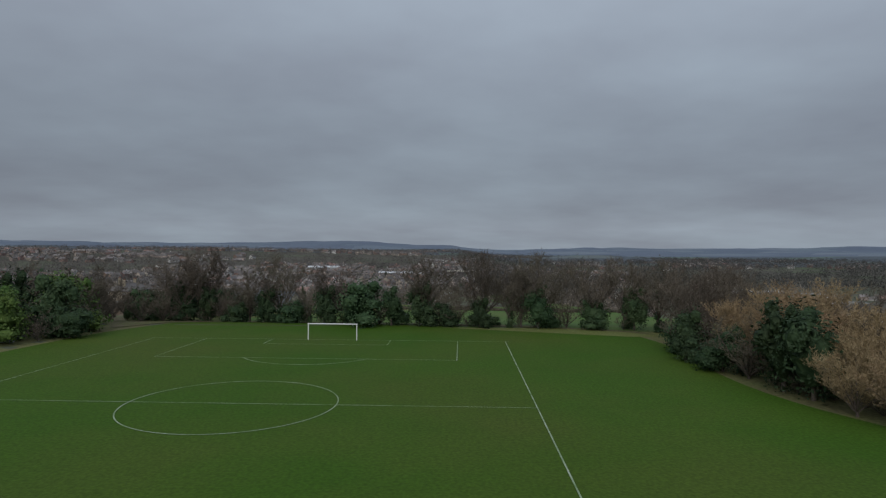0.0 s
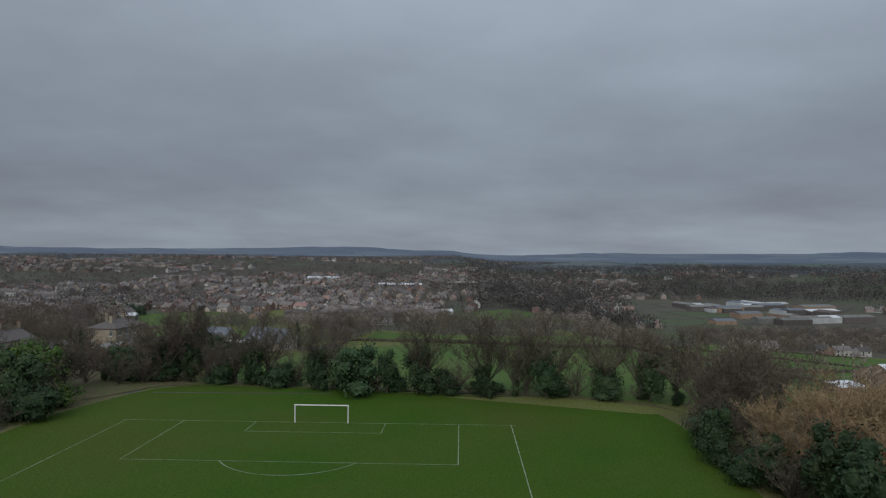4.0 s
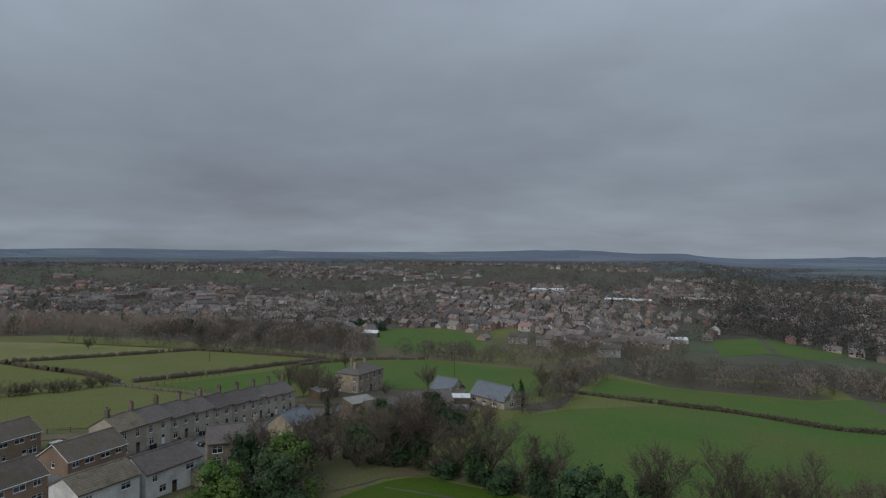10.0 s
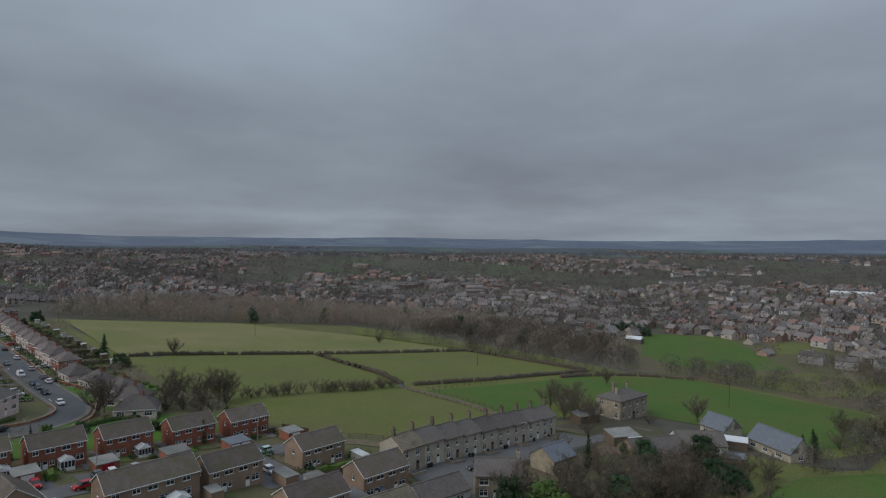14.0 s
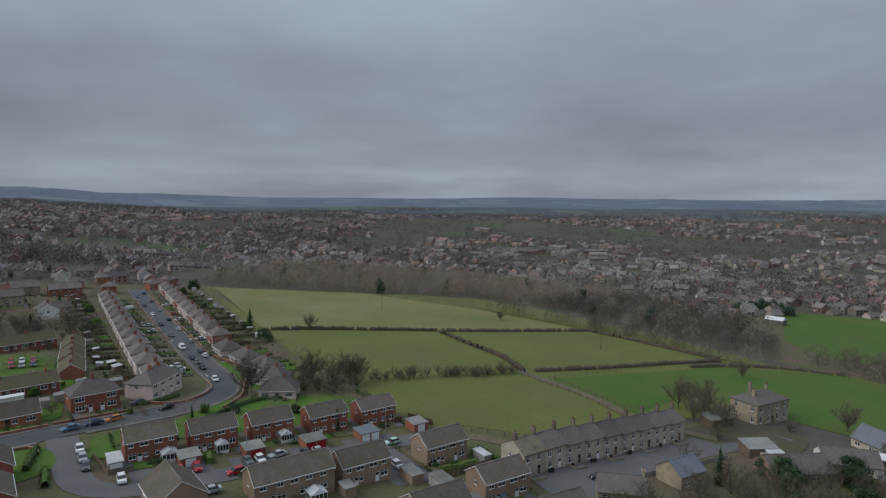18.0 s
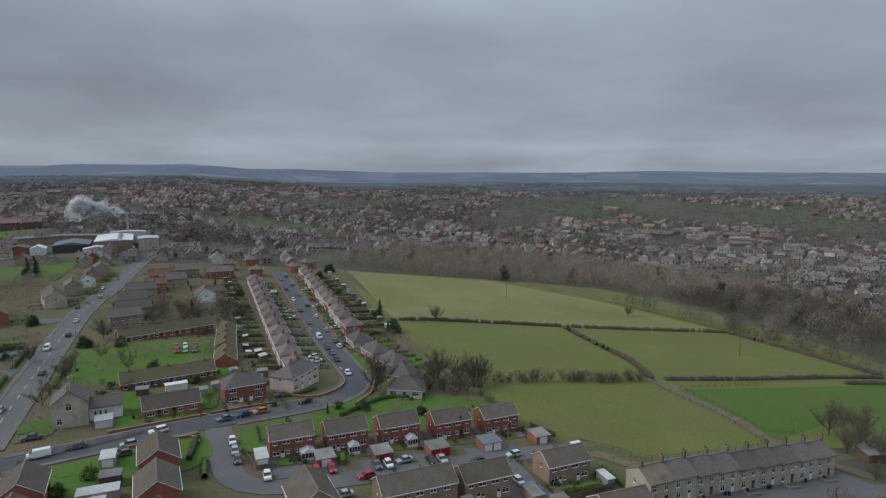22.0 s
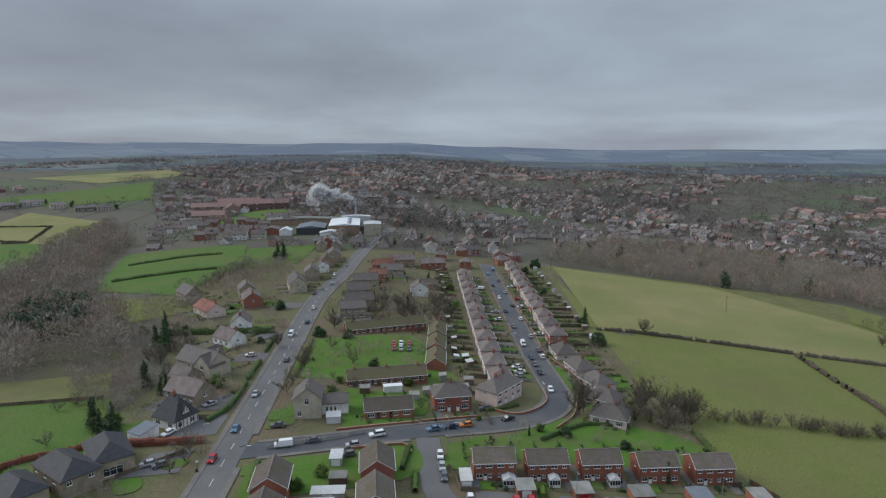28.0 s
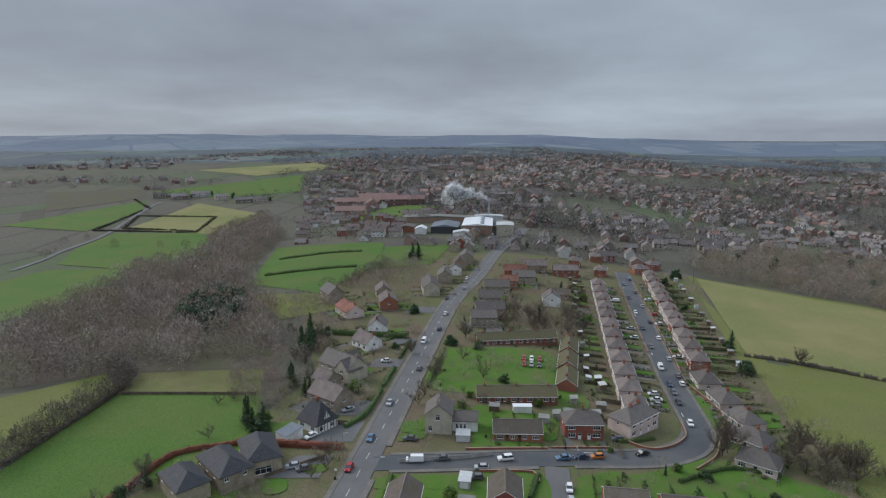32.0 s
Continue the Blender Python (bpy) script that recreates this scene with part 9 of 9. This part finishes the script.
def far_house(x, y, a, L, W, e, r, kind, roof_index, windows):
    v, f, mi = TOWN[kind]
    z = height(x, y) - 0.6
    ca, sa = math.cos(a), math.sin(a)

    def put(pts):
        n = len(v)
        v.extend((x + px * ca - py * sa, y + px * sa + py * ca, z + pz) for px, py, pz in pts)
        return n
    l, w = L / 2, W / 2
    n = put([(-l, -w, 0), (l, -w, 0), (l, w, 0), (-l, w, 0), (-l, -w, e), (l, -w, e), (l, w, e), (-l, w, e), (-l, 0, r), (l, 0, r)])
    f.extend([(n, n + 1, n + 5, n + 4), (n + 2, n + 3, n + 7, n + 6), (n + 1, n + 2, n + 6, n + 9, n + 5), (n + 3, n, n + 4, n + 8, n + 7)])
    mi.extend([0] * 4)
    n = put([(-l - 0.3, -w - 0.4, e - 0.2), (l + 0.3, -w - 0.4, e - 0.2), (l + 0.3, 0, r + 0.2), (-l - 0.3, 0, r + 0.2), (-l - 0.3, w + 0.4, e - 0.2), (l + 0.3, w + 0.4, e - 0.2)])
    f.extend([(n, n + 1, n + 2, n + 3), (n + 5, n + 4, n + 3, n + 2)])
    mi.extend([roof_index] * 2)
    cx = rt.uniform(-0.4, 0.4) * L
    n = put([(cx - 0.4, -0.5, r - 0.5), (cx + 0.4, -0.5, r - 0.5), (cx + 0.4, 0.5, r - 0.5), (cx - 0.4, 0.5, r - 0.5), (cx - 0.4, -0.5, r + 1.3), (cx + 0.4, -0.5, r + 1.3), (cx + 0.4, 0.5, r + 1.3), (cx - 0.4, 0.5, r + 1.3)])
    f.extend([(n, n + 1, n + 5, n + 4), (n + 1, n + 2, n + 6, n + 5), (n + 2, n + 3, n + 7, n + 6), (n + 3, n, n + 4, n + 7), (n + 4, n + 5, n + 6, n + 7)])
    mi.extend([0] * 5)
    if windows:
        k = max(2, int(L / 3.2))
        for s in (-1, 1):
            for i in range(k):
                for zz in ((1.6, e - 1.7) if e > 4 else (1.6,)):
                    wx = -l + L * (i + 0.5) / k
                    yy = s * (w + 0.04)
                    n = put([(wx - 0.65, yy, zz), (wx + 0.65, yy, zz), (wx + 0.65, yy, zz + 1.2), (wx - 0.65, yy, zz + 1.2)])
                    f.append((n, n + 1, n + 2, n + 3) if s < 0 else (n + 3, n + 2, n + 1, n))
                    mi.append(4 if rt.random() < 0.7 else 3)


protos = []
for wall, roof, label in (("stone", "slate", "stone semi-detached houses with a grey roof"), ("red_brick", "rose_tile", "red brick semi-detached houses with a tiled roof"), ("white_render", "slate", "pale rendered houses with a grey roof"), ("pale_stone", "rose_tile", "buff stone houses with a brown roof"), ("buff_brick", "slate", "brown brick houses with a grey roof")):
    protos.append(house("house", 11.5, 7.8, 5.0, 7.7, wall, roof, label, [(1.0, 3.3, 1.6, 1.2), (8.9, 3.3, 1.6, 1.2), (4.2, 3.3, 1.0, 1.1), (1.0, 0.8, 1.8, 1.3), (8.7, 0.8, 1.8, 1.3)], [(1.0, 3.3, 1.6, 1.2), (8.9, 3.3, 1.6, 1.2)], chimneys=[(0, 0, 1.1, 1)], chim_mat="red_brick", verge=False, detail=False, doors=[(5.6, 0.95, 2.05, "upvc")], group="town houses"))
    stand(protos[-1], -455 - 18 * len(protos), -56 + 2 * len(protos), 5)
single = 0
CELL = 210
count = 0
for ix in range(-13, 6):
    for iy in range(-5, 13):
        ox, oy = ix * CELL, iy * CELL
        ang = rt.choice((0.1, 0.5, -0.35, 0.9, 1.35)) + rt.uniform(-0.12, 0.12)
        if abs(oy) < 250 and ox > -900:
            ang = rt.choice((0.0, 1.57)) + rt.uniform(-0.08, 0.08)
        style = rt.random()
        c, s = math.cos(ang), math.sin(ang)
        row = -CELL * 0.62
        while row < CELL * 0.62:
            along = -CELL * 0.62
            while along < CELL * 0.62:
                L = rt.choice((8.0, 9.0, 10, 11, 13)) if style < 0.8 else rt.choice((16, 20, 26))
                x, y = ox + along * c - row * s, oy + along * s + row * c
                along += L + rt.uniform(1.5, 4.5)
                if abs(x - ox) > CELL / 2 or abs(y - oy) > CELL / 2:
                    continue
                share = town_share(x, y)
                if rt.random() > share or not free(x, y) or min(math.hypot(x - q[0], y - q[1]) for q in MAIN[60::6]) < 11 or math.hypot(x + 575, y + 60) < 62:
                    if share and free(x, y) and math.hypot(x + 575, y + 60) > 70:
                        town_trees.append((x + rt.uniform(-5, 5), y + rt.uniform(-5, 5)))
                    continue
                q = rt.random()
                kind = "far_red" if q < (0.4 if style < 0.3 or x < -760 else 0.16) else "far_white" if q > 0.84 else "far_wall"
                e = rt.choice((2.7, 4.9, 5.1, 5.4))
                if math.hypot(x + 60, y) < 640 and single < 66 and math.hypot(x, y) > 420:
                    again(rt.choice(protos), x, y, math.degrees(ang) + rt.choice((0, 0, 180, 90)))
                    single += 1
                    continue
                far_house(x, y, ang + rt.choice((0, 0, 0, 1.57)), min(L, 14) if rt.random() < 0.2 else L, rt.uniform(7, 8.6), e, e + rt.uniform(2.4, 3.3), kind, 2 if rt.random() < (0.2 if style < 0.3 or x < -760 else 0.05) else 1, math.hypot(x, y) < 850)
                count += 1
                if rt.random() < 0.35:
                    town_trees.append((x - 8 * -s + rt.uniform(-3, 3), y - 8.5 * c + rt.uniform(-3, 3)))
                if rt.random() < 0.75:
                    town_trees.append((x + 8.5 * -s + rt.uniform(-3, 3), y + 9 * c + rt.uniform(-3, 3)))
                if rt.random() < 0.07:
                    town_dark.append((x + 9 * -s, y + 9 * c))
            row += rt.choice((15, 17, 20))
for x, y, a, L in ((-773, -222, 1.82, 60), (-806, -204, 1.82, 50), (-763, -162, 1.82, 56), (-684, -205, 1.82, 34), (-745, -196, 0.3, 30)):
    far_house(x, y, a, L, 14, 8.5, 13, "far_red", 2, True)
for x, y, L in ((-823, -537, 16), (-821, -504, 22), (-852, -489, 26), (-836, -447, 18), (-819, -404, 24), (-826, -384, 16)):
    far_house(x, y, 2.2, L, 9, 5.5, 8.5, "far_white" if L == 26 else "far_wall", 1, True)
    town_trees += [(x - 12 + rt.uniform(-8, 8), y + rt.uniform(-14, 14)) for _ in range(7)]
    town_dark.append((x - 14, y + 10))
for kind, (v, f, mi) in TOWN.items():
    tagged(new("town_houses", mesh_of("town_houses", v, f, [M[kind], M["far_roof"], M["far_roof_red"], M["far_white"], M["glass"]], mi)), {"far_wall": "many stone and brown houses of the far town", "far_red": "many red brick houses of the far town", "far_white": "scattered pale rendered houses of the far town"}[kind], "houses", kind="stuff")
wood("town_trees", [p for p in town_trees if free(*p)], "bare trees scattered between the houses of the town", "wood_far", 5, 12.5, 6, LOW_FAR)
rh = random.Random(61)
far_spots, slope_spots = [], []
while len(far_spots) < 10500 or len(slope_spots) < 6500:
    east = rh.random() < 0.5
    ang, r = radians(rh.uniform(-44, -2) if east else rh.uniform(-2, 114)), 600 * (4.2 ** rh.random())
    x, y = -math.sin(ang) * r, math.cos(ang) * r
    n = noise.noise((x / 190, y / 190, 9.0))
    if n > (-0.42 if r > 950 else -0.1 if ang < -0.1 else 0.1) and free(x, y):
        (slope_spots if rh.random() < ease(16, -18, math.degrees(ang)) else far_spots).append((x, y))
wood("hillside_wood", far_spots[:10500], "grey-brown leafless woods on the far hillsides", "wood_far", 8, 14, 8, LOW_FAR)
wood("hillside_wood", slope_spots[:6500], "dark leafless woods on the slopes across the valley", "wood_slope", 9, 17, 18, LOW_FAR)
wood("town_evergreens", town_dark, "dark evergreens scattered through the town", "copse", 5, 11, 7, DARK)
shed_r = random.Random(8)
SHEDS = [(-14, 560, 22, 9, 4, "sheet", 25), (0, 520, 16, 6, 3, "white_sheet", 25), (-225, 446, 12, 8, 3.5, "white_sheet", 10), (-60, 860, 60, 18, 6, "white_sheet", 0), (30, 900, 50, 16, 6, "pale_stone", 0), (-190, 980, 50, 16, 6, "white_sheet", 10)]
for i in range(26):
    u, w_ = shed_r.random(), shed_r.random()
    SHEDS.append((285 + 230 * u, 650 + 40 * u + 190 * w_, shed_r.uniform(22, 52), shed_r.uniform(12, 22), shed_r.uniform(4.5, 6.5), shed_r.choice(("white_sheet", "sheet", "felt", "felt", "blue_slate", "rose_tile")), 12 + shed_r.choice((0, 90))))
for x, y, L, W, h, m_, rz in SHEDS:
    g = thing("industrial_shed", "large industrial shed with a pale sheet roof", "warehouse", "far industrial sheds")
    part("wall", boxes((-L / 2, L / 2, -W / 2, W / 2, -3, h)), M[shed_r.choice(("felt", "buff_brick", "slate", "sheet"))], g)
    part("roof", mesh_of("roof", [(-L / 2, -W / 2, h), (L / 2, -W / 2, h), (L / 2, W / 2, h), (-L / 2, W / 2, h), (-L / 2, 0, h + 2), (L / 2, 0, h + 2)], [(0, 1, 5, 4), (2, 3, 4, 5), (1, 2, 5), (3, 0, 4)], M[m_]), None, g)
    stand(g, x, y, rz)
for x, y, L, rz in ((-41, 462, 15, 10), (-40, 410, 13, 20), (-63, 466, 9, 0), (-72, 470, 11, 30), (-90, 458, 12, 10), (-110, 462, 14, 0)):
    stand(house("white_house", L, 8.0, 5.4, 7.6, "pale_render", "slate", "white rendered house on the edge of the far town", [(L * (i + 0.5) / 4 - 0.5, z, 1.0, 1.2) for i in range(4) for z in (0.9, 3.5)], detail=False, verge=False, group="white houses in the valley"), x, y, rz)
